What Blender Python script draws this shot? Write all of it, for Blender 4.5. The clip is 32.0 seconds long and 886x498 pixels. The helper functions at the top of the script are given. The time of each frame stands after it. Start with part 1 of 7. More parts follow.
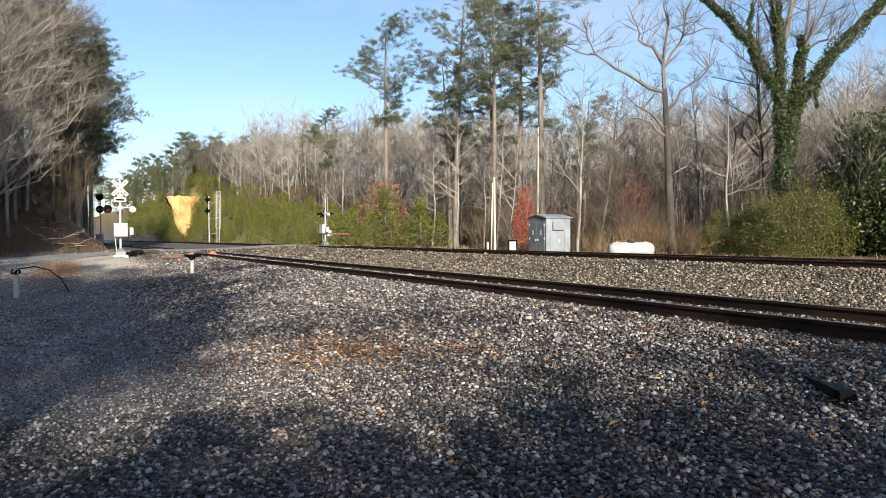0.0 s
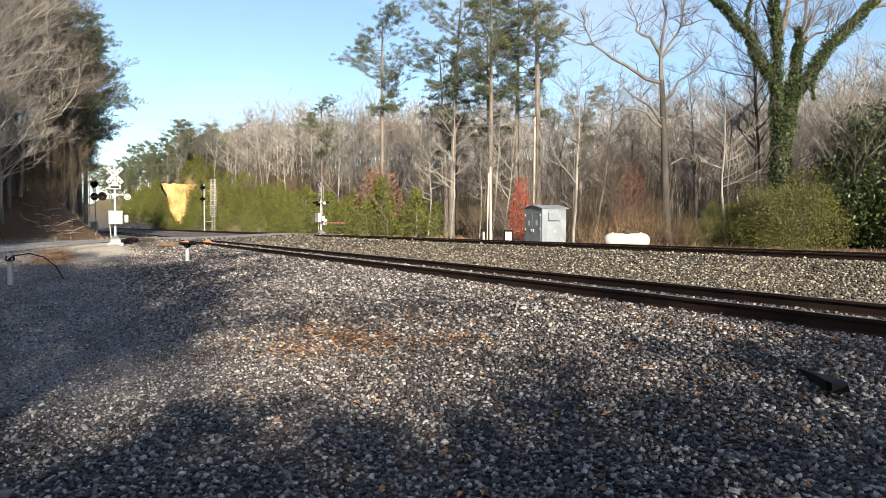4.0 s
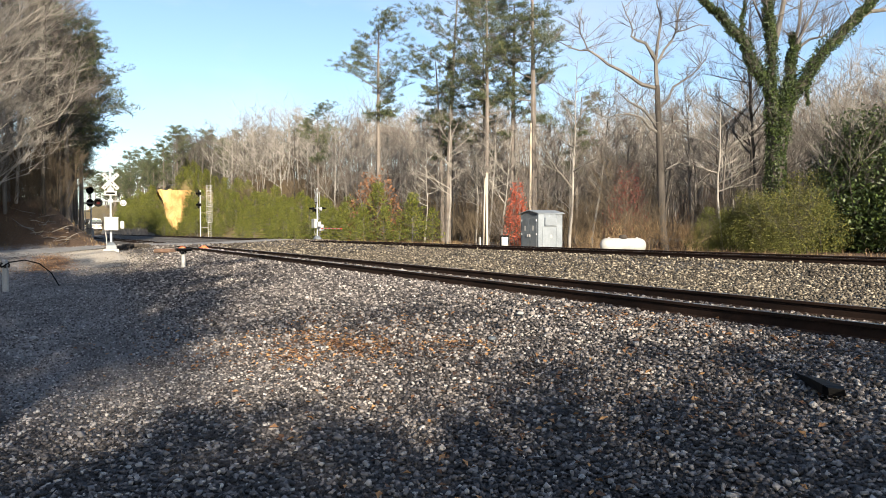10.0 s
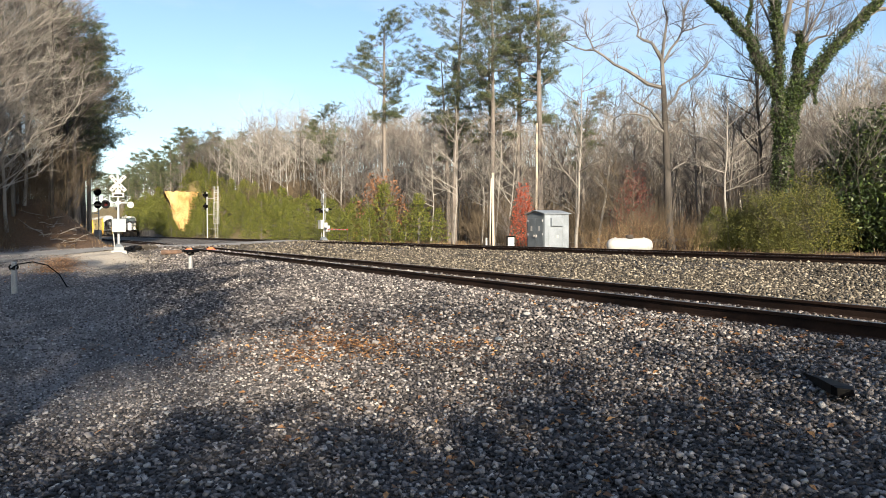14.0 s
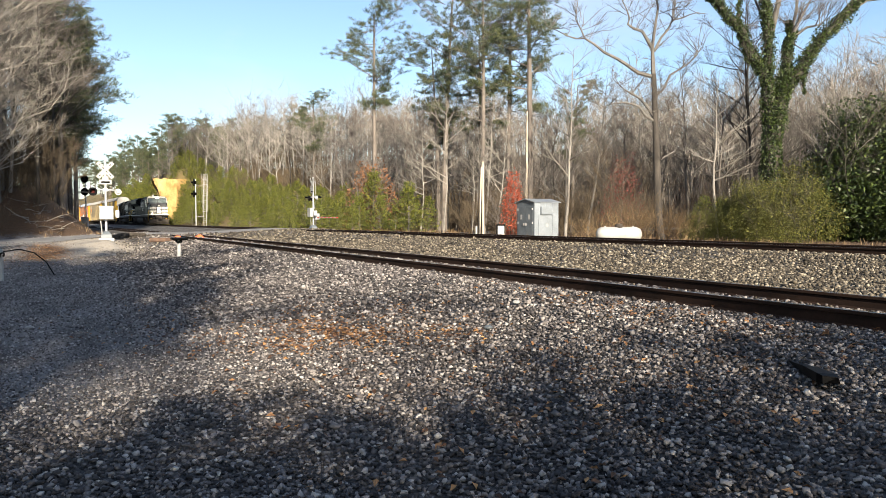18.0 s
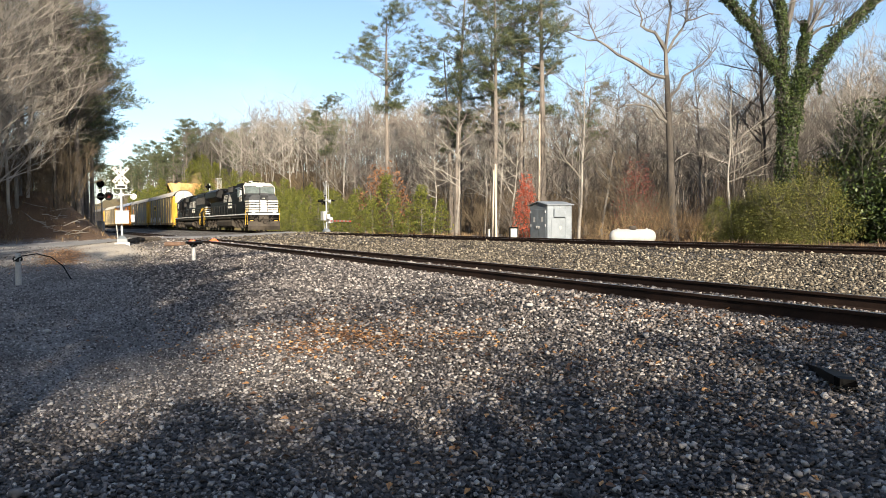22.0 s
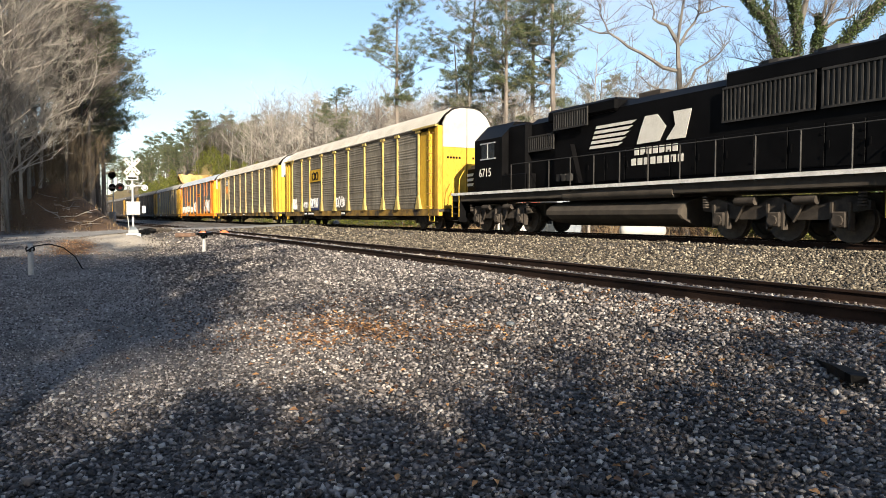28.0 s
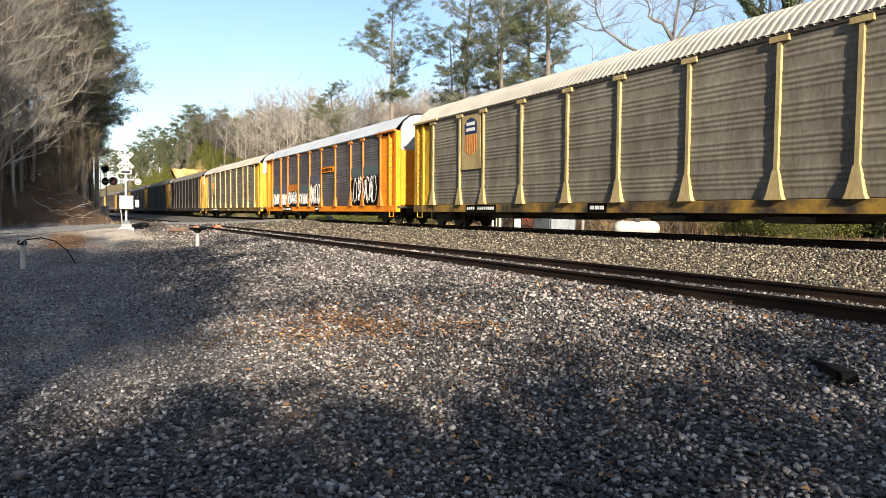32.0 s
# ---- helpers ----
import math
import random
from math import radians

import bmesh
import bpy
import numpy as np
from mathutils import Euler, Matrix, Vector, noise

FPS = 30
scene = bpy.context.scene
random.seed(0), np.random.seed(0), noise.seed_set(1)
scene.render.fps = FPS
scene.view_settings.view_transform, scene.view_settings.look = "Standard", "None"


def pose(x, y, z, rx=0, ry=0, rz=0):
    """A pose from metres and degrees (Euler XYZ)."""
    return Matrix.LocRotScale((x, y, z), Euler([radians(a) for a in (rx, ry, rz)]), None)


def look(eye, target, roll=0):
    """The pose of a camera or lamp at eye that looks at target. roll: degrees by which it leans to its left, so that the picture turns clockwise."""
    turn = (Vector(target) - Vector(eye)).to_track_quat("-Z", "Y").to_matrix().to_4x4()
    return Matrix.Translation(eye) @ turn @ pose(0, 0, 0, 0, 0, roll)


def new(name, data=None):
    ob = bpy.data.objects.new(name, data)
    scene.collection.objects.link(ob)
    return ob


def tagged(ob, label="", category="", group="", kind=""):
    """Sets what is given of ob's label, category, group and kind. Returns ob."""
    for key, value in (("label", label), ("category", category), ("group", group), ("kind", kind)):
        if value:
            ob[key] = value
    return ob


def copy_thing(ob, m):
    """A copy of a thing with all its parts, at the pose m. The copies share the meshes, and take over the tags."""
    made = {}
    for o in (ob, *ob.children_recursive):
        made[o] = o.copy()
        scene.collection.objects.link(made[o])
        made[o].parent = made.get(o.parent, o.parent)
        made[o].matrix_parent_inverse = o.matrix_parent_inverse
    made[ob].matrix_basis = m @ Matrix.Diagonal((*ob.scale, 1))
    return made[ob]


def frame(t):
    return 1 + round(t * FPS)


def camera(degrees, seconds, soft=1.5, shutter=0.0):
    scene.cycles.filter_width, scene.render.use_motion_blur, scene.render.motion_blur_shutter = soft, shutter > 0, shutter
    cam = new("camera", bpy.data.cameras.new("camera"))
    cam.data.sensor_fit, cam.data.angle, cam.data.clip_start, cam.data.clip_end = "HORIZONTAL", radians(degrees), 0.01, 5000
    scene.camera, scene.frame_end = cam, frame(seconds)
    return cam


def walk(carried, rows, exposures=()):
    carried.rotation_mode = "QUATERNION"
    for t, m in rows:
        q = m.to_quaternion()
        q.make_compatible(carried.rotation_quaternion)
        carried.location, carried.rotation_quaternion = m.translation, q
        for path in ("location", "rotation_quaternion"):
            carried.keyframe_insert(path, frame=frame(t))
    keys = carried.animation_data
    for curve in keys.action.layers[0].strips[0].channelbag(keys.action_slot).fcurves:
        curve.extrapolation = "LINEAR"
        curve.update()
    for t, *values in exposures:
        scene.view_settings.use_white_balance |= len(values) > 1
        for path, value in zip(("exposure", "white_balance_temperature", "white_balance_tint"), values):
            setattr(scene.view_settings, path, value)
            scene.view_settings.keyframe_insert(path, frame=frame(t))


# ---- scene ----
# The eye stands still beside the tracks; x runs along the tracks, y across them, z = 0 at the top of the main track's rails.
EYE = (0.0, 0.0, 0.62)
cam = camera(64.53, 32.0, soft=0.8)
PATH = (
    (0, 88.984, 0.299, 62.078), (0.5, 88.513, 0.135, 61.933), (1, 88.294, -0.08, 62.025), (1.5, 88.453, -0.164, 62.087),
    (2, 88.356, -0.085, 62.254), (2.5, 88.211, -0.077, 62.183), (3, 88.098, 0.002, 61.942), (3.5, 88.063, -0.123, 61.755),
    (5.5, 88.48, 0.179, 61.664), (6, 88.577, 0.144, 61.504), (6.5, 88.524, 0.016, 61.32), (7, 88.488, -0.064, 61.262),
    (7.5, 88.427, -0.091, 61.14), (8, 88.41, -0.02, 61.181), (8.5, 88.323, -0.018, 61.106), (9, 88.464, -0.051, 61.058),
    (9.5, 88.678, -0.081, 61.335), (10, 88.586, 0.042, 61.446), (10.5, 88.377, 0.042, 61.511), (11, 88.32, -0.156, 61.295),
    (11.5, 88.271, -0.194, 61.151), (12, 88.35, -0.255, 61.111), (12.5, 88.363, -0.059, 61.257), (13, 88.545, 0.407, 61.816),
    (13.5, 88.591, 0.422, 62.056), (14, 88.639, 0.23, 61.951), (14.5, 88.519, 0.176, 61.74), (16.5, 87.755, -0.035, 61.141),
    (17, 87.571, 0.02, 60.955), (17.5, 87.649, -0.058, 61.029), (18, 87.682, 0.07, 61.132), (18.5, 87.815, 0.053, 61.366),
    (19, 87.912, 0.1, 61.413), (19.5, 87.745, 0.044, 61.442), (20, 87.821, 0.037, 61.518), (20.5, 87.894, 0.16, 61.765),
    (21, 87.895, 0.299, 62.101), (21.5, 87.914, 0.19, 62.118), (22, 87.93, 0.322, 62.175), (22.5, 88.007, 0.32, 62.467),
    (23, 87.951, 0.281, 62.551), (23.5, 88.115, 0.397, 62.676), (24, 88.155, 0.318, 62.687), (24.5, 88.138, 0.282, 62.709),
    (25, 87.919, 0.207, 62.862), (25.5, 87.874, 0.323, 62.879), (27.5, 87.297, 0.03, 62.657), (28, 87.355, -0.031, 62.945),
    (28.5, 87.411, 0.005, 62.866), (29, 87.499, 0.036, 62.699), (29.5, 87.514, -0.181, 62.734), (30, 87.367, -0.124, 62.816),
    (30.5, 87.339, -0.098, 62.936), (31, 87.199, -0.352, 62.78), (31.5, 86.99, -0.488, 62.645), (32, 87.055, -0.428, 62.486),
)

walk(cam, [(t, pose(*EYE, rx, ry, rz)) for t, rx, ry, rz in PATH], [(0, 0.9, 6100, 10), (1.5, 0.98, 6200, 10), (3.5, 1.05, 6300, 10), (7, 1.1, 6380, 10), (20, 1.1, 6420, 10), (32, 1.12, 6500, 10)])

# ---- light: low winter afternoon sun from ahead of the train, clear sky ----
SUN_SIDE, SUN_HEIGHT = radians(-13), radians(21)
sun_way = Vector((math.cos(SUN_SIDE) * math.cos(SUN_HEIGHT), math.sin(SUN_SIDE) * math.cos(SUN_HEIGHT), math.sin(SUN_HEIGHT)))
sun = new("sun", bpy.data.lights.new("sun", "SUN"))
sun.data.energy, sun.data.angle, sun.data.color = 6.4, radians(0.55), (1.0, 0.87, 0.68)
sun.matrix_world = look(sun_way * 200, (0, 0, 0))
world = bpy.data.worlds.new("world")
scene.world = world
world.use_nodes = True
wn = world.node_tree
sky = wn.nodes.new("ShaderNodeTexSky")
sky.sky_type, sky.sun_disc, sky.sun_elevation, sky.sun_rotation = "NISHITA", False, SUN_HEIGHT, math.pi / 2 - SUN_SIDE
sky.air_density, sky.dust_density, sky.ozone_density = 1.0, 0.9, 2.0
# thin high cloud
tc = wn.nodes.new("ShaderNodeTexCoord")
mp = wn.nodes.new("ShaderNodeMapping")
mp.inputs["Scale"].default_value = (1.2, 2.2, 5.0)
wn.links.new(tc.outputs["Generated"], mp.inputs[0])
veil = wn.nodes.new("ShaderNodeTexNoise")
veil.inputs["Scale"].default_value, veil.inputs["Detail"].default_value = 1.6, 6.0
wn.links.new(mp.outputs[0], veil.inputs["Vector"])
thin = wn.nodes.new("ShaderNodeValToRGB")
thin.color_ramp.elements[0].position, thin.color_ramp.elements[1].position = 0.48, 0.8
thin.color_ramp.elements[1].color = (0.5, 0.5, 0.5, 1)
wn.links.new(veil.outputs["Fac"], thin.inputs[0])
haze = wn.nodes.new("ShaderNodeMix")
haze.data_type = "RGBA"
wn.links.new(thin.outputs[0], haze.inputs[0])
wn.links.new(sky.outputs[0], haze.inputs[6])
haze.inputs[7].default_value = (4.6, 4.8, 5.0, 1)
wn.links.new(haze.outputs[2], wn.nodes["Background"].inputs[0])
wn.nodes["Background"].inputs[1].default_value = 0.1


# ---- materials ----
def material(name, build):
    m = bpy.data.materials.new(name)
    m.use_nodes = True
    nt = m.node_tree
    build(nt, nt.nodes["Principled BSDF"])
    return m


def node(nt, kind, **sets):
    n = nt.nodes.new(kind)
    for key, value in sets.items():
        if key in n.inputs:
            n.inputs[key].default_value = value
    return n


def coords(nt, random_shift=True):
    """Object coordinates, shifted for each object."""
    tc = nt.nodes.new("ShaderNodeTexCoord")
    if not random_shift:
        return tc.outputs["Object"]
    oi = nt.nodes.new("ShaderNodeObjectInfo")
    ma = node(nt, "ShaderNodeVectorMath")
    ma.operation = "MULTIPLY_ADD"
    nt.links.new(oi.outputs["Random"], ma.inputs[0])
    ma.inputs[1].default_value = (37, 53, 71)
    nt.links.new(tc.outputs["Object"], ma.inputs[2])
    return ma.outputs[0]


def ramp(nt, source, stops):
    r = nt.nodes.new("ShaderNodeValToRGB")
    while len(r.color_ramp.elements) < len(stops):
        r.color_ramp.elements.new(0.5)
    for e, (at, c) in zip(r.color_ramp.elements, stops):
        e.position, e.color = at, (*c, 1) if len(c) == 3 else c
    nt.links.new(source, r.inputs[0])
    return r.outputs[0]


def noise_tex(nt, vec, scale, detail=4.0, rough=0.6):
    n = node(nt, "ShaderNodeTexNoise", Scale=scale, Detail=detail, Roughness=rough)
    nt.links.new(vec, n.inputs["Vector"])
    return n.outputs["Fac"]


def mix(nt, fac, a, b, kind="MIX"):
    m = nt.nodes.new("ShaderNodeMix")
    m.data_type, m.blend_type = "RGBA", kind
    for sock, v in ((m.inputs[0], fac), (m.inputs[6], a), (m.inputs[7], b)):
        if isinstance(v, (int, float)):
            sock.default_value = v
        elif isinstance(v, tuple):
            sock.default_value = (*v, 1)
        else:
            nt.links.new(v, sock)
    return m.outputs[2]


def bump(nt, bsdf, height, strength=0.3, distance=0.01):
    b = node(nt, "ShaderNodeBump", Strength=strength, Distance=distance)
    nt.links.new(height, b.inputs["Height"])
    nt.links.new(b.outputs[0], bsdf.inputs["Normal"])


def plain(name, a, b, scale=3.0, rough=0.6, metal=0.0, fine=40.0, bump_by=0.2, spread=0.25, stretch=None, gloss=0.5):
    """A surface that wanders between two colours at two scales."""
    def build(nt, s):
        v = coords(nt)
        if stretch:
            mp = node(nt, "ShaderNodeMapping")
            mp.inputs["Scale"].default_value = stretch
            nt.links.new(v, mp.inputs[0])
            v = mp.outputs[0]
        big, small = noise_tex(nt, v, scale, 5), noise_tex(nt, v, fine, 3)
        c = ramp(nt, big, ((0.5 - spread, a), (0.5 + spread, b)))
        c = mix(nt, 0.35, c, ramp(nt, small, ((0.3, (0.25, 0.25, 0.25)), (0.7, (0.8, 0.8, 0.8)))), "OVERLAY")
        nt.links.new(c, s.inputs["Base Color"])
        s.inputs["Roughness"].default_value, s.inputs["Metallic"].default_value = rough, metal
        s.inputs["Specular IOR Level"].default_value = gloss
        if bump_by:
            bump(nt, s, small, bump_by, 0.01)
    return material(name, build)


def each_random(name, stops, rough=0.8, island=False, translucent=0.0):
    """Colours picked for each piece."""
    def build(nt, s):
        src = nt.nodes.new("ShaderNodeNewGeometry").outputs["Random Per Island"] if island else nt.nodes.new("ShaderNodeObjectInfo").outputs["Random"]
        c = ramp(nt, src, stops)
        v = coords(nt)
        c = mix(nt, 0.4, c, ramp(nt, noise_tex(nt, v, 30 if island else 8, 3), ((0.3, (0.3, 0.3, 0.3)), (0.7, (0.75, 0.75, 0.75)))), "OVERLAY")
        nt.links.new(c, s.inputs["Base Color"])
        s.inputs["Roughness"].default_value = rough
        if translucent:
            t = nt.nodes.new("ShaderNodeBsdfTranslucent")
            nt.links.new(c, t.inputs[0])
            mx = node(nt, "ShaderNodeMixShader", Fac=translucent)
            nt.links.new(s.outputs[0], mx.inputs[1])
            nt.links.new(t.outputs[0], mx.inputs[2])
            nt.links.new(mx.outputs[0], nt.nodes["Material Output"].inputs[0])
    return material(name, build)


def glowing(name, colour, power):
    def build(nt, s):
        s.inputs["Base Color"].default_value = (*colour, 1)
        s.inputs["Emission Color"].default_value = (*colour, 1)
        s.inputs["Emission Strength"].default_value = power
    return material(name, build)


def glass_dark(nt, s):
    s.inputs["Base Color"].default_value = (0.02, 0.025, 0.03, 1)
    s.inputs["Roughness"].default_value = 0.06


WHITE = plain("white_paint", (0.25, 0.25, 0.24), (0.36, 0.36, 0.35), 2, 0.55, gloss=0.3)
SILVER = plain("aluminium_paint", (0.27, 0.28, 0.29), (0.4, 0.41, 0.42), 2, 0.5, 0.2)
BLACK = plain("black_paint", (0.0015, 0.0015, 0.0018), (0.005, 0.005, 0.0055), 1.2, 0.45, spread=0.3, bump_by=0.05, gloss=0.05)
GRIME = plain("grimy_steel", (0.012, 0.01, 0.009), (0.062, 0.051, 0.041), 3, 0.8, gloss=0.25)
UNDER = plain("dusty_black_steel", (0.018, 0.016, 0.013), (0.07, 0.058, 0.046), 1.3, 0.8, gloss=0.25)
WHEEL = plain("wheel_steel", (0.03, 0.027, 0.025), (0.09, 0.075, 0.06), 6, 0.6, 0.5)
# rust brown, darkened to carry the shade on the rails' near sides
RAIL_SIDE = plain("rusty_shade_dark_rail", (0.008, 0.005, 0.004), (0.03, 0.016, 0.011), 2, 0.85, 0.1, gloss=0.2)
RAIL_TOP = plain("polished_rail", (0.18, 0.16, 0.14), (0.35, 0.33, 0.3), 5, 0.3, 0.9)
TIE = plain("tarred_timber", (0.03, 0.022, 0.016), (0.09, 0.065, 0.045), 4, 0.9, stretch=(8, 1, 8))
SAFETY = plain("safety_yellow", (0.42, 0.26, 0.02), (0.58, 0.38, 0.04), 4, 0.6)
GLASS = material("dark_glass", glass_dark)
DOOR_GREY = plain("door_grey", (0.1, 0.11, 0.12), (0.16, 0.17, 0.18), 3, 0.5)


# ---- geometry helpers ----
class Geo:
    """Collects vertices and faces for one mesh."""

    def __init__(self):
        self.v, self.f = [], []

    def add(self, verts, faces):
        b = len(self.v)
        self.v.extend(tuple(p) for p in verts)
        self.f.extend(tuple(i + b for i in f) for f in faces)
        return self

    def box(self, x0, x1, y0, y1, z0, z1, c=0.0):
        """A box; c chamfers its upright and lengthwise edges."""
        if c <= 0:
            p = [(x, y, z) for x in (x0, x1) for y in (y0, y1) for z in (z0, z1)]
            return self.add(p, ((0, 1, 3, 2), (4, 6, 7, 5), (0, 4, 5, 1), (2, 3, 7, 6), (0, 2, 6, 4), (1, 5, 7, 3)))
        prof = [(y0 + c, z0), (y1 - c, z0), (y1, z0 + c), (y1, z1 - c), (y1 - c, z1), (y0 + c, z1), (y0, z1 - c), (y0, z0 + c)]
        ins = [(min(max(y, y0 + c), y1 - c), min(max(z, z0 + c), z1 - c)) for y, z in prof]
        rings = [(x0, ins), (x0 + c, prof), (x1 - c, prof), (x1, ins)]
        return self.rings([[(x, y, z) for y, z in pr] for x, pr in rings])

    def rings(self, rings, closed=True, caps=True):
        n = len(rings[0])
        v = [p for r in rings for p in r]
        f = []
        for i in range(len(rings) - 1):
            for j in range(n if closed else n - 1):
                k = (j + 1) % n
                f.append((i * n + j, i * n + k, (i + 1) * n + k, (i + 1) * n + j))
        if caps and closed:
            f.append(tuple(range(n))[::-1])
            f.append(tuple((len(rings) - 1) * n + j for j in range(n)))
        return self.add(v, f)

    def prism(self, outline, axis, a, b):
        """An outline in the plane across an axis, drawn out from a to b. Outline pairs are (y, z), (x, z) or (x, y)."""
        put = {"x": lambda p, d: (d, p[0], p[1]), "y": lambda p, d: (p[0], d, p[1]), "z": lambda p, d: (p[0], p[1], d)}[axis]
        return self.rings([[put(p, d) for p in outline] for d in (a, b)])

    def tube(self, pts, r, n=8, r1=None, caps=True):
        """A round bar along points; r1 is the end radius."""
        pts = [Vector(p) for p in pts]
        r1 = r if r1 is None else r1
        rings, side = [], None
        for i, p in enumerate(pts):
            d = (pts[min(i + 1, len(pts) - 1)] - pts[max(i - 1, 0)]).normalized()
            if side is None or abs(side.dot(d)) > 0.95:
                side = d.orthogonal().normalized()
            side = (side - d * side.dot(d)).normalized()
            up = d.cross(side)
            rr = r + (r1 - r) * i / max(1, len(pts) - 1)
            rings.append([p + (side * math.cos(a) + up * math.sin(a)) * rr for a in [2 * math.pi * k / n for k in range(n)]])
        return self.rings(rings, caps=caps)

    def ball(self, c, r, n=10, m=6, sz=1.0):
        rings = []
        for i in range(1, m):
            a = math.pi * i / m
            rings.append([(c[0] + r * math.sin(a) * math.cos(2 * math.pi * k / n), c[1] + r * math.sin(a) * math.sin(2 * math.pi * k / n), c[2] - r * sz * math.cos(a)) for k in range(n)])
        return self.rings(rings)

    def mesh(self, name, mat, smooth=False):
        me = bpy.data.meshes.new(name)
        me.from_pydata(self.v, [], self.f)
        for m in mat if isinstance(mat, (list, tuple)) else (mat,):
            me.materials.append(m)
        if smooth:
            me.shade_smooth()
            me.set_sharp_from_angle(angle=radians(40))
        me.update()
        return me


def part(name, geo, mat, parent, label="", at=(0, 0, 0), smooth=False):
    ob = new(name, geo if isinstance(geo, bpy.types.Mesh) else geo.mesh(name, mat, smooth))
    ob.parent, ob.location = parent, at
    if label:
        ob["label"] = label
    return ob


def thing(name, label, category, group="", at=(0, 0, 0), rz=0.0, kind=""):
    ob = new(name)
    ob.empty_display_size = 0.2
    ob.location, ob.rotation_euler = at, (0, 0, radians(rz))
    return tagged(ob, label, category, group, kind)


def single(name, geo, mat, label, category, group="", at=(0, 0, 0), rz=0.0, kind="", smooth=False):
    ob = new(name, geo if isinstance(geo, bpy.types.Mesh) else geo.mesh(name, mat, smooth))
    ob.location, ob.rotation_euler = at, (0, 0, radians(rz))
    return tagged(ob, label, category, group, kind)


def rnd(r, a, b):
    return a + (b - a) * r.random()


def step(a, b, x):
    t = min(1.0, max(0.0, (x - a) / (b - a)))
    return t * t * (3 - 2 * t)


# ---- the lie of the land ----
MAIN_Y, SIDE_Y, SIDE_Z = 16.66, 7.81, -0.292
ROAD_X = -55.3


def bend(x):
    """How far the tracks swing from a straight line."""
    return -1.337e-4 * max(0.0, -x - 1.3) ** 2


PROFILE = ((-400, -1.2), (-8, -1.05), (1.5, -1.0), (3.2, -0.9), (4.6, -0.72), (5.7, -0.53), (6.3, -0.475), (9.3, -0.475), (10.4, -0.53), (12.6, -0.47),
           (14.0, -0.33), (14.9, -0.175), (18.4, -0.175), (20.4, -0.6), (22.5, -0.85), (30, -0.95), (44, -0.6), (60, -0.3), (400, 0))
ROAD_PROFILE = ((-400, -1.1), (-8, -0.9), (0, -0.62), (5, -0.36), (6.6, -0.30), (9.2, -0.29), (12, -0.2), (15.4, -0.01), (18, -0.01), (24, -0.5), (60, -0.6), (400, -0.6))
PX, PZ = zip(*PROFILE)
RX, RZ = zip(*ROAD_PROFILE)


def ground_z(x, y):
    yy = y - bend(x)
    z = float(np.interp(yy, PX, PZ))
    r = 1 - step(3.6, 9, abs(x - ROAD_X))
    if yy < 3:
        r = max(r, step(-34, -42, x) * (1 - step(-60, -66, x)))
    z += (float(np.interp(yy, RX, RZ)) - z) * r
    # wooded bank on the near side beyond the road
    lift = step(-61, -74, x)
    z += lift * min(4.8, max(0.0, 4.2 - yy) * 0.95)
    # hill on the far side, cut by the line
    lift = step(-72, -140, x)
    z += lift * (min(11.0, max(0.0, yy - 21.5) * (0.72 if yy > 21.5 else 0)) + 0.08 * max(0.0, min(yy, 110) - 34))
    z += 7.0 * step(52, 115, yy) * (1 - step(-95, -140, x))
    # end of the cutting, facing down the line
    z += step(-142, -152, x) * min(9.0, max(0.0, yy - 19.4) * 7) * (1 - step(26, 34, yy))
    if yy < 5 or 9.6 < yy < 14 or yy > 20:
        z += 0.05 * noise.noise((x * 0.35, y * 0.35, 0)) + (0.25 * noise.noise((x * 0.08, y * 0.08, 3)) if yy > 22 else 0)
    return z


def axis_steps(stops):
    out = []
    for (a, da), (b, _) in zip(stops, stops[1:]):
        out += list(np.arange(a, b - 1e-6, da))
    return out + [stops[-1][0]]


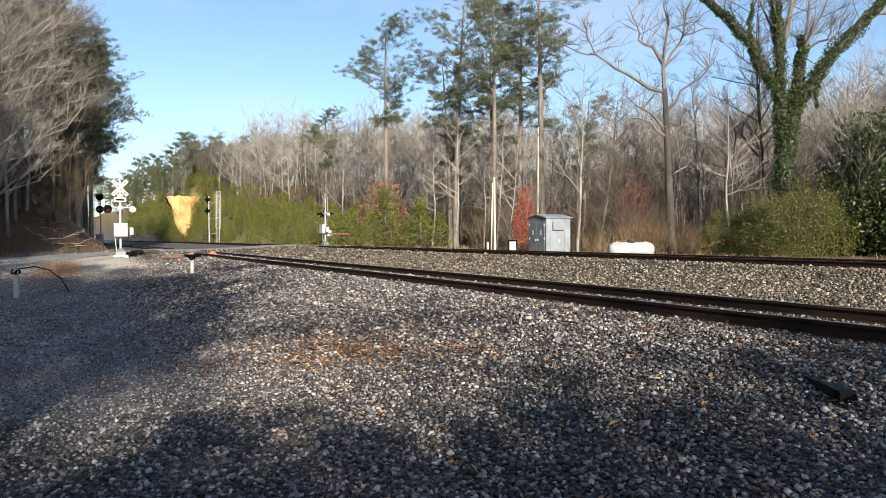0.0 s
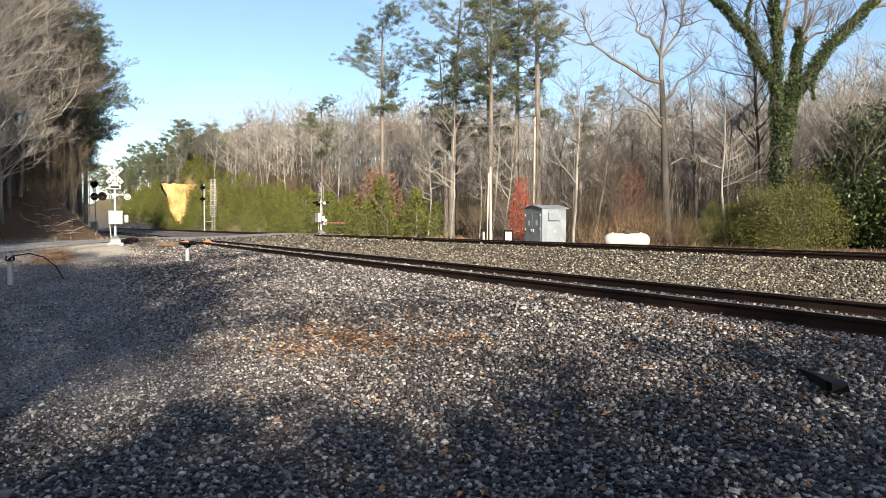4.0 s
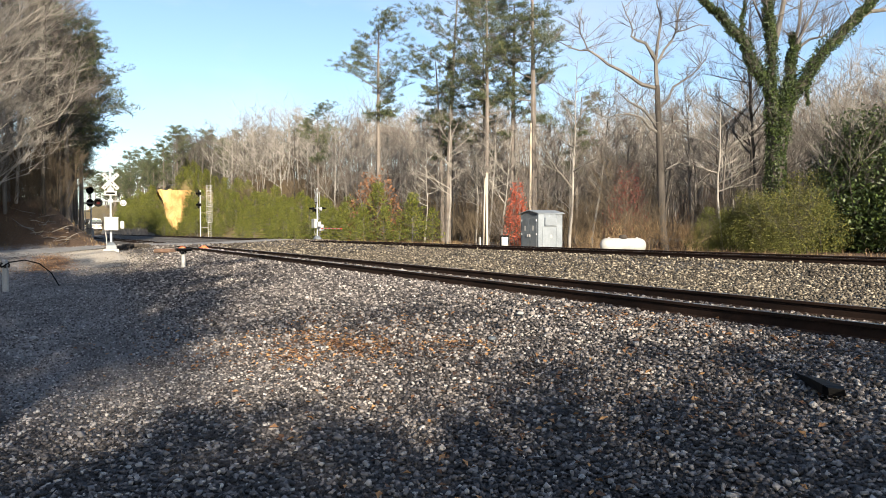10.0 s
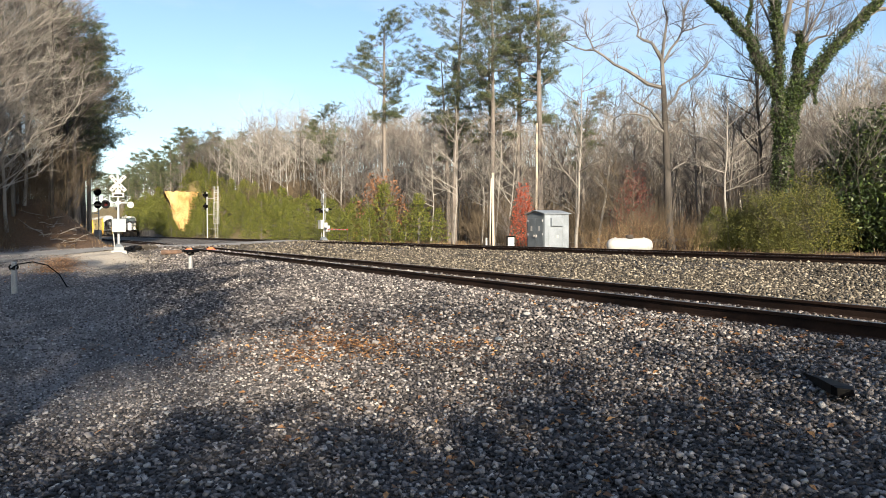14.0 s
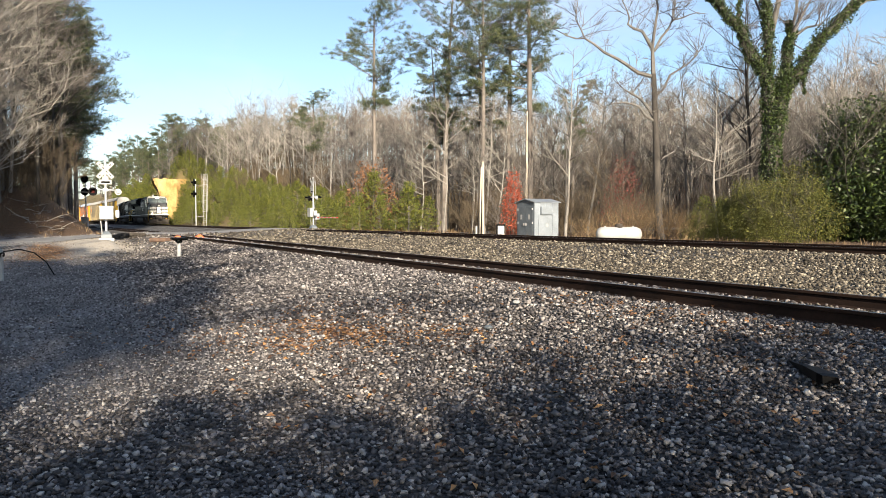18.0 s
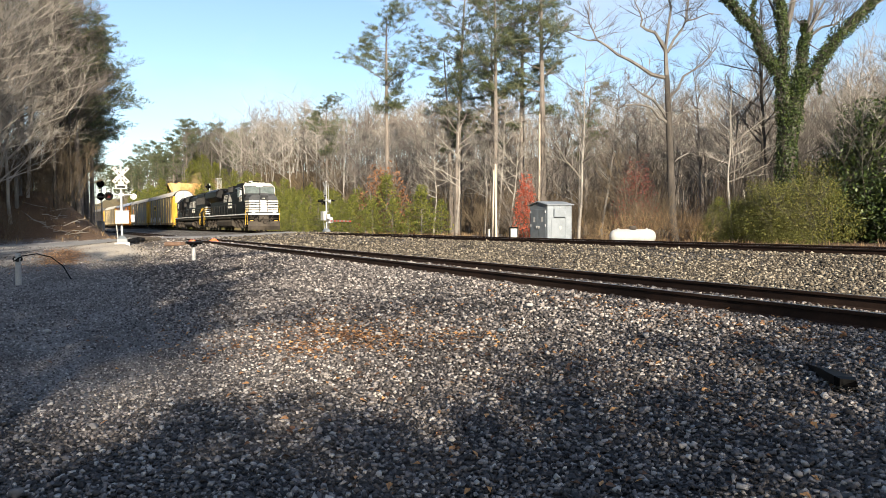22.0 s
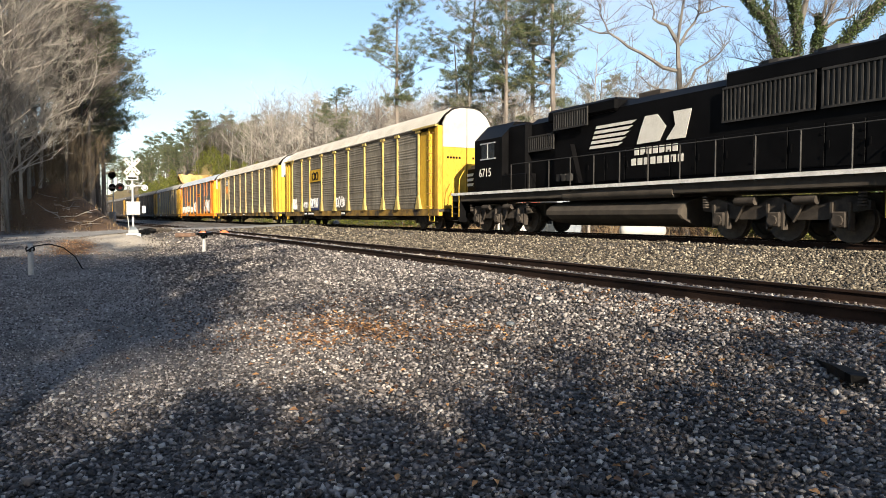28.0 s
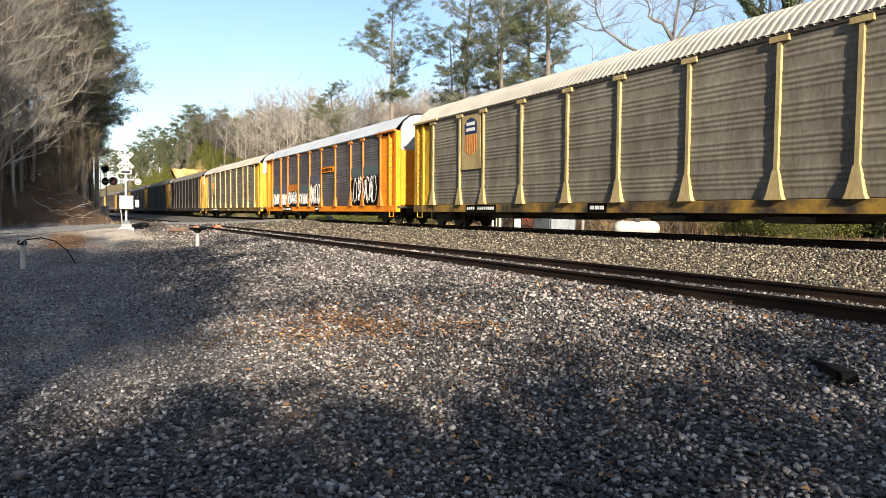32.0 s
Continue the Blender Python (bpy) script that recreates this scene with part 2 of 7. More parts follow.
def gravel_floor(nt, s):
    """Gravel, dirt and leaf litter, sorted by a mask of where each lies."""
    v = coords(nt, False)
    at = nt.nodes.new("ShaderNodeAttribute")
    at.attribute_name = "cover"
    sep = nt.nodes.new("ShaderNodeSeparateColor")
    nt.links.new(at.outputs["Color"], sep.inputs[0])
    vor = node(nt, "ShaderNodeTexVoronoi", Scale=19.0)
    nt.links.new(v, vor.inputs["Vector"])
    grey = nt.nodes.new("ShaderNodeSeparateColor")
    nt.links.new(vor.outputs["Color"], grey.inputs[0])
    # stone ground and cell gaps painted near black, as shade between the stones
    stone = ramp(nt, grey.outputs[0], ((0.0, (0.01, 0.009, 0.009)), (0.5, (0.035, 0.031, 0.03)), (0.8, (0.08, 0.072, 0.068)), (1.0, (0.18, 0.163, 0.15))))
    stone = mix(nt, ramp(nt, vor.outputs["Distance"], ((0.35, (0, 0, 0)), (0.75, (1, 1, 1)))), stone, (0.022, 0.019, 0.017))
    big = noise_tex(nt, v, 0.55, 6)
    streak = node(nt, "ShaderNodeMapping")
    streak.inputs["Scale"].default_value = (0.55, 1.7, 1.0)
    nt.links.new(v, streak.inputs[0])
    dirt = mix(nt, ramp(nt, noise_tex(nt, streak.outputs[0], 0.8, 6, 0.65), ((0.4, (0, 0, 0)), (0.56, (1, 1, 1)))),
               ramp(nt, noise_tex(nt, v, 14, 8, 0.8), ((0.3, (0.035, 0.032, 0.032)), (0.7, (0.13, 0.122, 0.118)))),
               ramp(nt, noise_tex(nt, v, 17, 8, 0.85), ((0.32, (0.055, 0.051, 0.051)), (0.68, (0.3, 0.283, 0.275)))))
    gravel = mix(nt, ramp(nt, big, ((0.42, (0, 0, 0)), (0.6, (0.55, 0.55, 0.55)))), stone, dirt)
    litter = ramp(nt, noise_tex(nt, v, 9, 8, 0.8), ((0.3, (0.03, 0.018, 0.01)), (0.5, (0.085, 0.048, 0.025)), (0.7, (0.17, 0.1, 0.05))))
    grass = ramp(nt, noise_tex(nt, v, 6, 8, 0.8), ((0.3, (0.045, 0.045, 0.015)), (0.5, (0.12, 0.09, 0.035)), (0.7, (0.25, 0.18, 0.085))))
    def edge(sock, soft=0.16):
        a = node(nt, "ShaderNodeMath")
        a.operation = "ADD"
        n2 = node(nt, "ShaderNodeMath")
        n2.operation = "MULTIPLY_ADD"
        nt.links.new(noise_tex(nt, v, 1.7, 7, 0.7), n2.inputs[0])
        n2.inputs[1].default_value, n2.inputs[2].default_value = 1.1, -0.55
        nt.links.new(sock, a.inputs[0])
        nt.links.new(n2.outputs[0], a.inputs[1])
        return ramp(nt, a.outputs[0], ((0.5 - soft, (0, 0, 0)), (0.5 + soft, (1, 1, 1))))
    c = mix(nt, edge(sep.outputs[2]), gravel, dirt)
    sand = ramp(nt, noise_tex(nt, v, 7, 8, 0.8), ((0.3, (0.22, 0.19, 0.15)), (0.5, (0.38, 0.335, 0.275)), (0.7, (0.5, 0.455, 0.385))))
    c = mix(nt, edge(at.outputs["Alpha"], 0.22), c, sand)
    c = mix(nt, edge(sep.outputs[0]), c, litter)
    c = mix(nt, edge(sep.outputs[1]), c, grass)
    nt.links.new(c, s.inputs["Base Color"])
    s.inputs["Roughness"].default_value = 0.95
    bump(nt, s, vor.outputs["Distance"], 0.7, 0.03)


GROUND = material("gravel_and_litter", gravel_floor)
ASPHALT = plain("asphalt", (0.12, 0.117, 0.115), (0.22, 0.214, 0.208), 0.6, 0.9, fine=120, bump_by=0.4)
CLAY = plain("orange_clay", (0.26, 0.15, 0.045), (0.44, 0.3, 0.12), 0.35, 0.95, fine=3, bump_by=0.9, spread=0.14, stretch=(1, 1, 0.4))


def sandy(x, yy):
    """Share of pale crushed stone beside the crossing."""
    return 1.35 * math.exp(-((x + 43.5) / 8.0) ** 2 - ((yy - 2.2) / 2.0) ** 2)


def cover_at(x, y):
    """Shares of leaf litter, dry grass and bare dirt on the ground."""
    yy = y - bend(x)
    litter = max(step(19.5, 23, yy), step(-60, -66, x) * step(5.6, 4.4, yy), 0.0)
    grass = 0.75 * step(18.8, 20.5, yy) * (1 - step(27, 36, yy))
    grass = max(grass, 0.5 * step(-76, -95, x) * step(19, 22, yy))
    dirt = 0.8 * step(4.0, 0.6, yy) * step(-4.5, -9, x)
    if yy < 5.5 and x > -46:
        litter = max(litter, 0.95 * math.exp(-((x + 37.5) / 4.5) ** 2 - ((yy + 0.3) / 1.1) ** 2))
    return litter, grass, dirt, sandy(x, yy)


def build_ground():
    xs = axis_steps(((-2500, 400), (-500, 60), (-200, 6), (-164, 2), (-136, 2.5), (-62, 1.2), (-40, 0.6), (-16, 0.3), (2, 1.0), (30, 8), (110, 60), (500, 500), (2500, 1)))
    ys = axis_steps(((-2500, 500), (-300, 40), (-60, 5), (-12, 1.0), (-3, 0.3), (21, 0.7), (27, 1.0), (40, 4), (140, 30), (400, 300), (2500, 1)))
    v, cov = [], []
    for x in xs:
        for y in ys:
            v.append((x, y, ground_z(x, y)))
            cov.append(cover_at(x, y))
    n = len(ys)
    f = [(i * n + j, (i + 1) * n + j, (i + 1) * n + j + 1, i * n + j + 1) for i in range(len(xs) - 1) for j in range(n - 1)]
    me = bpy.data.meshes.new("ground")
    me.from_pydata(v, [], f)
    me.materials.append(GROUND)
    a = me.color_attributes.new("cover", "FLOAT_COLOR", "POINT")
    a.data.foreach_set("color", np.array(cov, dtype=np.float32).ravel())
    me.shade_smooth()
    tagged(new("ground", me), "grey gravel lot and leaf-strewn ground beside the tracks", "ground", kind="structure")


build_ground()


def lay_strip(name, rows, mat, label, category, lift, across=10):
    """A surface laid on the ground between two edges; rows of two end points."""
    g = Geo()
    rings = []
    for (x0, y0), (x1, y1) in rows:
        ring = []
        for k in range(across + 1):
            t = k / across
            x, y = x0 + (x1 - x0) * t, y0 + (y1 - y0) * t
            ring.append((x, y, ground_z(x, y) + lift))
        rings.append(ring)
    g.rings(rings, closed=False)
    return single(name, g, mat, label, category, kind="structure", smooth=True)


def smooth_rows(keys, n):
    out = []
    for (a, b), (c, d) in zip(keys, keys[1:]):
        for k in range(n):
            t = k / n
            out.append(((a[0] + (c[0] - a[0]) * t, a[1] + (c[1] - a[1]) * t), (b[0] + (d[0] - b[0]) * t, b[1] + (d[1] - b[1]) * t)))
    return out + [keys[-1]]


lay_strip("road", smooth_rows((((-30, -45), (-52, -45)), ((-35, -14), (-56, -14)), ((-40, -2.5), (-60.5, -3.5)), ((-47.5, -0.3), (-60, 0.5)), ((-50.5, 3), (-58.8, 4)),
                               ((-51.5, 8), (-58.4, 8)), ((-52.6, 24), (-58.8, 24)), ((-52, 60), (-58, 60))), 8), ASPHALT, "worn grey asphalt road over a level crossing", "road", 0.03, 14)


# ---- tracks ----
def rail_profile(top):
    h = 0.18
    return [(-0.07, top - h), (0.07, top - h), (0.07, top - h + 0.012), (0.012, top - h + 0.035), (0.012, top - 0.045), (0.036, top - 0.035), (0.036, top - 0.006), (0.03, top),
            (-0.03, top), (-0.036, top - 0.006), (-0.036, top - 0.035), (-0.012, top - 0.045), (-0.012, top - h + 0.035), (-0.07, top - h + 0.012)]


TIE_MESH = Geo().box(-0.11, 0.11, -1.3, 1.3, -0.16, 0, 0.012).mesh("tie", TIE)
PLATE_MESH = Geo().box(-0.09, 0.09, -0.17, 0.17, 0, 0.018).box(-0.06, -0.03, -0.12, -0.09, 0.018, 0.05).box(0.03, 0.06, 0.09, 0.12, 0.018, 0.05).mesh("tie_plate", RAIL_SIDE)


def track(name, yc, top, label):
    t = thing(name, label, "track", kind="structure")
    xs = [-420, -380, -340, -300, -270] + list(range(-240, 61, 10)) + [90, 140]
    for off in (-0.7535, 0.7535):
        g = Geo()
        g.rings([[(x, yc + bend(x) + off + p, z) for p, z in rail_profile(top)] for x in xs])
        r = part("rail", g, [RAIL_SIDE, RAIL_TOP], t)
        n = 14
        for k, poly in enumerate(r.data.polygons):
            if abs(poly.normal.z) > 0.9 and poly.center.z > top - 0.01:
                poly.material_index = 1
    return t


main_track = track("main_track", MAIN_Y, 0.0, "rust-brown main line rails on ballasted timber ties")
side_track = track("side_track", SIDE_Y, SIDE_Z, "rust-brown siding rails half sunk in grey ballast")


# ---- the train ----
def wheelset(parent, x, r, name="wheelset"):
    """An axle with two flanged wheels, turning about its own middle."""
    key = "wheelset_%d" % round(r * 100)
    me = bpy.data.meshes.get(key)
    if me is None:
        g = Geo()
        g.tube([(0, -1.05, 0), (0, 1.05, 0)], 0.085, 8)
        for s in (-1, 1):
            prof = [(0.80, 0.1), (0.80, r - 0.1), (0.82, r), (0.70, r), (0.69, r + 0.03), (0.66, r + 0.03), (0.66, r - 0.09), (0.70, r - 0.12), (0.70, 0.1)]
            n = 22
            g.rings([[(rr * math.cos(2 * math.pi * k / n), s * w, rr * math.sin(2 * math.pi * k / n)) for w, rr in prof] for k in range(n + 1)], closed=False)
            for k in range(5):
                a = 2 * math.pi * k / 5
                g.tube([(0.22 * r / 0.5 * math.cos(a), s * 0.79, 0.22 * r / 0.5 * math.sin(a)), (0.22 * r / 0.5 * math.cos(a), s * 0.815, 0.22 * r / 0.5 * math.sin(a))], 0.05, 6)
        me = g.mesh(key, WHEEL, True)
    w = part(name, me, None, parent, at=(x, 0, r))
    SPINNING.append((w, r))
    return w


SPINNING = []


def side_both(fn):
    for s in (-1, 1):
        fn(s)


def loco_truck(parent, xc):
    """A three-axle truck: side frames, springs, journal boxes, brake gear."""
    for s in (-1, 1):
        g = Geo()
        y0, y1 = sorted((s * 1.02, s * 1.2))
        up = [(-2.35, 0.98), (-1.9, 1.1), (-1.2, 0.92), (-0.55, 0.92), (0, 1.12), (0.55, 0.92), (1.2, 0.92), (1.9, 1.1), (2.35, 0.98)]
        lo = [(2.35, 0.78), (1.9, 0.72), (1.3, 0.55), (0.5, 0.55), (0.2, 0.72), (-0.2, 0.72), (-0.5, 0.55), (-1.3, 0.55), (-1.9, 0.72), (-2.35, 0.78)]
        g.prism([(xc + x, z) for x, z in up + lo], "y", y0, y1)
        part("side_frame", g, GRIME, parent, "dusty cast-steel truck frame")
        for dx in (-1.7, 0, 1.7):
            b = Geo()
            b.box(xc + dx - 0.17, xc + dx + 0.17, *sorted((s * 1.12, s * 1.34)), 0.36, 0.74, 0.03)
            b.tube([(xc + dx, s * 1.3, 0.53), (xc + dx, s * 1.4, 0.53)], 0.13, 10)
            b.box(xc + dx - 0.25, xc + dx - 0.19, *sorted((s * 1.1, s * 1.28)), 0.3, 0.95)
            b.box(xc + dx + 0.19, xc + dx + 0.25, *sorted((s * 1.1, s * 1.28)), 0.3, 0.95)
            part("journal_box", b, GRIME, parent)
        for dx in (-0.85, 0.85):
            b = Geo()
            b.tube([(xc + dx - 0.3, s * 1.3, 1.02), (xc + dx + 0.3, s * 1.3, 1.02)], 0.11, 10)
            b.tube([(xc + dx, s * 1.3, 1.0), (xc + dx + 0.35, s * 1.25, 0.5)], 0.035, 6)
            part("brake_cylinder", b, GRIME, parent, smooth=True)
        for dx in (-2.2, 2.2):
            b = Geo()
            for k in range(5):
                b.tube([(xc + dx, s * 1.25, 0.86 + 0.07 * k), (xc + dx, s * 1.25, 0.9 + 0.07 * k)], 0.1, 9)
            part("coil_spring", b, GRIME, parent)
    for dx in (-1.7, 0, 1.7):
        wheelset(parent, xc + dx, 0.53)
    part("bolster", Geo().box(xc - 2.2, xc + 2.2, -0.5, 0.5, 0.62, 1.18, 0.05), UNDER, parent)


def lettering(parent, text, size, x, y, z, face, mat, name="lettering", slant=0.0):
    """Raised text on a side of a vehicle (face -1 or 1: towards -y or y; 2: towards x)."""
    cu = bpy.data.curves.new(name, "FONT")
    cu.body, cu.size, cu.extrude, cu.align_x, cu.shear = text, size, 0.004, "CENTER", slant
    cu.fill_mode, cu.resolution_u = "FRONT", 3
    tmp = bpy.data.objects.new(name, cu)
    me = bpy.data.meshes.new_from_object(tmp)
    bpy.data.objects.remove(tmp)
    me.materials.clear()
    me.materials.append(mat)
    ob = part(name, me, None, parent, at=(x, y, z))
    ob.rotation_euler = (math.pi / 2, 0, {-1: 0, 1: math.pi, 2: math.pi / 2}[face])
    return ob


def emblem(parent, x0, z0, w, h, y, s):
    """The white side emblem as plain slanted bars and blocks, with two bars for the words below."""
    d = -s  # reads from the left for a viewer on that side
    def px(u):
        return x0 + (u * w if s < 0 else -u * w)
    ya, yb = sorted((s * y, s * (y + 0.012)))
    for k in range(5):
        z = z0 + h * (0.02 + 0.2 * k)
        e = 0.47 - 0.06 * (4 - k) * 0.6
        part("emblem_stripe", Geo().prism([(px(0.0 + 0.018 * k), z), (px(e), z), (px(e + 0.05), z + h * 0.12), (px(0.015 + 0.018 * k), z + h * 0.12)], "y", ya, yb), LETTER, parent)
    part("emblem_block", Geo().prism([(px(0.52), z0 - 0.02), (px(0.56), z0 + 0.55 * h), (px(0.6), z0 + h), (px(0.72), z0 + h), (px(0.8), z0 + 0.5 * h), (px(0.74), z0)], "y", ya, yb), LETTER, parent)
    part("emblem_block", Geo().prism([(px(0.8), z0), (px(0.97), z0), (px(1.02), z0 + h), (px(0.86), z0 + h), (px(0.88), z0 + 0.5 * h)], "y", ya, yb), LETTER, parent)
    for k, (a, b) in enumerate(((0.5, 0.92), (0.47, 0.97))):
        z = z0 - 0.36 - 0.32 * k
        n = 7 + k
        for j in range(n):
            u0 = a + (b - a) * j / n
            part("emblem_bar", Geo().box(*sorted((px(u0), px(u0 + (b - a) / n * 0.72))), ya, yb, z, z + 0.22), LETTER, parent)


LETTER = plain("lettering_white", (0.5, 0.48, 0.43), (0.64, 0.62, 0.56), 3, 0.6)
SILL_WHITE = plain("sill_stripe", (0.4, 0.39, 0.37), (0.72, 0.71, 0.68), 5, 0.6)
HEAD_LIGHT = glowing("headlight_glow", (1.0, 0.82, 0.5), 9.0)
# cream of the number boards, and sun shine painted on crown and pillars
CAB_CREAM_SHINE = plain("cream_boards_and_cab_shine", (0.28, 0.27, 0.23), (0.42, 0.4, 0.35), 3, 0.6, gloss=0.3)
# windscreen glass, its pale sky reflection put into the base colour
SCREEN_SHEEN = plain("grey_green_sky_sheen", (0.06, 0.075, 0.072), (0.12, 0.14, 0.135), 1.5, 0.1, fine=4, bump_by=0)
LENS = plain("lens", (0.7, 0.7, 0.65), (0.85, 0.85, 0.8), 9, 0.15, bump_by=0)


def railing(parent, x0, x1, y, z0, s, posts, mat, bow=0.0):
    for k in range(posts + 1):
        x = x0 + (x1 - x0) * k / posts
        part("stanchion", Geo().tube([(x, s * y, z0 - 0.12), (x, s * y, z0 + 1.02)], 0.024, 6).box(x - 0.04, x + 0.04, *sorted((s * (y - 0.02), s * (y + 0.02))), z0 - 0.14, z0 + 0.02), mat, parent)
    part("handrail", Geo().tube([(x0, s * y, z0 + 1.02), (x1, s * y, z0 + 1.02)], 0.02, 6), mat, parent)


def corner_steps(parent, x, toward, mat=None):
    """Steps in the deck's corner with yellow grab rails. toward: the way (+1 or -1 in x) to the vehicle's middle."""
    for s in (-1, 1):
        for k in range(4):
            part("step", Geo().box(*sorted((x, x + toward * 0.62)), *sorted((s * 1.18, s * 1.5)), 0.42 + 0.31 * k, 0.45 + 0.31 * k), GRIME, parent)
        part("step_plate", Geo().box(*sorted((x + toward * 0.62, x + toward * 0.65)), *sorted((s * 1.1, s * 1.52)), 0.38, 1.55), BLACK, parent)
        for dx in (0.0, 0.66):
            xx = x + toward * dx
            part("grab_rail", Geo().tube([(xx, s * 1.54, 0.6), (xx, s * 1.54, 1.9), (xx - toward * 0.1, s * 1.46, 2.3), (xx - toward * 0.12, s * 1.2, 2.72)], 0.017, 6), SAFETY, parent)


def coupler(parent, x, d):
    g = Geo().box(*sorted((x, x + d * 0.5)), -0.09, 0.09, 0.74, 0.98, 0.02)
    g.box(*sorted((x + d * 0.42, x + d * 0.72)), -0.16, 0.14, 0.7, 1.02, 0.04)
    part("coupler", g, GRIME, parent)
    for y in (-0.35, 0.35):
        part("air_hose", Geo().tube([(x, y, 0.85), (x + d * 0.25, y, 0.7), (x + d * 0.4, y * 0.7, 0.42), (x + d * 0.6, y * 0.4, 0.38)], 0.025, 6), BLACK, parent)


def louvres(parent, x0, x1, z0, z1, y, s, pitch=0.13, mat=None, name="grille"):
    g = Geo()
    g.box(x0, x1, *sorted((s * (y - 0.02), s * y)), z0, z1)
    n = max(3, int((x1 - x0) / pitch))
    for k in range(n + 1):
        x = x0 + (x1 - x0) * k / n
        g.box(x - 0.022, x + 0.022, *sorted((s * y, s * (y + 0.05))), z0, z1)
    for z in (z0, z1):
        g.box(x0 - 0.02, x1 + 0.02, *sorted((s * y, s * (y + 0.06))), z - 0.03, z + 0.03)
    part(name, g, mat or GRILLE, parent)


GRILLE = plain("grille_steel", (0.01, 0.01, 0.01), (0.032, 0.03, 0.028), 3, 0.6, gloss=0.3)


def hood_doors(parent, x0, x1, z0, z1, y, s, n):
    for k in range(n):
        a, b = x0 + (x1 - x0) * k / n, x0 + (x1 - x0) * (k + 1) / n
        g = Geo().box(a + 0.02, b - 0.02, *sorted((s * y, s * (y + 0.025))), z0, z1, 0.008)
        g.box(b - 0.12, b - 0.08, *sorted((s * (y + 0.02), s * (y + 0.05))), (z0 + z1) / 2 - 0.09, (z0 + z1) / 2 + 0.09)
        for hz in (z0 + 0.25, z1 - 0.25):
            g.box(a + 0.02, a + 0.1, *sorted((s * (y + 0.02), s * (y + 0.045))), hz - 0.03, hz + 0.03)
        part("hood_door", g, BLACK, parent)


def loco_frame(t, length, tank0, tank1, rounded=False):
    half = length / 2 - 0.75
    part("frame", Geo().box(-half, half, -1.45, 1.45, 1.28, 1.6, 0.03), UNDER, t)
    part("walkway", Geo().box(-half, half, -1.55, 1.55, 1.6, 1.66), BLACK, t)
    for s in (-1, 1):
        part("sill_stripe", Geo().box(-half, half, *sorted((s * 1.552, s * 1.56)), 1.57, 1.68), SILL_WHITE, t, "weathered white sill stripe")
    prof = [(-1.1, 0.34), (1.1, 0.34), (1.42, 0.55), (1.48, 0.95), (1.3, 1.2), (-1.3, 1.2), (-1.48, 0.95), (-1.42, 0.55)]
    if rounded:
        prof = [(1.5 * math.cos(a), 0.76 + 0.46 * math.sin(a)) for a in [2 * math.pi * (k + 0.5) / 20 for k in range(20)]]
    part("fuel_tank", Geo().rings([[(x, y * f, z) for y, z in prof] for x, f in ((tank0, 0.97), (tank0 + 0.06, 1), (tank1 - 0.06, 1), (tank1, 0.97))]), UNDER, t, "dusty black fuel tank")
    for s in (-1, 1):
        part("air_reservoir", Geo().tube([(tank0 + 0.3, s * 1.3, 1.36), (tank0 + 0.5, s * 1.3, 1.36), (tank1 - 1.2, s * 1.3, 1.36), (tank1 - 1.0, s * 1.3, 1.36)], 0.19, 12), UNDER, t, smooth=True)
    for d in (-1, 1):
        loco_truck(t, d * (length / 2 - 4.35))
        coupler(t, d * half, d)
        part("end_plate", Geo().box(*sorted((d * half, d * (half + 0.08))), -1.5, 1.5, 0.75, 1.66, 0.02), BLACK, t)
        part("ditch_step", Geo().box(*sorted((d * (half - 0.4), d * (half + 0.05))), -1.1, 1.1, 0.45, 0.8, 0.02), UNDER, t)


def nose_stripes(t, x, y, z0, n, pitch, tall, reach):
    """White bands round the nose: front piece and a swept piece on each side."""
    for k in range(n):
        z = z0 + pitch * k
        part("nose_stripe", Geo().box(x, x + 0.012, -y, y, z, z + tall), LETTER, t)
        for s in (-1, 1):
            part("nose_stripe", Geo().rings([[(x + 0.01, s * (y + o), z), (x - reach - 0.07 * k, s * (y + 0.1 + o), z), (x - reach - 0.07 * k - 0.1, s * (y + 0.105 + o), z + tall), (x + 0.01, s * (y + o), z + tall)] for o in (0.0, 0.02)]), LETTER, t)


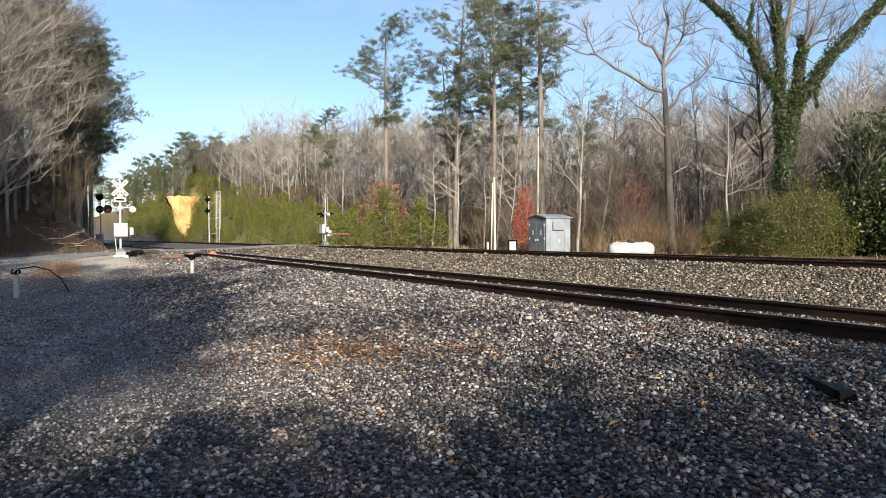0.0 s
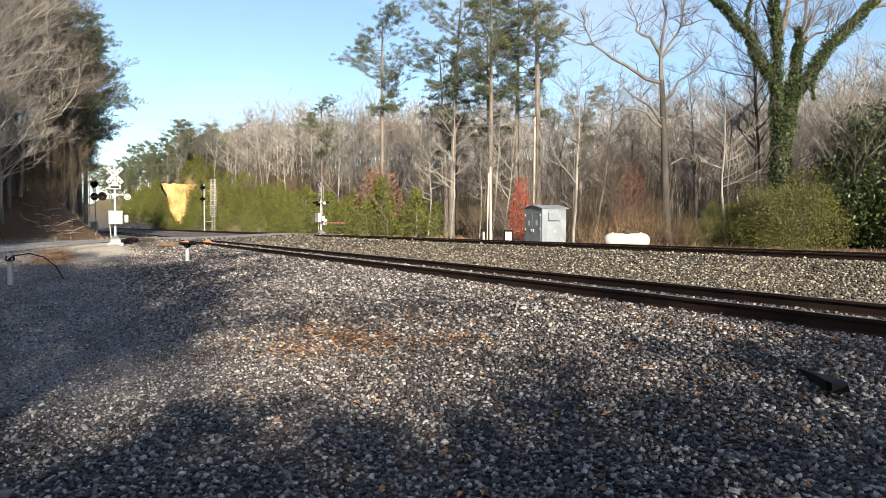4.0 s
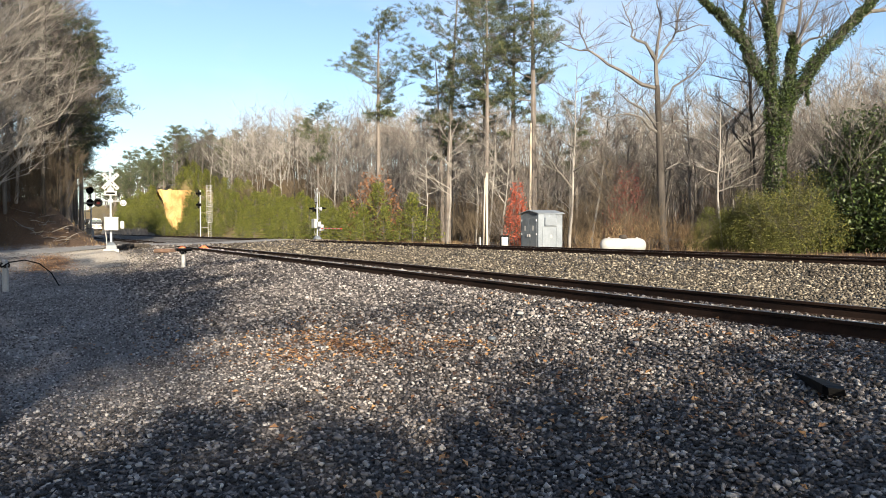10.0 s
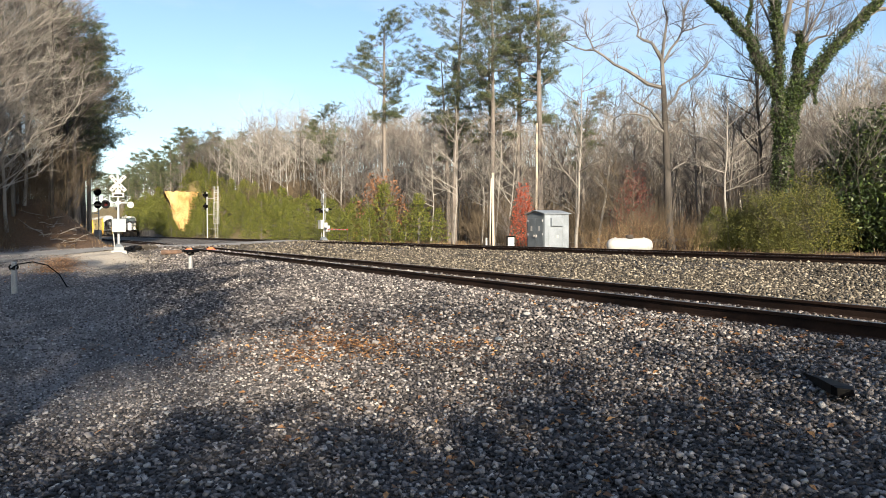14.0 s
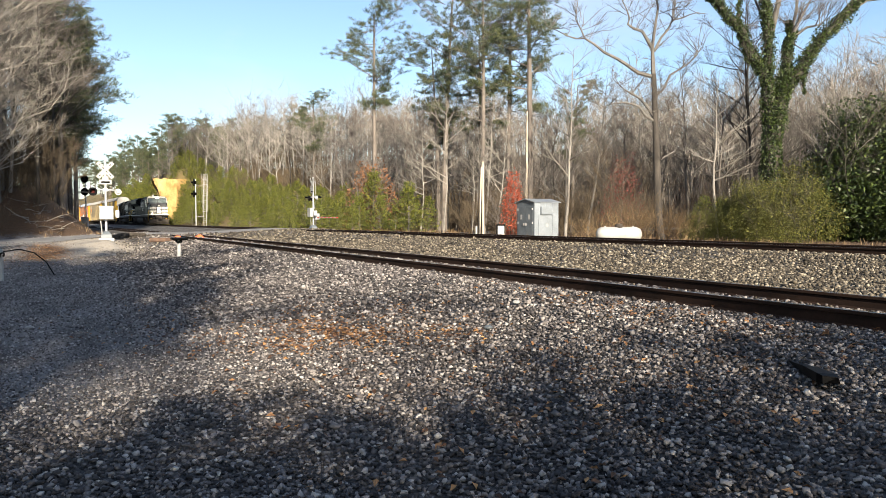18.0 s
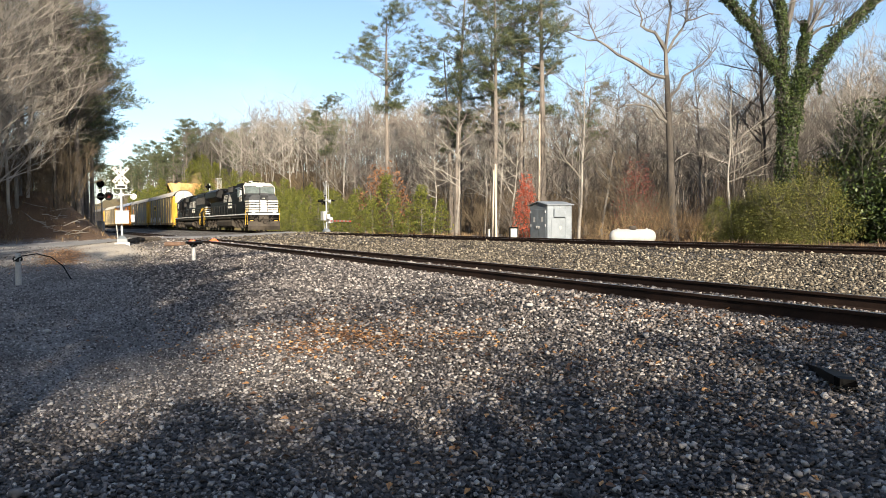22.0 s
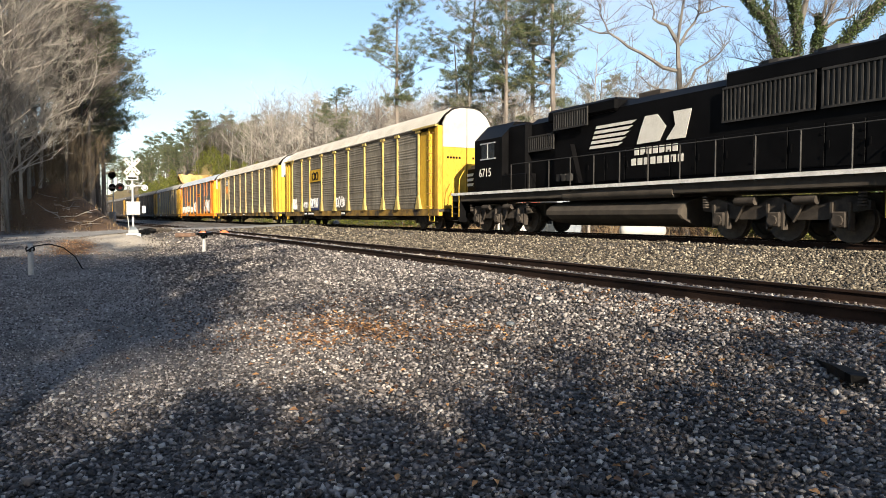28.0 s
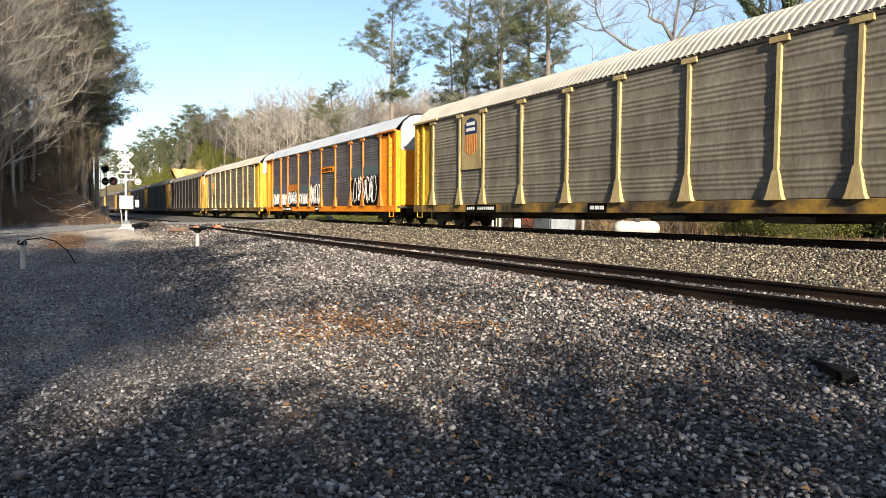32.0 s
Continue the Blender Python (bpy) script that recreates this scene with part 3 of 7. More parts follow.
def build_lead():
    L = 23.2
    t = thing("locomotive", "black six-axle diesel locomotive with white nose stripes, headlights lit", "locomotive", "locomotives of the train")
    loco_frame(t, L, -3.5, 4.0)
    # long hood, radiator wings, central bodies
    part("engine_hood", Geo().prism([(-0.95, 1.66), (0.95, 1.66), (0.95, 3.95), (0.7, 4.22), (-0.7, 4.22), (-0.95, 3.95)], "x", -9.6, 5.0), BLACK, t)
    wing = [(-0.97, 3.25), (-1.55, 3.75), (-1.55, 4.35), (-1.1, 4.62), (1.1, 4.62), (1.55, 4.35), (1.55, 3.75), (0.97, 3.25)]
    part("radiator_housing", Geo().rings([[(x + (0.9 if z < 3.5 else 0.0) * (1 if x > -5 else 0), y, z) for y, z in wing] for x in (-9.7, -3.3)]), BLACK, t)
    part("radiator_grille", Geo().box(-9.4, -4.6, -1.0, 1.0, 4.62, 4.68), GRILLE, t)
    for k in range(3):
        part("fan_hood", Geo().tube([(-8.6 + 1.55 * k, 0, 4.66), (-8.6 + 1.55 * k, 0, 4.78)], 0.68, 16), GRILLE, t)
    part("brake_grid_housing", Geo().box(1.5, 3.7, -1.2, 1.2, 3.95, 4.62, 0.06), BLACK, t)
    part("inverter_cabinet", Geo().box(3.4, 6.6, -1.3, 1.3, 1.66, 3.9, 0.05), BLACK, t)
    part("exhaust_stack", Geo().box(-1.2, 0.1, -0.35, 0.35, 4.22, 4.5, 0.03), GRIME, t)
    part("dynamic_vent", Geo().box(-4.0, -1.8, -0.8, 0.8, 4.2, 4.42, 0.04), BLACK, t)
    for s in (-1, 1):
        hood_doors(t, -9.4, 3.2, 1.8, 3.0, 0.95, s, 12)
        louvres(t, 1.7, 3.5, 4.02, 4.55, 1.2, s)
        part("upper_box", Geo().box(3.9, 5.4, *sorted((s * 0.95, s * 1.25)), 3.9, 4.5, 0.03), BLACK, t)
        part("cab_door", Geo().box(6.2, 6.58, *sorted((s * 1.4, s * 1.43)), 1.75, 3.6, 0.01), BLACK, t)
        for k in range(3):
            part("vent_louvre", Geo().box(4.6 + 0.7 * k, 5.0 + 0.7 * k, *sorted((s * 1.4, s * 1.42)), 2.35, 2.6), GRILLE, t)
        # railing in grille grey, its lighter tone painting the light it catches
        railing(t, -9.7, 6.0, 1.5, 1.66, s, 12, GRILLE)
        emblem(t, -2.2 if s < 0 else 2.6, 3.08, 4.8, 0.8, 0.98, s)
        lettering(t, "2755", 0.6, 8.15, s * 1.515, 2.9, s, LETTER)
    # cab and wide nose
    cab_side = [(6.6, 1.66), (9.7, 1.66), (9.7, 3.5), (9.35, 4.35), (8.9, 4.62), (6.6, 4.62)]
    part("cab", Geo().rings([[(x, y, z) for x, z in cab_side] for y in (-1.5, 1.5)]), BLACK, t)
    roof = Geo().rings([[(6.4, y, z) for y, z in ((-1.53, 4.3), (-1.2, 4.66), (-0.5, 4.8), (0.5, 4.8), (1.2, 4.66), (1.53, 4.3))], [(9.0, y, z) for y, z in ((-1.53, 4.3), (-1.2, 4.66), (-0.5, 4.8), (0.5, 4.8), (1.2, 4.66), (1.53, 4.3))]])
    part("cab_roof", roof, BLACK, t)
    nose = Geo().rings([[(9.6, y, z) for y, z in ((-1.45, 1.66), (1.45, 1.66), (1.45, 3.2), (1.25, 3.55), (-1.25, 3.55), (-1.45, 3.2))], [(11.02, y * 0.93, z) for y, z in ((-1.45, 1.66), (1.45, 1.66), (1.45, 3.1), (1.2, 3.4), (-1.2, 3.4), (-1.45, 3.1))]])
    part("nose", nose, NOSE_GREY, t, "grey-topped short nose")
    part("nose_door", Geo().box(10.7, 11.02, -0.35, 0.42, 2.86, 3.62, 0.02), NOSE_GREY, t, "grey nose door")
    part("nose_door", Geo().box(11., 11.025, -0.35, 0.42, 1.72, 2.85, 0.01), NOSE_GREY, t)
    part("door_plate", Geo().box(11.02, 11.03, -0.1, 0.12, 3.1, 3.16), LETTER, t)
    nose_stripes(t, 11.03, 1.35, 1.84, 5, 0.235, 0.13, 0.9)
    part("nose_emblem", Geo().prism([(-0.3, 1.95), (0.02, 1.85), (0.32, 2.0), (0.3, 2.35), (0.12, 2.5), (0.3, 2.86), (0.1, 2.93), (-0.12, 2.76), (-0.3, 2.82), (-0.22, 2.35)], "x", 11.045, 11.06), LETTER, t, "white nose emblem")
    for y0 in (-0.42, 0.34):
        part("emblem_field", Geo().box(11.042, 11.05, y0, y0 + 0.08, 1.8, 2.96), NOSE_GREY, t)
    part("cab_front", Geo().rings([[(9.705, y, 3.5), (9.72, y, 3.56), (9.39, y, 4.34), (9.37, y, 4.3)] for y in (-1.49, 1.49)]), NOSE_GREY, t, "grey cab front round the windscreens")
    part("cab_crown", Geo().rings([[(9.37, y * 1.49, 4.33), (9.4, y * 1.49, 4.36), (8.96, y * 1.2, 4.7), (8.9, y * 1.2, 4.64)] for y in (-1, 1)]), CAB_CREAM_SHINE, t, "cab crown over the windscreens, coloured cream for the sun's shine")
    for s in (-1, 1):
        part("corner_pillar", Geo().rings([[(9.72, s * y, 3.58), (9.74, s * y, 3.6), (9.41, s * y, 4.36), (9.39, s * y, 4.34)] for y in (1.43, 1.5)]), CAB_CREAM_SHINE, t)
    for y0, y1 in ((-1.41, -0.06), (0.06, 1.41)):
        part("windscreen", Geo().rings([[(9.69, y0, 3.62), (9.69, y1, 3.62), (9.41, y1, 4.28), (9.41, y0, 4.28)], [(9.73, y0, 3.63), (9.73, y1, 3.63), (9.45, y1, 4.29), (9.45, y0, 4.29)]]), SCREEN_SHEEN, t)
    for s in (-1, 1):
        for x0, x1 in ((7.0, 7.75), (7.85, 8.6)):
            part("side_window", Geo().box(x0, x1, *sorted((s * 1.49, s * 1.515)), 3.4, 4.1), GLASS, t)
        part("window_frame", Geo().box(6.9, 8.7, *sorted((s * 1.5, s * 1.53)), 4.1, 4.16).box(6.9, 8.7, *sorted((s * 1.5, s * 1.53)), 3.34, 3.4).box(7.76, 7.84, *sorted((s * 1.5, s * 1.53)), 3.4, 4.1), SILVER, t)
        part("sunshade", Geo().prism([(s * 1.5, 4.26), (s * 1.85, 4.1), (s * 1.85, 4.13), (s * 1.5, 4.3)], "x", 6.8, 8.8), NOSE_GREY, t)
        part("mirror", Geo().box(8.82, 8.86, *sorted((s * 1.55, s * 1.72)), 3.5, 3.95), SILVER, t)
        part("number_board", Geo().rings([[(9.3, s * 0.35 - 0.32, 4.5), (9.3, s * 0.35 + 0.32, 4.5), (9.18, s * 0.35 + 0.32, 4.72), (9.18, s * 0.35 - 0.32, 4.72)], [(9.0, s * 0.35 - 0.32, 4.5), (9.0, s * 0.35 + 0.32, 4.5), (9.0, s * 0.35 + 0.32, 4.72), (9.0, s * 0.35 - 0.32, 4.72)]]), CAB_CREAM_SHINE, t)
        part("ditch_light", Geo().tube([(11.06, s * 1.0, 1.83), (11.18, s * 1.0, 1.83)], 0.1, 12), HEAD_LIGHT, t, "lit ditch light")
        part("cab_brow", Geo().box(8.95, 9.4, *sorted((s * 0.1, s * 1.4)), 4.36, 4.4), WHITE, t)
    part("headlight", Geo().tube([(9.36, -0.1, 4.42), (9.46, -0.1, 4.42)], 0.11, 12).tube([(9.36, 0.14, 4.42), (9.46, 0.14, 4.42)], 0.11, 12), HEAD_LIGHT, t, "lit headlight")
    part("front_sill_stripe", Geo().box(11.04, 11.06, -1.5, 1.5, 1.58, 1.7), SILL_WHITE, t)
    plow = Geo().rings([[(11.02, -1.5, 0.12), (11.4, 0, 0.12), (11.02, 1.5, 0.12)], [(11.18, -1.5, 0.5), (11.6, 0, 0.5), (11.18, 1.5, 0.5)], [(11.1, -1.5, 0.98), (11.32, 0, 0.86), (11.1, 1.5, 0.98)]], closed=False)
    plow.rings([[(11., -1.5, 0.12), (11.37, 0, 0.12), (11., 1.5, 0.12)], [(11., -1.5, 0.82), (11.12, 0, 0.82), (11., 1.5, 0.82)]], closed=False)
    part("snow_plow", plow, UNDER, t, "dusty steel snow plow")
    part("coupler_pocket", Geo().box(11.03, 11.08, -0.45, 0.45, 0.84, 1.5, 0.01), UNDER, t)
    for k, (y0, y1, low) in enumerate(((-1.2, -0.5, 1.0), (-1.0, 0.1, 0.92), (-0.3, 0.9, 0.95), (0.3, 1.25, 1.02), (-1.3, -0.9, 1.12), (0.8, 1.35, 1.15))):
        part("air_hose", Geo().tube([(11.06, y0, 1.5), (11.18, y0 + (y1 - y0) * 0.2, (1.5 + low) / 2), (11.22, (y0 + y1) / 2, low), (11.18, y1 - (y1 - y0) * 0.2, (1.5 + low) / 2), (11.06, y1, 1.5)], 0.024, 6), (GRIME, BLACK)[k % 2], t)
    for s in (-1, 1):
        part("pilot_bracket", Geo().box(11.03, 11.14, *sorted((s * 0.55, s * 0.85)), 0.9, 1.25, 0.02), GRIME, t)
        part("step_edge", Geo().box(11.04, 11.06, *sorted((s * 1.0, s * 1.3)), 0.9, 0.94).box(11.04, 11.06, *sorted((s * 1.0, s * 1.3)), 1.0, 1.04), SAFETY, t)
    part("cut_lever", Geo().tube([(11.2, -1.4, 1.2), (11.24, -0.6, 1.16), (11.24, 0.6, 1.16), (11.2, 1.4, 1.2)], 0.017, 5), GRIME, t)
    corner_steps(t, 10.9, -1)
    corner_steps(t, -10.9, 1)
    part("front_handrail", Geo().tube([(11.15, -1.4, 1.66), (11.15, -1.4, 2.55), (11.15, -0.5, 2.6)], 0.02, 6).tube([(11.15, 1.4, 1.66), (11.15, 1.4, 2.55), (11.15, 0.5, 2.6)], 0.02, 6), BLACK, t)
    part("horn", Geo().tube([(6.9, -0.4, 4.85), (7.5, -0.4, 4.85)], 0.03, 6, 0.09).tube([(6.9, -0.25, 4.9), (7.6, -0.25, 4.9)], 0.03, 6, 0.09), SILVER, t)
    part("antenna_plate", Geo().box(7.7, 8.5, -0.3, 0.3, 4.8, 4.86), BLACK, t)
    return t


NOSE_GREY = plain("satin_grey_black", (0.022, 0.024, 0.027), (0.045, 0.048, 0.052), 2, 0.55, gloss=0.3)


def build_second():
    """The second unit, coupled the other way round: its cab points down the train."""
    L = 21.8
    t = thing("locomotive", "black six-axle diesel locomotive coupled cab to the rear", "locomotive", "locomotives of the train")
    loco_frame(t, L, -3.6, 2.9, True)
    part("engine_hood", Geo().prism([(-0.95, 1.66), (0.95, 1.66), (0.95, 4.2), (0.6, 4.45), (-0.6, 4.45), (-0.95, 4.2)], "x", -10.1, 4.7), BLACK, t)
    part("hood_end_cap", Geo().box(-10.14, -10.1, -0.9, 0.9, 1.66, 4.15), BLACK, t)
    part("number_board", Geo().box(-10.16, -10.13, -0.5, 0.4, 3.3, 3.6), WHITE, t, "white number board")
    for k in range(4):
        part("end_stripe", Geo().box(-10.16, -10.14, -0.9, 0.9, 1.95 + 0.26 * k, 2.09 + 0.26 * k), LETTER, t)
    for s in (-1, 1):
        for k in range(4):
            part("end_stripe", Geo().box(-10.12, -9.7 + 0.05 * k, *sorted((s * 0.95, s * 0.965)), 1.95 + 0.26 * k, 2.09 + 0.26 * k), LETTER, t)
        louvres(t, -9.9, -7.6, 3.2, 4.1, 1.02, s)
        louvres(t, -7.4, -4.7, 3.2, 4.1, 1.02, s)
        louvres(t, 1.0, 2.9, 3.8, 4.4, 1.1, s)
        louvres(t, 3.0, 4.6, 3.15, 3.7, 1.05, s)
        part("ladder_box", Geo().prism([(1.4, 1.8), (2.9, 1.8), (2.75, 3.2), (1.9, 3.2)], "y", *sorted((s * 0.95, s * 1.15))), BLACK, t)
        for k in range(3):
            part("foot_step", Geo().box(1.7 + 0.3 * k, 1.9 + 0.3 * k, *sorted((s * 1.15, s * 1.3)), 1.9, 2.15), GRILLE, t)
        hood_doors(t, -9.6, 1.2, 1.8, 2.85, 0.95, s, 11)
        # railing paler than the hood: the light it catches is in its colour
        railing(t, -9.9, 5.2, 1.5, 1.66, s, 12, GRILLE)
        emblem(t, -3.5 if s < 0 else 1.05, 2.93, 4.5, 0.82, 0.98, s)
        lettering(t, "6715", 0.5, 7.2, s * 1.515, 2.3, s, LETTER)
        part("battery_box", Geo().box(4.2, 5.9, *sorted((s * 1.0, s * 1.5)), 1.66, 2.3, 0.03), BLACK, t)
        part("side_window", Geo().box(6.5, 6.95, *sorted((s * 1.49, s * 1.515)), 3.05, 3.65), CAB_GLASS, t)
        part("side_window", Geo().box(7.05, 7.5, *sorted((s * 1.49, s * 1.515)), 3.05, 3.65), CAB_GLASS, t)
        part("window_frame", Geo().box(6.4, 7.6, *sorted((s * 1.5, s * 1.53)), 3.65, 3.7).box(6.4, 7.6, *sorted((s * 1.5, s * 1.53)), 3.0, 3.05).box(6.97, 7.03, *sorted((s * 1.5, s * 1.53)), 3.05, 3.65), SILVER, t)
        for k in range(3):
            part("nose_stripe", Geo().prism([(9.7, 2.0 + 0.22 * k), (9.2, 2.0 + 0.22 * k), (9.12, 2.12 + 0.22 * k), (9.7, 2.12 + 0.22 * k)], "y", *sorted((s * 0.96, s * 0.975))), LETTER, t)
    part("brake_hump", Geo().box(-0.4, 3.4, -1.08, 1.08, 4.1, 4.55, 0.08), BLACK, t)
    part("radiator_cowl", Geo().box(-9.9, -4.7, -1.0, 1.0, 4.1, 4.55, 0.06), BLACK, t)
    for k in range(3):
        part("fan_hood", Geo().tube([(-9.0 + 1.6 * k, 0, 4.5), (-9.0 + 1.6 * k, 0, 4.72)], 0.66, 16), GRILLE, t)
    for k in range(2):
        part("fan_hood", Geo().tube([(0.6 + 1.7 * k, 0, 4.5), (0.6 + 1.7 * k, 0, 4.66)], 0.6, 16), GRILLE, t)
    part("exhaust_stack", Geo().box(-1.6, -0.6, -0.3, 0.3, 4.4, 4.68, 0.03), GRIME, t)
    part("cab", Geo().rings([[(x, y, z) for y, z in ((-1.5, 1.66), (1.5, 1.66), (1.5, 3.85), (0.85, 4.5), (-0.85, 4.5), (-1.5, 3.85))] for x in (5.9, 8.1)]), BLACK, t)
    part("electrical_cabinet", Geo().box(4.6, 5.9, -1.2, 1.2, 1.66, 4.3, 0.08), BLACK, t)
    part("short_hood", Geo().prism([(-0.95, 1.66), (0.95, 1.66), (0.95, 2.75), (0.7, 2.95), (-0.7, 2.95), (-0.95, 2.75)], "x", 8.1, 9.7), BLACK, t)
    for y0, y1 in ((-1.35, -0.75), (-0.65, 0.65), (0.75, 1.35)):
        part("windscreen", Geo().box(8.09, 8.12, y0, y1, 3.1, 3.75), CAB_GLASS, t)
    corner_steps(t, 10.1, -1)
    corner_steps(t, -10.1, 1)
    part("end_handrail", Geo().tube([(-10.4, -1.3, 1.66), (-10.4, -1.3, 2.6), (-10.4, -0.5, 2.65)], 0.02, 6).tube([(-10.4, 1.3, 1.66), (-10.4, 1.3, 2.6), (-10.4, 0.5, 2.65)], 0.02, 6), SAFETY, t)
    return t


CAB_GLASS = GLASS


def rack_truck(t, xc):
    for s in (-1, 1):
        g = Geo().prism([(xc + x, z) for x, z in ((-1.15, 0.52), (-0.9, 0.6), (-0.45, 0.78), (0.45, 0.78), (0.9, 0.6), (1.15, 0.52), (1.15, 0.36), (0.8, 0.36), (0.4, 0.22), (-0.4, 0.22), (-0.8, 0.36), (-1.15, 0.36))], "y", *sorted((s * 0.98, s * 1.12)))
        part("side_frame", g, GRIME, t)
        for dx in (-0.88, 0.88):
            part("journal_box", Geo().tube([(xc + dx, s * 1.05, 0.42), (xc + dx, s * 1.2, 0.42)], 0.13, 10), GRIME, t)
        part("coil_spring", Geo().box(xc - 0.28, xc + 0.28, *sorted((s * 1.0, s * 1.16)), 0.32, 0.62, 0.04), GRIME, t)
    for dx in (-0.88, 0.88):
        wheelset(t, xc + dx, 0.42)
    part("bolster", Geo().box(xc - 0.2, xc + 0.2, -1.0, 1.0, 0.5, 0.72, 0.03), UNDER, t)


RACK_L, RACK_PITCH = 27.2, 29.385
POSTS = (2.1, 4.7, 6.7, 9.5, 12.3, 14.9, 17.7, 20.5, 22.5, 25.1)
EAVE, DECK = 4.95, 1.0


def panel_mesh(width, mat):
    """A steel side panel pressed into bands of horizontal ribs."""
    key = "side_panel_%d_%s" % (round(width * 100), mat.name)
    me = bpy.data.meshes.get(key)
    if me:
        return me
    prof = []
    z, h = 0.03, EAVE - DECK - 0.06
    bands = 5
    for b in range(bands):
        zb = z + h * b / bands
        prof += [(0, zb), (0, zb + h / bands * 0.26)]
        for k in range(4):
            for j in range(6):
                z0 = zb + h / bands * (0.28 + 0.175 * (k + j / 6))
                prof.append((0.009 - 0.009 * math.cos(2 * math.pi * j / 6), z0))
    prof.append((0, z + h))
    g = Geo()
    g.rings([[(x, -o, zz) for o, zz in prof] for x in (0, width)], closed=False)
    g.add([(0, 0.03, 0.0), (width, 0.03, 0.0), (width, 0.03, h), (0, 0.03, h)], [(0, 1, 2, 3)])
    return g.mesh(key, mat, True)


RUNG = None


def build_rack(label, paint, panel, roof, post, lower, decor=None):
    t = thing("autorack", label, "railcar", "enclosed car-carrier wagons of the train")
    h = RACK_L / 2
    part("centre_sill", Geo().box(-h + 0.2, h - 0.2, -0.6, 0.6, 0.5, 0.95, 0.03), UNDER, t)
    part("deck", Geo().box(-h, h, -1.5, 1.5, 0.86, 0.98), UNDER, t)
    for s in (-1, 1):
        part("side_sill", Geo().box(-h, h, *sorted((s * 1.5, s * 1.58)), 0.66, 1.0, 0.01), lower, t, "weathered yellow side sill with dark patches")
        edges = POSTS
        for a, b in zip(edges, edges[1:]):
            p = part("side_panel", panel_mesh(b - a - 0.04, panel), None, t, at=(h - b + 0.02 if s < 0 else -h + b - 0.02, s * 1.53, DECK))
            if s > 0:
                p.rotation_euler = (0, 0, math.pi)
        for x in POSTS:
            xx = h - x
            g = Geo().box(xx - 0.055, xx + 0.055, *sorted((s * 1.53, s * 1.62)), DECK, EAVE - 0.08)
            part("post", g, post, t)
            part("gusset", Geo().rings([[(xx - 0.08, s * 1.56, 1.72), (xx + 0.08, s * 1.56, 1.72), (xx + 0.08, s * 1.63, 1.72), (xx - 0.08, s * 1.63, 1.72)], [(xx - 0.2, s * 1.5, 1.12), (xx + 0.2, s * 1.5, 1.12), (xx + 0.2, s * 1.67, 1.12), (xx - 0.2, s * 1.67, 1.12)], [(xx - 0.26, s * 1.5, 0.99), (xx + 0.26, s * 1.5, 0.99), (xx + 0.26, s * 1.68, 0.99), (xx - 0.26, s * 1.68, 0.99)]]), post, t)
            part("post_cap", Geo().box(xx - 0.26, xx + 0.26, *sorted((s * 1.54, s * 1.64)), EAVE - 0.16, EAVE - 0.02), post, t)
        # top rail darker than the posts, a dark line along the eave
        part("top_rail", Geo().box(-h + 0.15, h - 0.15, *sorted((s * 1.48, s * 1.58)), EAVE - 0.06, EAVE + 0.08), GRIME, t, "dark top rail along the eave")
        for d in (-1, 1):
            xa = d * (h - 2.1)
            part("end_bay", Geo().box(*sorted((d * (h - 1.05), xa)), *sorted((s * 1.44, s * 1.5)), DECK, EAVE - 0.15), paint, t)
            part("corner_post", Geo().box(*sorted((d * (h - 1.05), d * (h - 0.9))), *sorted((s * 1.4, s * 1.58)), 0.66, EAVE), paint, t)
            part("corner_post", Geo().box(*sorted((d * (h - 0.35), d * (h - 0.05))), *sorted((s * 1.3, s * 1.56)), 0.66, EAVE), paint, t)
            part("corner_sheet", Geo().box(*sorted((d * (h - 0.9), d * (h - 0.35))), *sorted((s * 1.36, s * 1.42)), DECK, EAVE), paint, t)
            part("eave_bracket", Geo().box(*sorted((d * (h - 2.6), d * (h - 0.1))), *sorted((s * 1.5, s * 1.68)), EAVE - 0.02, EAVE + 0.07), post, t)
            for k in range(12):
                part("rung", RUNG, None, t, at=(d * (h - 0.65), s * 1.62, 1.1 + 0.32 * k))
            part("stirrup", Geo().tube([(d * (h - 0.9), s * 1.55, 0.66), (d * (h - 0.9), s * 1.55, 0.4), (d * (h - 0.4), s * 1.55, 0.4), (d * (h - 0.4), s * 1.55, 0.66)], 0.02, 5), paint, t)
    # roof: ribbed sheet with sloped flanks
    prof = [(-1.6, EAVE + 0.03), (-1.5, EAVE + 0.12), (-1.15, EAVE + 0.52), (-0.75, EAVE + 0.83), (-0.35, EAVE + 0.93), (0.35, EAVE + 0.93), (0.75, EAVE + 0.83), (1.15, EAVE + 0.52), (1.5, EAVE + 0.12), (1.6, EAVE + 0.03)]
    rings = []
    n = 108
    for k in range(n):
        x0, w = -h + 0.05 + (RACK_L - 0.1) * k / n, (RACK_L - 0.1) / n
        for dx, up in ((0, 0), (0.34, 0), (0.48, 0.05), (0.86, 0.05)):
            rings.append([(x0 + w * dx, y, z + up) for y, z in prof])
    part("roof", Geo().rings(rings, closed=False), roof, t, "ribbed pale metal roof")
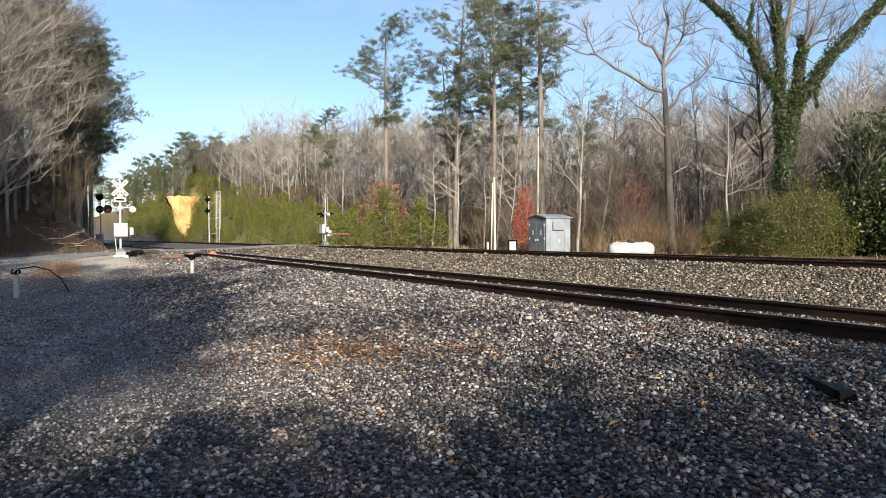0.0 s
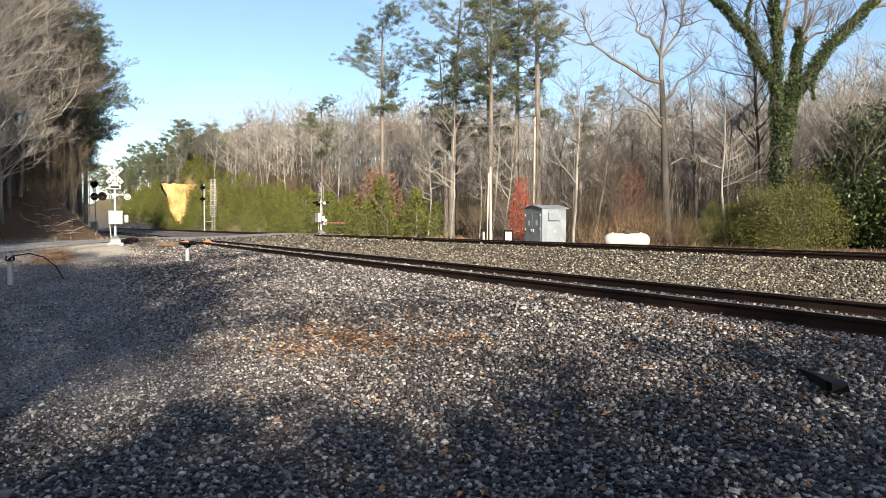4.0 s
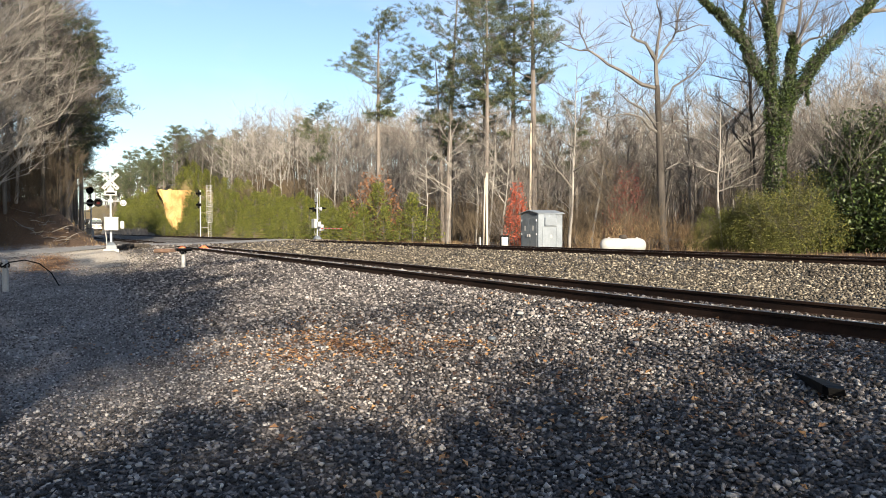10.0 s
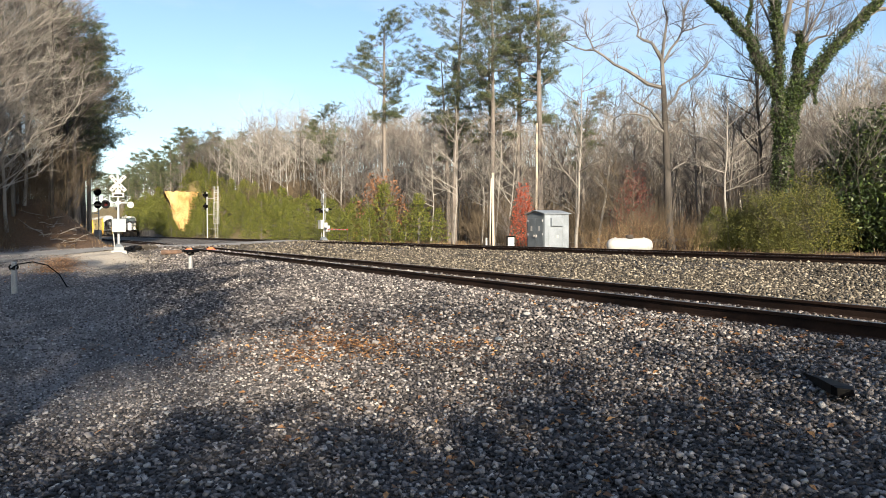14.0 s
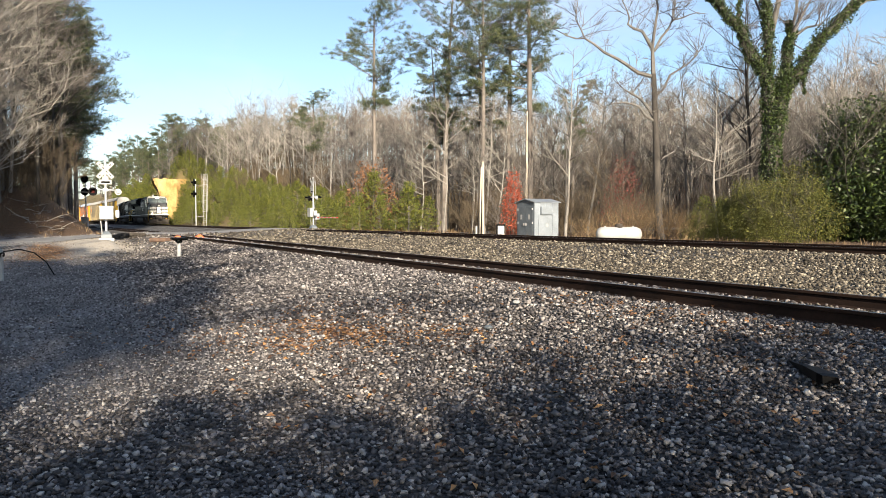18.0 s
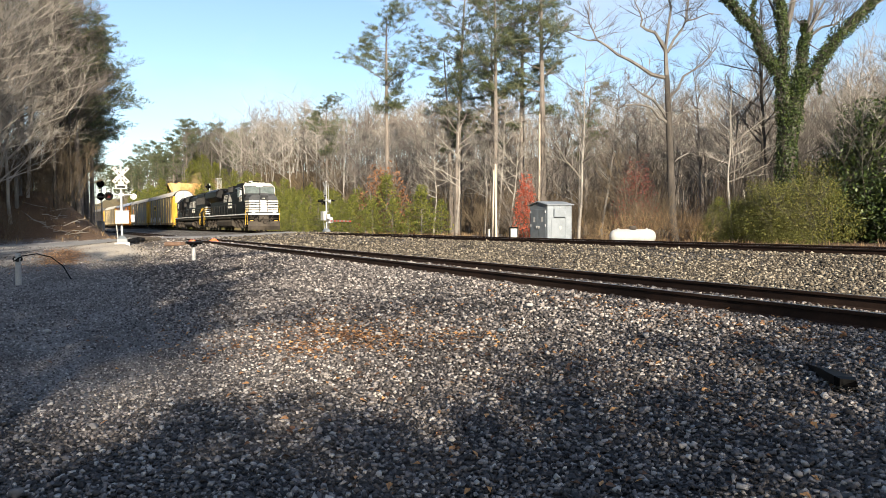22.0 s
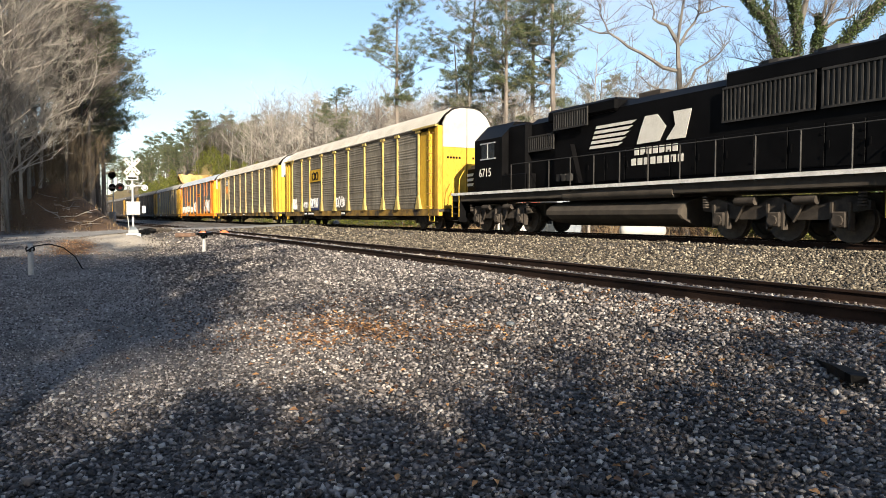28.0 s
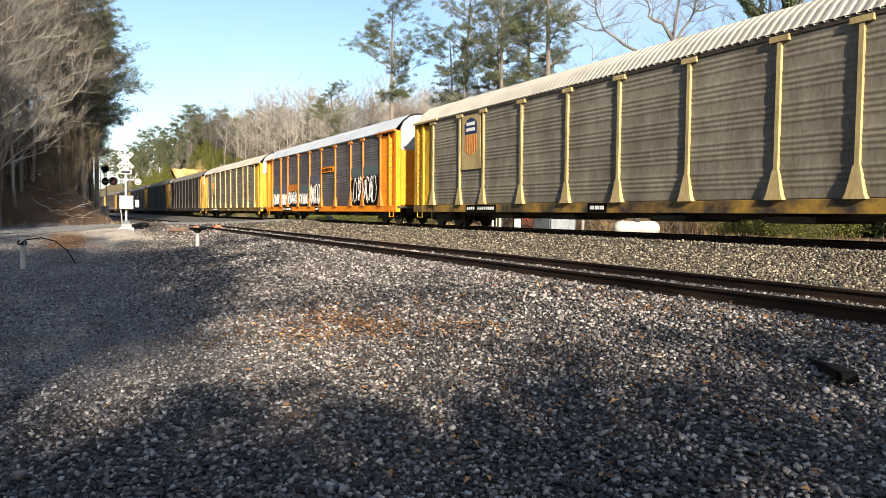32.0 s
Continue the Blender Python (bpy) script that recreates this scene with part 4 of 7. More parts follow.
    for d in (-1, 1):
        for y0, y1 in ((-1.3, -0.02), (0.02, 1.3)):
            part("end_door", Geo().box(*sorted((d * (h - 0.12), d * (h + 0.02))), y0, y1, DECK, 3.95, 0.03), paint, t)
            top = [(y0, 3.955), (y1, 3.955)] + ([(y1, EAVE + 0.89), (-0.4, EAVE + 0.88), (-0.75, EAVE + 0.78), (-1.12, EAVE + 0.48), (y0, EAVE + 0.1)] if y0 < -0.5 else [(y1, EAVE + 0.1), (1.12, EAVE + 0.48), (0.75, EAVE + 0.78), (0.4, EAVE + 0.88), (y0, EAVE + 0.89)])
            part("end_door_top", Geo().prism(top, "x", *sorted((d * (h - 0.12), d * (h + 0.02)))), WHITE, t, "white upper end door")
            part("door_panel", Geo().box(*sorted((d * (h + 0.02), d * (h + 0.05))), y0 + 0.25, y1 - 0.35, 1.15, 1.95, 0.01), paint, t)
        part("end_platform", Geo().box(*sorted((d * h, d * (h + 0.45))), -1.2, 1.2, 0.86, 0.92), UNDER, t)
        coupler(t, d * (h + 0.3), d)
        rack_truck(t, d * (h - 2.3))
    if decor:
        decor(t)
    for x in (-6, -2, 3, 7):
        part("underframe_box", Geo().box(x - 0.7, x + 0.7, -1.2, 1.2, 0.42, 0.62, 0.04), UNDER, t)
    return t


def weathered(name, base, dirty, rough=0.6):
    return plain(name, dirty, base, 1.2, rough, fine=14, spread=0.16, stretch=(1, 1, 0.35), gloss=0.2)


YELLOW = weathered("weathered_yellow", (0.5, 0.31, 0.03), (0.33, 0.195, 0.026))
ORANGE = weathered("weathered_orange", (0.8, 0.27, 0.015), (0.62, 0.2, 0.015))
PANEL = weathered("galvanised_dusty_panel", (0.18, 0.163, 0.132), (0.1, 0.088, 0.07), 0.7)
PANEL_DARK = weathered("galvanised_dark_panel", (0.1, 0.1, 0.11), (0.055, 0.052, 0.055), 0.5)
# the rear wagons take much darker panels, roof, posts and ends
PANEL_BROWN = weathered("near_black_brown_panel", (0.022, 0.017, 0.016), (0.01, 0.008, 0.008), 0.85)
ROOF_PALE = plain("pale_roof", (0.21, 0.2, 0.18), (0.32, 0.305, 0.275), 1, 0.7, gloss=0.2)
ROOF_BLUE = plain("blue_grey_roof", (0.17, 0.195, 0.23), (0.27, 0.3, 0.34), 1, 0.6, gloss=0.25)
POST_PALE = weathered("faded_post", (0.38, 0.3, 0.15), (0.25, 0.185, 0.09))
POST_DARK = weathered("dull_orange_post", (0.5, 0.17, 0.03), (0.32, 0.12, 0.03))
# patchy dirty yellow, with the eave's shade put into its darker tone
SILL_Y = plain("dirty_shaded_yellow_sill", (0.025, 0.017, 0.011), (0.24, 0.14, 0.02), 1.1, 0.8, fine=9, spread=0.12)
# dirty yellow, dimmed below the ends' for the weaker sun on the flanks
POST_YELLOW = weathered("dirty_dimmed_yellow_post", (0.36, 0.275, 0.09), (0.25, 0.185, 0.065))
ROOF_DARK = plain("dull_roof", (0.06, 0.058, 0.056), (0.11, 0.105, 0.1), 1, 0.8, gloss=0.2)
YELLOW_DARK = weathered("dark_yellow", (0.36, 0.21, 0.03), (0.12, 0.075, 0.03))
POST_BROWN = weathered("dark_brown_post", (0.06, 0.05, 0.042), (0.03, 0.026, 0.022))
LADDER = plain("rusty_rung", (0.2, 0.1, 0.03), (0.35, 0.18, 0.05), 5, 0.7)
PAINT_WHITE = plain("sprayed_white", (0.32, 0.32, 0.32), (0.46, 0.46, 0.46), 4, 0.8, bump_by=0, gloss=0.2)

NAVY = plain("navy_paint", (0.01, 0.015, 0.06), (0.02, 0.03, 0.1), 3, 0.5)
TEAL = plain("sprayed_teal", (0.05, 0.075, 0.08), (0.075, 0.115, 0.125), 3, 0.7)
SPRAY_BLUE = plain("sprayed_blue", (0.06, 0.063, 0.085), (0.1, 0.105, 0.15), 2, 0.7)
STENCIL = plain("stencil_white", (0.55, 0.55, 0.53), (0.7, 0.7, 0.68), 4, 0.6)


def off(x):
    """A place on a wagon's near flank, in metres back from its front end."""
    return RACK_L / 2 - x


def scribble(t, seed, x0, x1, z0, z1, letters, mat, name="graffiti"):
    """Loops and strokes of spray paint that spell nothing."""
    r = random.Random(seed)
    for k in range(letters):
        a, b = x0 + (x1 - x0) * k / letters, x0 + (x1 - x0) * (k + 0.92) / letters
        cx, w = (a + b) / 2, abs(b - a) / 2
        pts = []
        ph, turns = rnd(r, 0, 6.28), r.choice((1.5, 2.0, 2.6))
        for j in range(25):
            u = j / 24
            an = ph + turns * 2 * math.pi * u
            pts.append((cx + w * math.cos(an) * rnd(r, 0.75, 1.05), -1.6, (z0 + z1) / 2 + (z1 - z0) / 2 * math.sin(an * r.choice((1, 1, 2))) * rnd(r, 0.8, 1.05)))
        part(name, Geo().tube(pts, 0.015, 4, 0.011), mat, t)


def sill_marks(t):
    for x0, n, w in ((13.6, 3, 0.19), (20.9, 8, 0.12), (21.8, 4, 0.12)):
        part("mark_plate", Geo().box(off(x0) - 0.12, off(x0) + n * (w + 0.05) + 0.08, -1.59, -1.582, 0.68, 0.98), BLACK, t, "black stencil patch")
        for k in range(n):
            part("mark_bar", Geo().box(off(x0) + k * (w + 0.05), off(x0) + k * (w + 0.05) + w, -1.596, -1.59, 0.77, 0.89), STENCIL, t)


def decor_block(t):
    sill_marks(t)
    part("sign_panel", Geo().box(off(20.4), off(17.8), -1.6, -1.575, 3.1, 3.95), YELLOW, t, "yellow panel with two black rings")
    for cx, w in ((off(19.4), 0.34), (off(18.65), 0.3)):
        lp = [(cx + w * math.cos(a), -1.605, 3.5 + 0.25 * math.sin(a)) for a in [2 * math.pi * k / 16 for k in range(17)]]
        part("emblem_loop", Geo().tube(lp, 0.05, 5), BLACK, t)
    scribble(t, 1, off(25.0), off(23.7), 1.15, 1.6, 6, PAINT_WHITE)
    scribble(t, 9, off(24.9), off(23.8), 1.5, 2.0, 4, PAINT_WHITE)
    part("sprayed_field", Geo().box(off(20.35), off(18.3), -1.585, -1.572, 1.08, 1.9), NAVY, t, "patch of dark blue spray paint")
    scribble(t, 2, off(22.0), off(20.8), 1.2, 1.7, 2, PAINT_WHITE)
    scribble(t, 3, off(20.3), off(18.4), 1.2, 1.95, 4, PAINT_WHITE)
    scribble(t, 4, off(14.6), off(12.9), 1.2, 1.9, 4, PAINT_WHITE)
    for k in range(5):
        part("mark_bar", Geo().box(RACK_L / 2 + 0.025, RACK_L / 2 + 0.032, -1.1 + 0.16 * k, -1.0 + 0.16 * k, 3.4, 3.5), BLACK, t)
        part("mark_bar", Geo().box(RACK_L / 2 + 0.025, RACK_L / 2 + 0.032, 0.3 + 0.16 * k, 0.4 + 0.16 * k, 3.4, 3.5), BLACK, t)


def decor_shield(t):
    sill_marks(t)
    part("sign_panel", Geo().box(off(22.3), off(20.7), -1.6, -1.575, 2.5, 4.8), POST_PALE, t, "faded cream panel with a navy and white shield")
    cx = off(21.5)
    part("shield_top", Geo().prism([(cx - 0.5, 4.0), (cx + 0.5, 4.0), (cx + 0.52, 4.45), (cx + 0.3, 4.6), (cx, 4.7), (cx - 0.3, 4.6), (cx - 0.52, 4.45)], "y", -1.612, -1.602), NAVY, t)
    for z in (4.12, 4.36):
        part("mark_bar", Geo().box(cx - 0.36, cx + 0.36, -1.62, -1.612, z, z + 0.14), STENCIL, t)
    for k in range(7):
        x = cx - 0.44 + 0.147 * k
        part("shield_stripe", Geo().box(x - 0.035, x + 0.035, -1.612, -1.602, 3.05 + 0.12 * abs(k - 3) * 0.6, 3.95), POST_DARK, t)


def decor_graffiti(t):
    sill_marks(t)
    for k, (a, b) in enumerate(((24.9, 22.6), (22.3, 20.6), (20.4, 17.9), (17.5, 15.1), (14.8, 12.4), (12.1, 9.7), (6.6, 2.4))):
        if k == 5:
            continue
        top = (2.1, 2.05, 2.2, 2.0, 2.6, 2.0, 2.75)[k]
        part("sprayed_field", Geo().box(off(a), off(b), -1.585, -1.572, 1.08, top - 0.15), BLACK, t, "patch of black spray paint")
        scribble(t, 20 + k, off(a - 0.1), off(b + 0.1), 1.15, top - 0.02, 4, PAINT_WHITE)
        part("sprayed_haze", Geo().box(off(a), off(b), -1.58, -1.571, top, top + 0.5), (TEAL, SPRAY_BLUE, POST_DARK)[k % 3], t, "faded patch of sprayed colour")
    part("sign_panel", Geo().box(off(12.2), off(9.7), -1.6, -1.575, 3.25, 3.6), ORANGE, t, "orange name board with dark bars")
    for k in range(5):
        part("mark_bar", Geo().box(off(12.0) + 0.42 * k, off(12.0) + 0.42 * k + 0.3, -1.61, -1.6, 3.33, 3.52), BLACK, t)


RUNG = Geo().tube([(-0.31, -0.06, 0), (-0.3, 0, 0), (0.3, 0, 0), (0.31, -0.06, 0)], 0.014, 5).mesh("rung", LADDER)
lead = build_lead()
second = build_second()
racks = [build_rack("autorack wagon with dusty ribbed panels, yellow posts and ends", YELLOW, PANEL, ROOF_PALE, POST_YELLOW, SILL_Y, decor_block),
         build_rack("autorack wagon with dusty ribbed panels and faded cream posts", YELLOW, PANEL, ROOF_PALE, POST_PALE, SILL_Y, decor_shield),
         build_rack("orange autorack wagon with dark panels and sprayed graffiti", ORANGE, PANEL_DARK, ROOF_BLUE, POST_DARK, ORANGE, decor_graffiti),
         build_rack("dark autorack wagon with near-black brown panels and yellow ends", YELLOW_DARK, PANEL_BROWN, ROOF_DARK, POST_BROWN, GRIME)]
racks.insert(3, copy_thing(racks[1], Matrix()))
for k in range(5, 13):
    racks.append(copy_thing(racks[(4, 4, 4, 4, 4, 4, 4, 4)[k - 5]], Matrix()))


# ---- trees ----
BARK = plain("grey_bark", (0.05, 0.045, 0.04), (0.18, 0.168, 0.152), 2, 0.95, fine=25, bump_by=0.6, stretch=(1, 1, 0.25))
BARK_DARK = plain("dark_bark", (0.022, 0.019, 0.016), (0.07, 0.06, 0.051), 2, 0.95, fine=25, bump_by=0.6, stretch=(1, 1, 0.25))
BARK_PINE = plain("pine_bark", (0.07, 0.058, 0.049), (0.2, 0.173, 0.15), 3, 0.95, fine=18, bump_by=0.8, stretch=(1, 1, 0.3))
BARK_PALE = plain("mottled_pale_bark", (0.06, 0.048, 0.038), (0.26, 0.22, 0.18), 0.7, 0.9, fine=12, bump_by=0.5)
TWIG = plain("twigs", (0.055, 0.047, 0.042), (0.145, 0.127, 0.114), 1, 0.95, bump_by=0)
TWIG_TAN = plain("tan_brush", (0.042, 0.031, 0.02), (0.135, 0.103, 0.066), 1.5, 0.95, bump_by=0)
TWIG_PALE = plain("pale_twigs", (0.13, 0.118, 0.104), (0.32, 0.297, 0.265), 1, 0.95, bump_by=0)
NEEDLE = each_random("pine_needles", ((0.0, (0.02, 0.038, 0.022)), (0.5, (0.064, 0.088, 0.045)), (1.0, (0.17, 0.17, 0.062))), 0.6, True, 0.25)
NEEDLE_YOUNG = each_random("young_pine_needles", ((0.0, (0.03, 0.052, 0.008)), (0.5, (0.1, 0.122, 0.016)), (1.0, (0.26, 0.24, 0.035))), 0.6, True, 0.3)
LEAF_RED = each_random("red_leaves", ((0.0, (0.2, 0.03, 0.015)), (1.0, (0.55, 0.11, 0.05))), 0.6, True, 0.3)
LEAF_DULL = each_random("dull_red_leaves", ((0.0, (0.075, 0.019, 0.015)), (1.0, (0.2, 0.05, 0.04))), 0.7, True, 0.2)
LEAF_BROWN = each_random("brown_leaves", ((0.0, (0.1, 0.05, 0.025)), (1.0, (0.28, 0.13, 0.06))), 0.7, True, 0.2)
FAR_TWIG = each_random("grey_winter_twigs", ((0.0, (0.055, 0.047, 0.041)), (0.6, (0.14, 0.123, 0.108)), (0.93, (0.22, 0.2, 0.178)), (1.0, (0.42, 0.395, 0.355))), 0.95, True)
IVY = each_random("ivy_leaves", ((0.0, (0.008, 0.015, 0.005)), (0.6, (0.032, 0.055, 0.012)), (1.0, (0.085, 0.115, 0.025))), 0.5, True, 0.2)
DRY = each_random("dry_stems", ((0.0, (0.07, 0.04, 0.02)), (0.6, (0.17, 0.11, 0.055)), (1.0, (0.33, 0.24, 0.13))), 0.8, True, 0.2)
SHRUB = each_random("olive_shrub_leaves", ((0.0, (0.035, 0.042, 0.008)), (0.6, (0.1, 0.108, 0.018)), (1.0, (0.19, 0.178, 0.036))), 0.7, True, 0.25)


def twig(g, p, d, length, rad):
    """One thin shoot, three-sided, running to a point."""
    u = d.orthogonal().normalized()
    v = d.cross(u)
    e = p + d * length
    m = p.lerp(e, 0.5) + u * length * 0.06
    base = [p + u * rad, p - u * rad * 0.5 + v * rad * 0.87, p - u * rad * 0.5 - v * rad * 0.87]
    mid = [m + (q - p) * 0.7 for q in base]
    g.add(base + mid + [e], ((0, 1, 4, 3), (1, 2, 5, 4), (2, 0, 3, 5), (3, 4, 6), (4, 5, 6), (5, 3, 6)))


def limb(g, r, p, d, length, rad, level, twigs, wander=0.22, droop=0.0, sides=4, fork=(3, 5), shoots=6):
    """A wandering limb with side limbs; the last level goes to shoots."""
    n = max(2, min(5, int(length / 0.9)))
    pts, q, dd = [p], Vector(p), Vector(d).normalized()
    for k in range(n):
        dd = (dd + Vector((rnd(r, -1, 1), rnd(r, -1, 1), rnd(r, -0.7, 0.9) - droop)) * wander).normalized()
        q = q + dd * (length / n)
        pts.append(q.copy())
    (g if level else twigs).tube(pts, rad, sides if level > 1 else 3, max(0.005, rad * 0.3), caps=False)
    count = r.randint(*fork) + 1 if level else shoots
    for k in range(count):
        t = rnd(r, 0.2, 1.0)
        i = min(n - 1, int(t * n))
        a = pts[i].lerp(pts[i + 1], t * n - i)
        e = (pts[i + 1] - pts[i]).normalized()
        out = (e * 0.75 + Vector((rnd(r, -1, 1), rnd(r, -1, 1), rnd(r, -0.3, 0.8))) * 0.8).normalized()
        if level:
            limb(g, r, a, out, length * rnd(r, 0.38, 0.62), max(0.009, rad * (1 - 0.7 * t) * 0.6), level - 1, twigs, wander, droop, 3, fork, shoots)
        else:
            twig(twigs, a, out, length * rnd(r, 0.4, 0.8), max(0.006, rad * 0.55))


def bare_tree(seed, height, trunk=0.2, bare=0.4, spread=0.3, levels=2, limbs=14, lean=0.03):
    """Two meshes: trunk with boughs, and twigs."""
    r = random.Random(seed)
    g, tw = Geo(), Geo()
    n = 9
    pts = [Vector((0, 0, -0.3))]
    drift = Vector((rnd(r, -1, 1), rnd(r, -1, 1), 0)) * lean
    for k in range(1, n + 1):
        drift = drift * 0.8 + Vector((rnd(r, -1, 1), rnd(r, -1, 1), 0)) * 0.075
        pts.append(pts[-1] + Vector((drift.x, drift.y, 1)).normalized() * (height / n))
    g.tube(pts, trunk, 7, trunk * 0.12, caps=False)
    for k in range(limbs):
        t = bare + (0.97 - bare) * (k + r.random()) / limbs
        i = min(n - 1, int(t * n))
        p = pts[i].lerp(pts[i + 1], t * n - i)
        a = rnd(r, 0, 2 * math.pi)
        d = Vector((math.cos(a), math.sin(a), rnd(r, 0.35, 1.2)))
        limb(g, r, p, d, height * spread * rnd(r, 0.45, 1.05) * (1.05 - 0.5 * (t - bare) / (1 - bare)), trunk * (1 - 0.85 * t) * 0.6 + 0.014, levels - 1, tw)
    return g, tw


def spray(g, r, c, d, length, n, width):
    """A tuft of fine needles round a point, leaning along d."""
    for _ in range(n):
        v = (Vector((rnd(r, -1, 1), rnd(r, -1, 1), rnd(r, -0.5, 1))).normalized() + d * 0.5).normalized() * length * rnd(r, 0.6, 1.1)
        s = v.cross(Vector((rnd(r, -1, 1), rnd(r, -1, 1), rnd(r, -1, 1)))).normalized() * width * rnd(r, 0.7, 1.2)
        b = c + Vector((rnd(r, -1, 1), rnd(r, -1, 1), rnd(r, -0.6, 0.6))) * length * 0.55
        g.add([b - s, b + s, b + v], [(0, 1, 2)])


def pine_tree(seed, height, trunk=0.24, bare=0.45, spread=0.2, limbs=26, tuft=21, size=0.33, snags=7):
    """Two meshes: trunk with boughs and a few dead snags, and needles in flat plates along the boughs."""
    r = random.Random(seed)
    g, nd = Geo(), Geo()
    n = 8
    pts = [Vector((0, 0, -0.3))]
    drift = Vector((0, 0, 0))
    for k in range(n):
        drift += Vector((rnd(r, -1, 1), rnd(r, -1, 1), 0)) * 0.012
        pts.append(pts[-1] + Vector((drift.x, drift.y, 1)) * (height / n))
    g.tube(pts, trunk, 8, trunk * 0.18, caps=False)
    def on_trunk(t):
        i = min(n - 1, int(t * n))
        return pts[i].lerp(pts[i + 1], t * n - i)
    for k in range(snags):
        a = rnd(r, 0, 2 * math.pi)
        limb(g, r, on_trunk(rnd(r, bare * 0.55, bare + 0.08)), Vector((math.cos(a), math.sin(a), rnd(r, -0.3, 0.35))), height * rnd(r, 0.06, 0.17), 0.035, 1, g, 0.3, 0.1, 4, (1, 3), 3)
    for k in range(limbs):
        u = (k + r.random()) / limbs
        p = on_trunk(bare + (0.99 - bare) * u)
        a = rnd(r, 0, 2 * math.pi)
        ln = height * spread * rnd(r, 0.4, 1.1) * (0.3 + 0.7 * math.sin(math.pi * min(1, 0.22 + 0.78 * (1 - u))))
        q, d = p.copy(), Vector((math.cos(a), math.sin(a), rnd(r, -0.2, 0.75))).normalized()
        way = [q.copy()]
        m = 4
        for j in range(m):
            d = (d + Vector((rnd(r, -1, 1), rnd(r, -1, 1), rnd(r, -0.1, 0.55))) * 0.22).normalized()
            q = q + d * ln / m
            way.append(q.copy())
        g.tube(way, 0.05 * trunk / 0.24 * (1.2 - u), 4, 0.012, caps=False)
        if u < 0.15 and r.random() < 0.5:
            continue
        for j in range(2, m + 1):
            for _ in range(4):
                off = Vector((rnd(r, -1, 1), rnd(r, -1, 1), rnd(r, -0.4, 0.8))) * (ln * 0.2 + 0.25)
                c = way[j] + off
                g.tube([way[j - 1], c], 0.018, 3, 0.008, caps=False)
                for w in (0.62, 1.0):
                    spray(nd, r, way[j - 1].lerp(c, w) + Vector((rnd(r, -1, 1), rnd(r, -1, 1), rnd(r, -0.2, 0.4))) * size * 0.6, d, size, tuft, 0.016 * size / 0.3)
                spray(nd, r, c + Vector((rnd(r, -1, 1), rnd(r, -1, 1), rnd(r, -0.2, 0.3))) * size * 1.2, d, size, tuft, 0.016 * size / 0.3)
    return g, nd


def young_pine(seed, height, spread=0.36, tuft=13):
    r = random.Random(seed)
    g, nd = Geo(), Geo()
    g.tube([(0, 0, -0.2), (rnd(r, -0.1, 0.1), rnd(r, -0.1, 0.1), height * 0.6), (0, 0, height * 0.95)], 0.05, 5, 0.01, caps=False)
    for k in range(int(height * 13)):
        u = (k + r.random()) / (height * 13)
        a = k * 2.4 + rnd(r, -0.4, 0.4)
        ln = height * spread * (1.02 - u ** 1.6) * rnd(r, 0.5, 1.15) + 0.12
        p = Vector((0, 0, height * (0.04 + 0.94 * u)))
        e = p + Vector((math.cos(a) * ln, math.sin(a) * ln, ln * rnd(r, 0.1, 0.55)))
        g.tube([p, e], 0.014, 3, 0.005, caps=False)
        for j in range(4):
            c = p.lerp(e, 0.4 + 0.2 * j) + Vector((rnd(r, -1, 1), rnd(r, -1, 1), rnd(r, -1, 1))) * 0.12
            spray(nd, r, c, (e - p).normalized(), 0.24, tuft, 0.022)
    return g, nd


def shrub(seed, height, width, stems=26, leaves=0, size=0.1, wander=0.25):
    r = random.Random(seed)
    g, lf = Geo(), Geo()
    for _ in range(stems):
        a, rr = rnd(r, 0, 2 * math.pi), width * 0.3 * math.sqrt(r.random())
        p = Vector((math.cos(a) * rr, math.sin(a) * rr, -0.1))
        d = Vector((math.cos(a) * rnd(r, 0, 0.6), math.sin(a) * rnd(r, 0, 0.6), 1))
        limb(g, r, p, d, height * rnd(r, 0.6, 1.0), 0.018, 1, g, wander, 0.0, 3, (3, 5))
    for _ in range(leaves):
        z = r.random() ** 0.8
        a, rr = rnd(r, 0, 2 * math.pi), width * 0.5 * math.sqrt(r.random()) * (0.55 + 0.6 * math.sin(math.pi * min(1, z + 0.15)))
        c = Vector((math.cos(a) * rr, math.sin(a) * rr, height * z * rnd(r, 0.7, 1.05)))
        v, s = Vector((rnd(r, -1, 1), rnd(r, -1, 1), rnd(r, -1, 1))).normalized() * size, Vector((rnd(r, -1, 1), rnd(r, -1, 1), rnd(r, -1, 1))).normalized() * size * 0.5
        lf.add([c - v, c + s, c + v, c - s], [(0, 1, 2, 3)])
    return g, lf


def tree(name, meshes, names, label, category, group, x, y, rz=0.0, size=1.0, sink=0.0):
    t = thing(name, label, category, group, at=(x, y, ground_z(x, y) - sink), rz=rz)
    t.scale = (size, size, size)
    for k, (me, nm) in enumerate(zip(meshes, names)):
        o = part(nm, me, None, t)
        if k:
            o["kind"] = "stuff"
    return t


def mesh_pair(pair, name, mats, smooth=(True, False)):
    return [p.mesh("%s_%d" % (name, k), m, s) for k, (p, m, s) in enumerate(zip(pair, mats, smooth))]


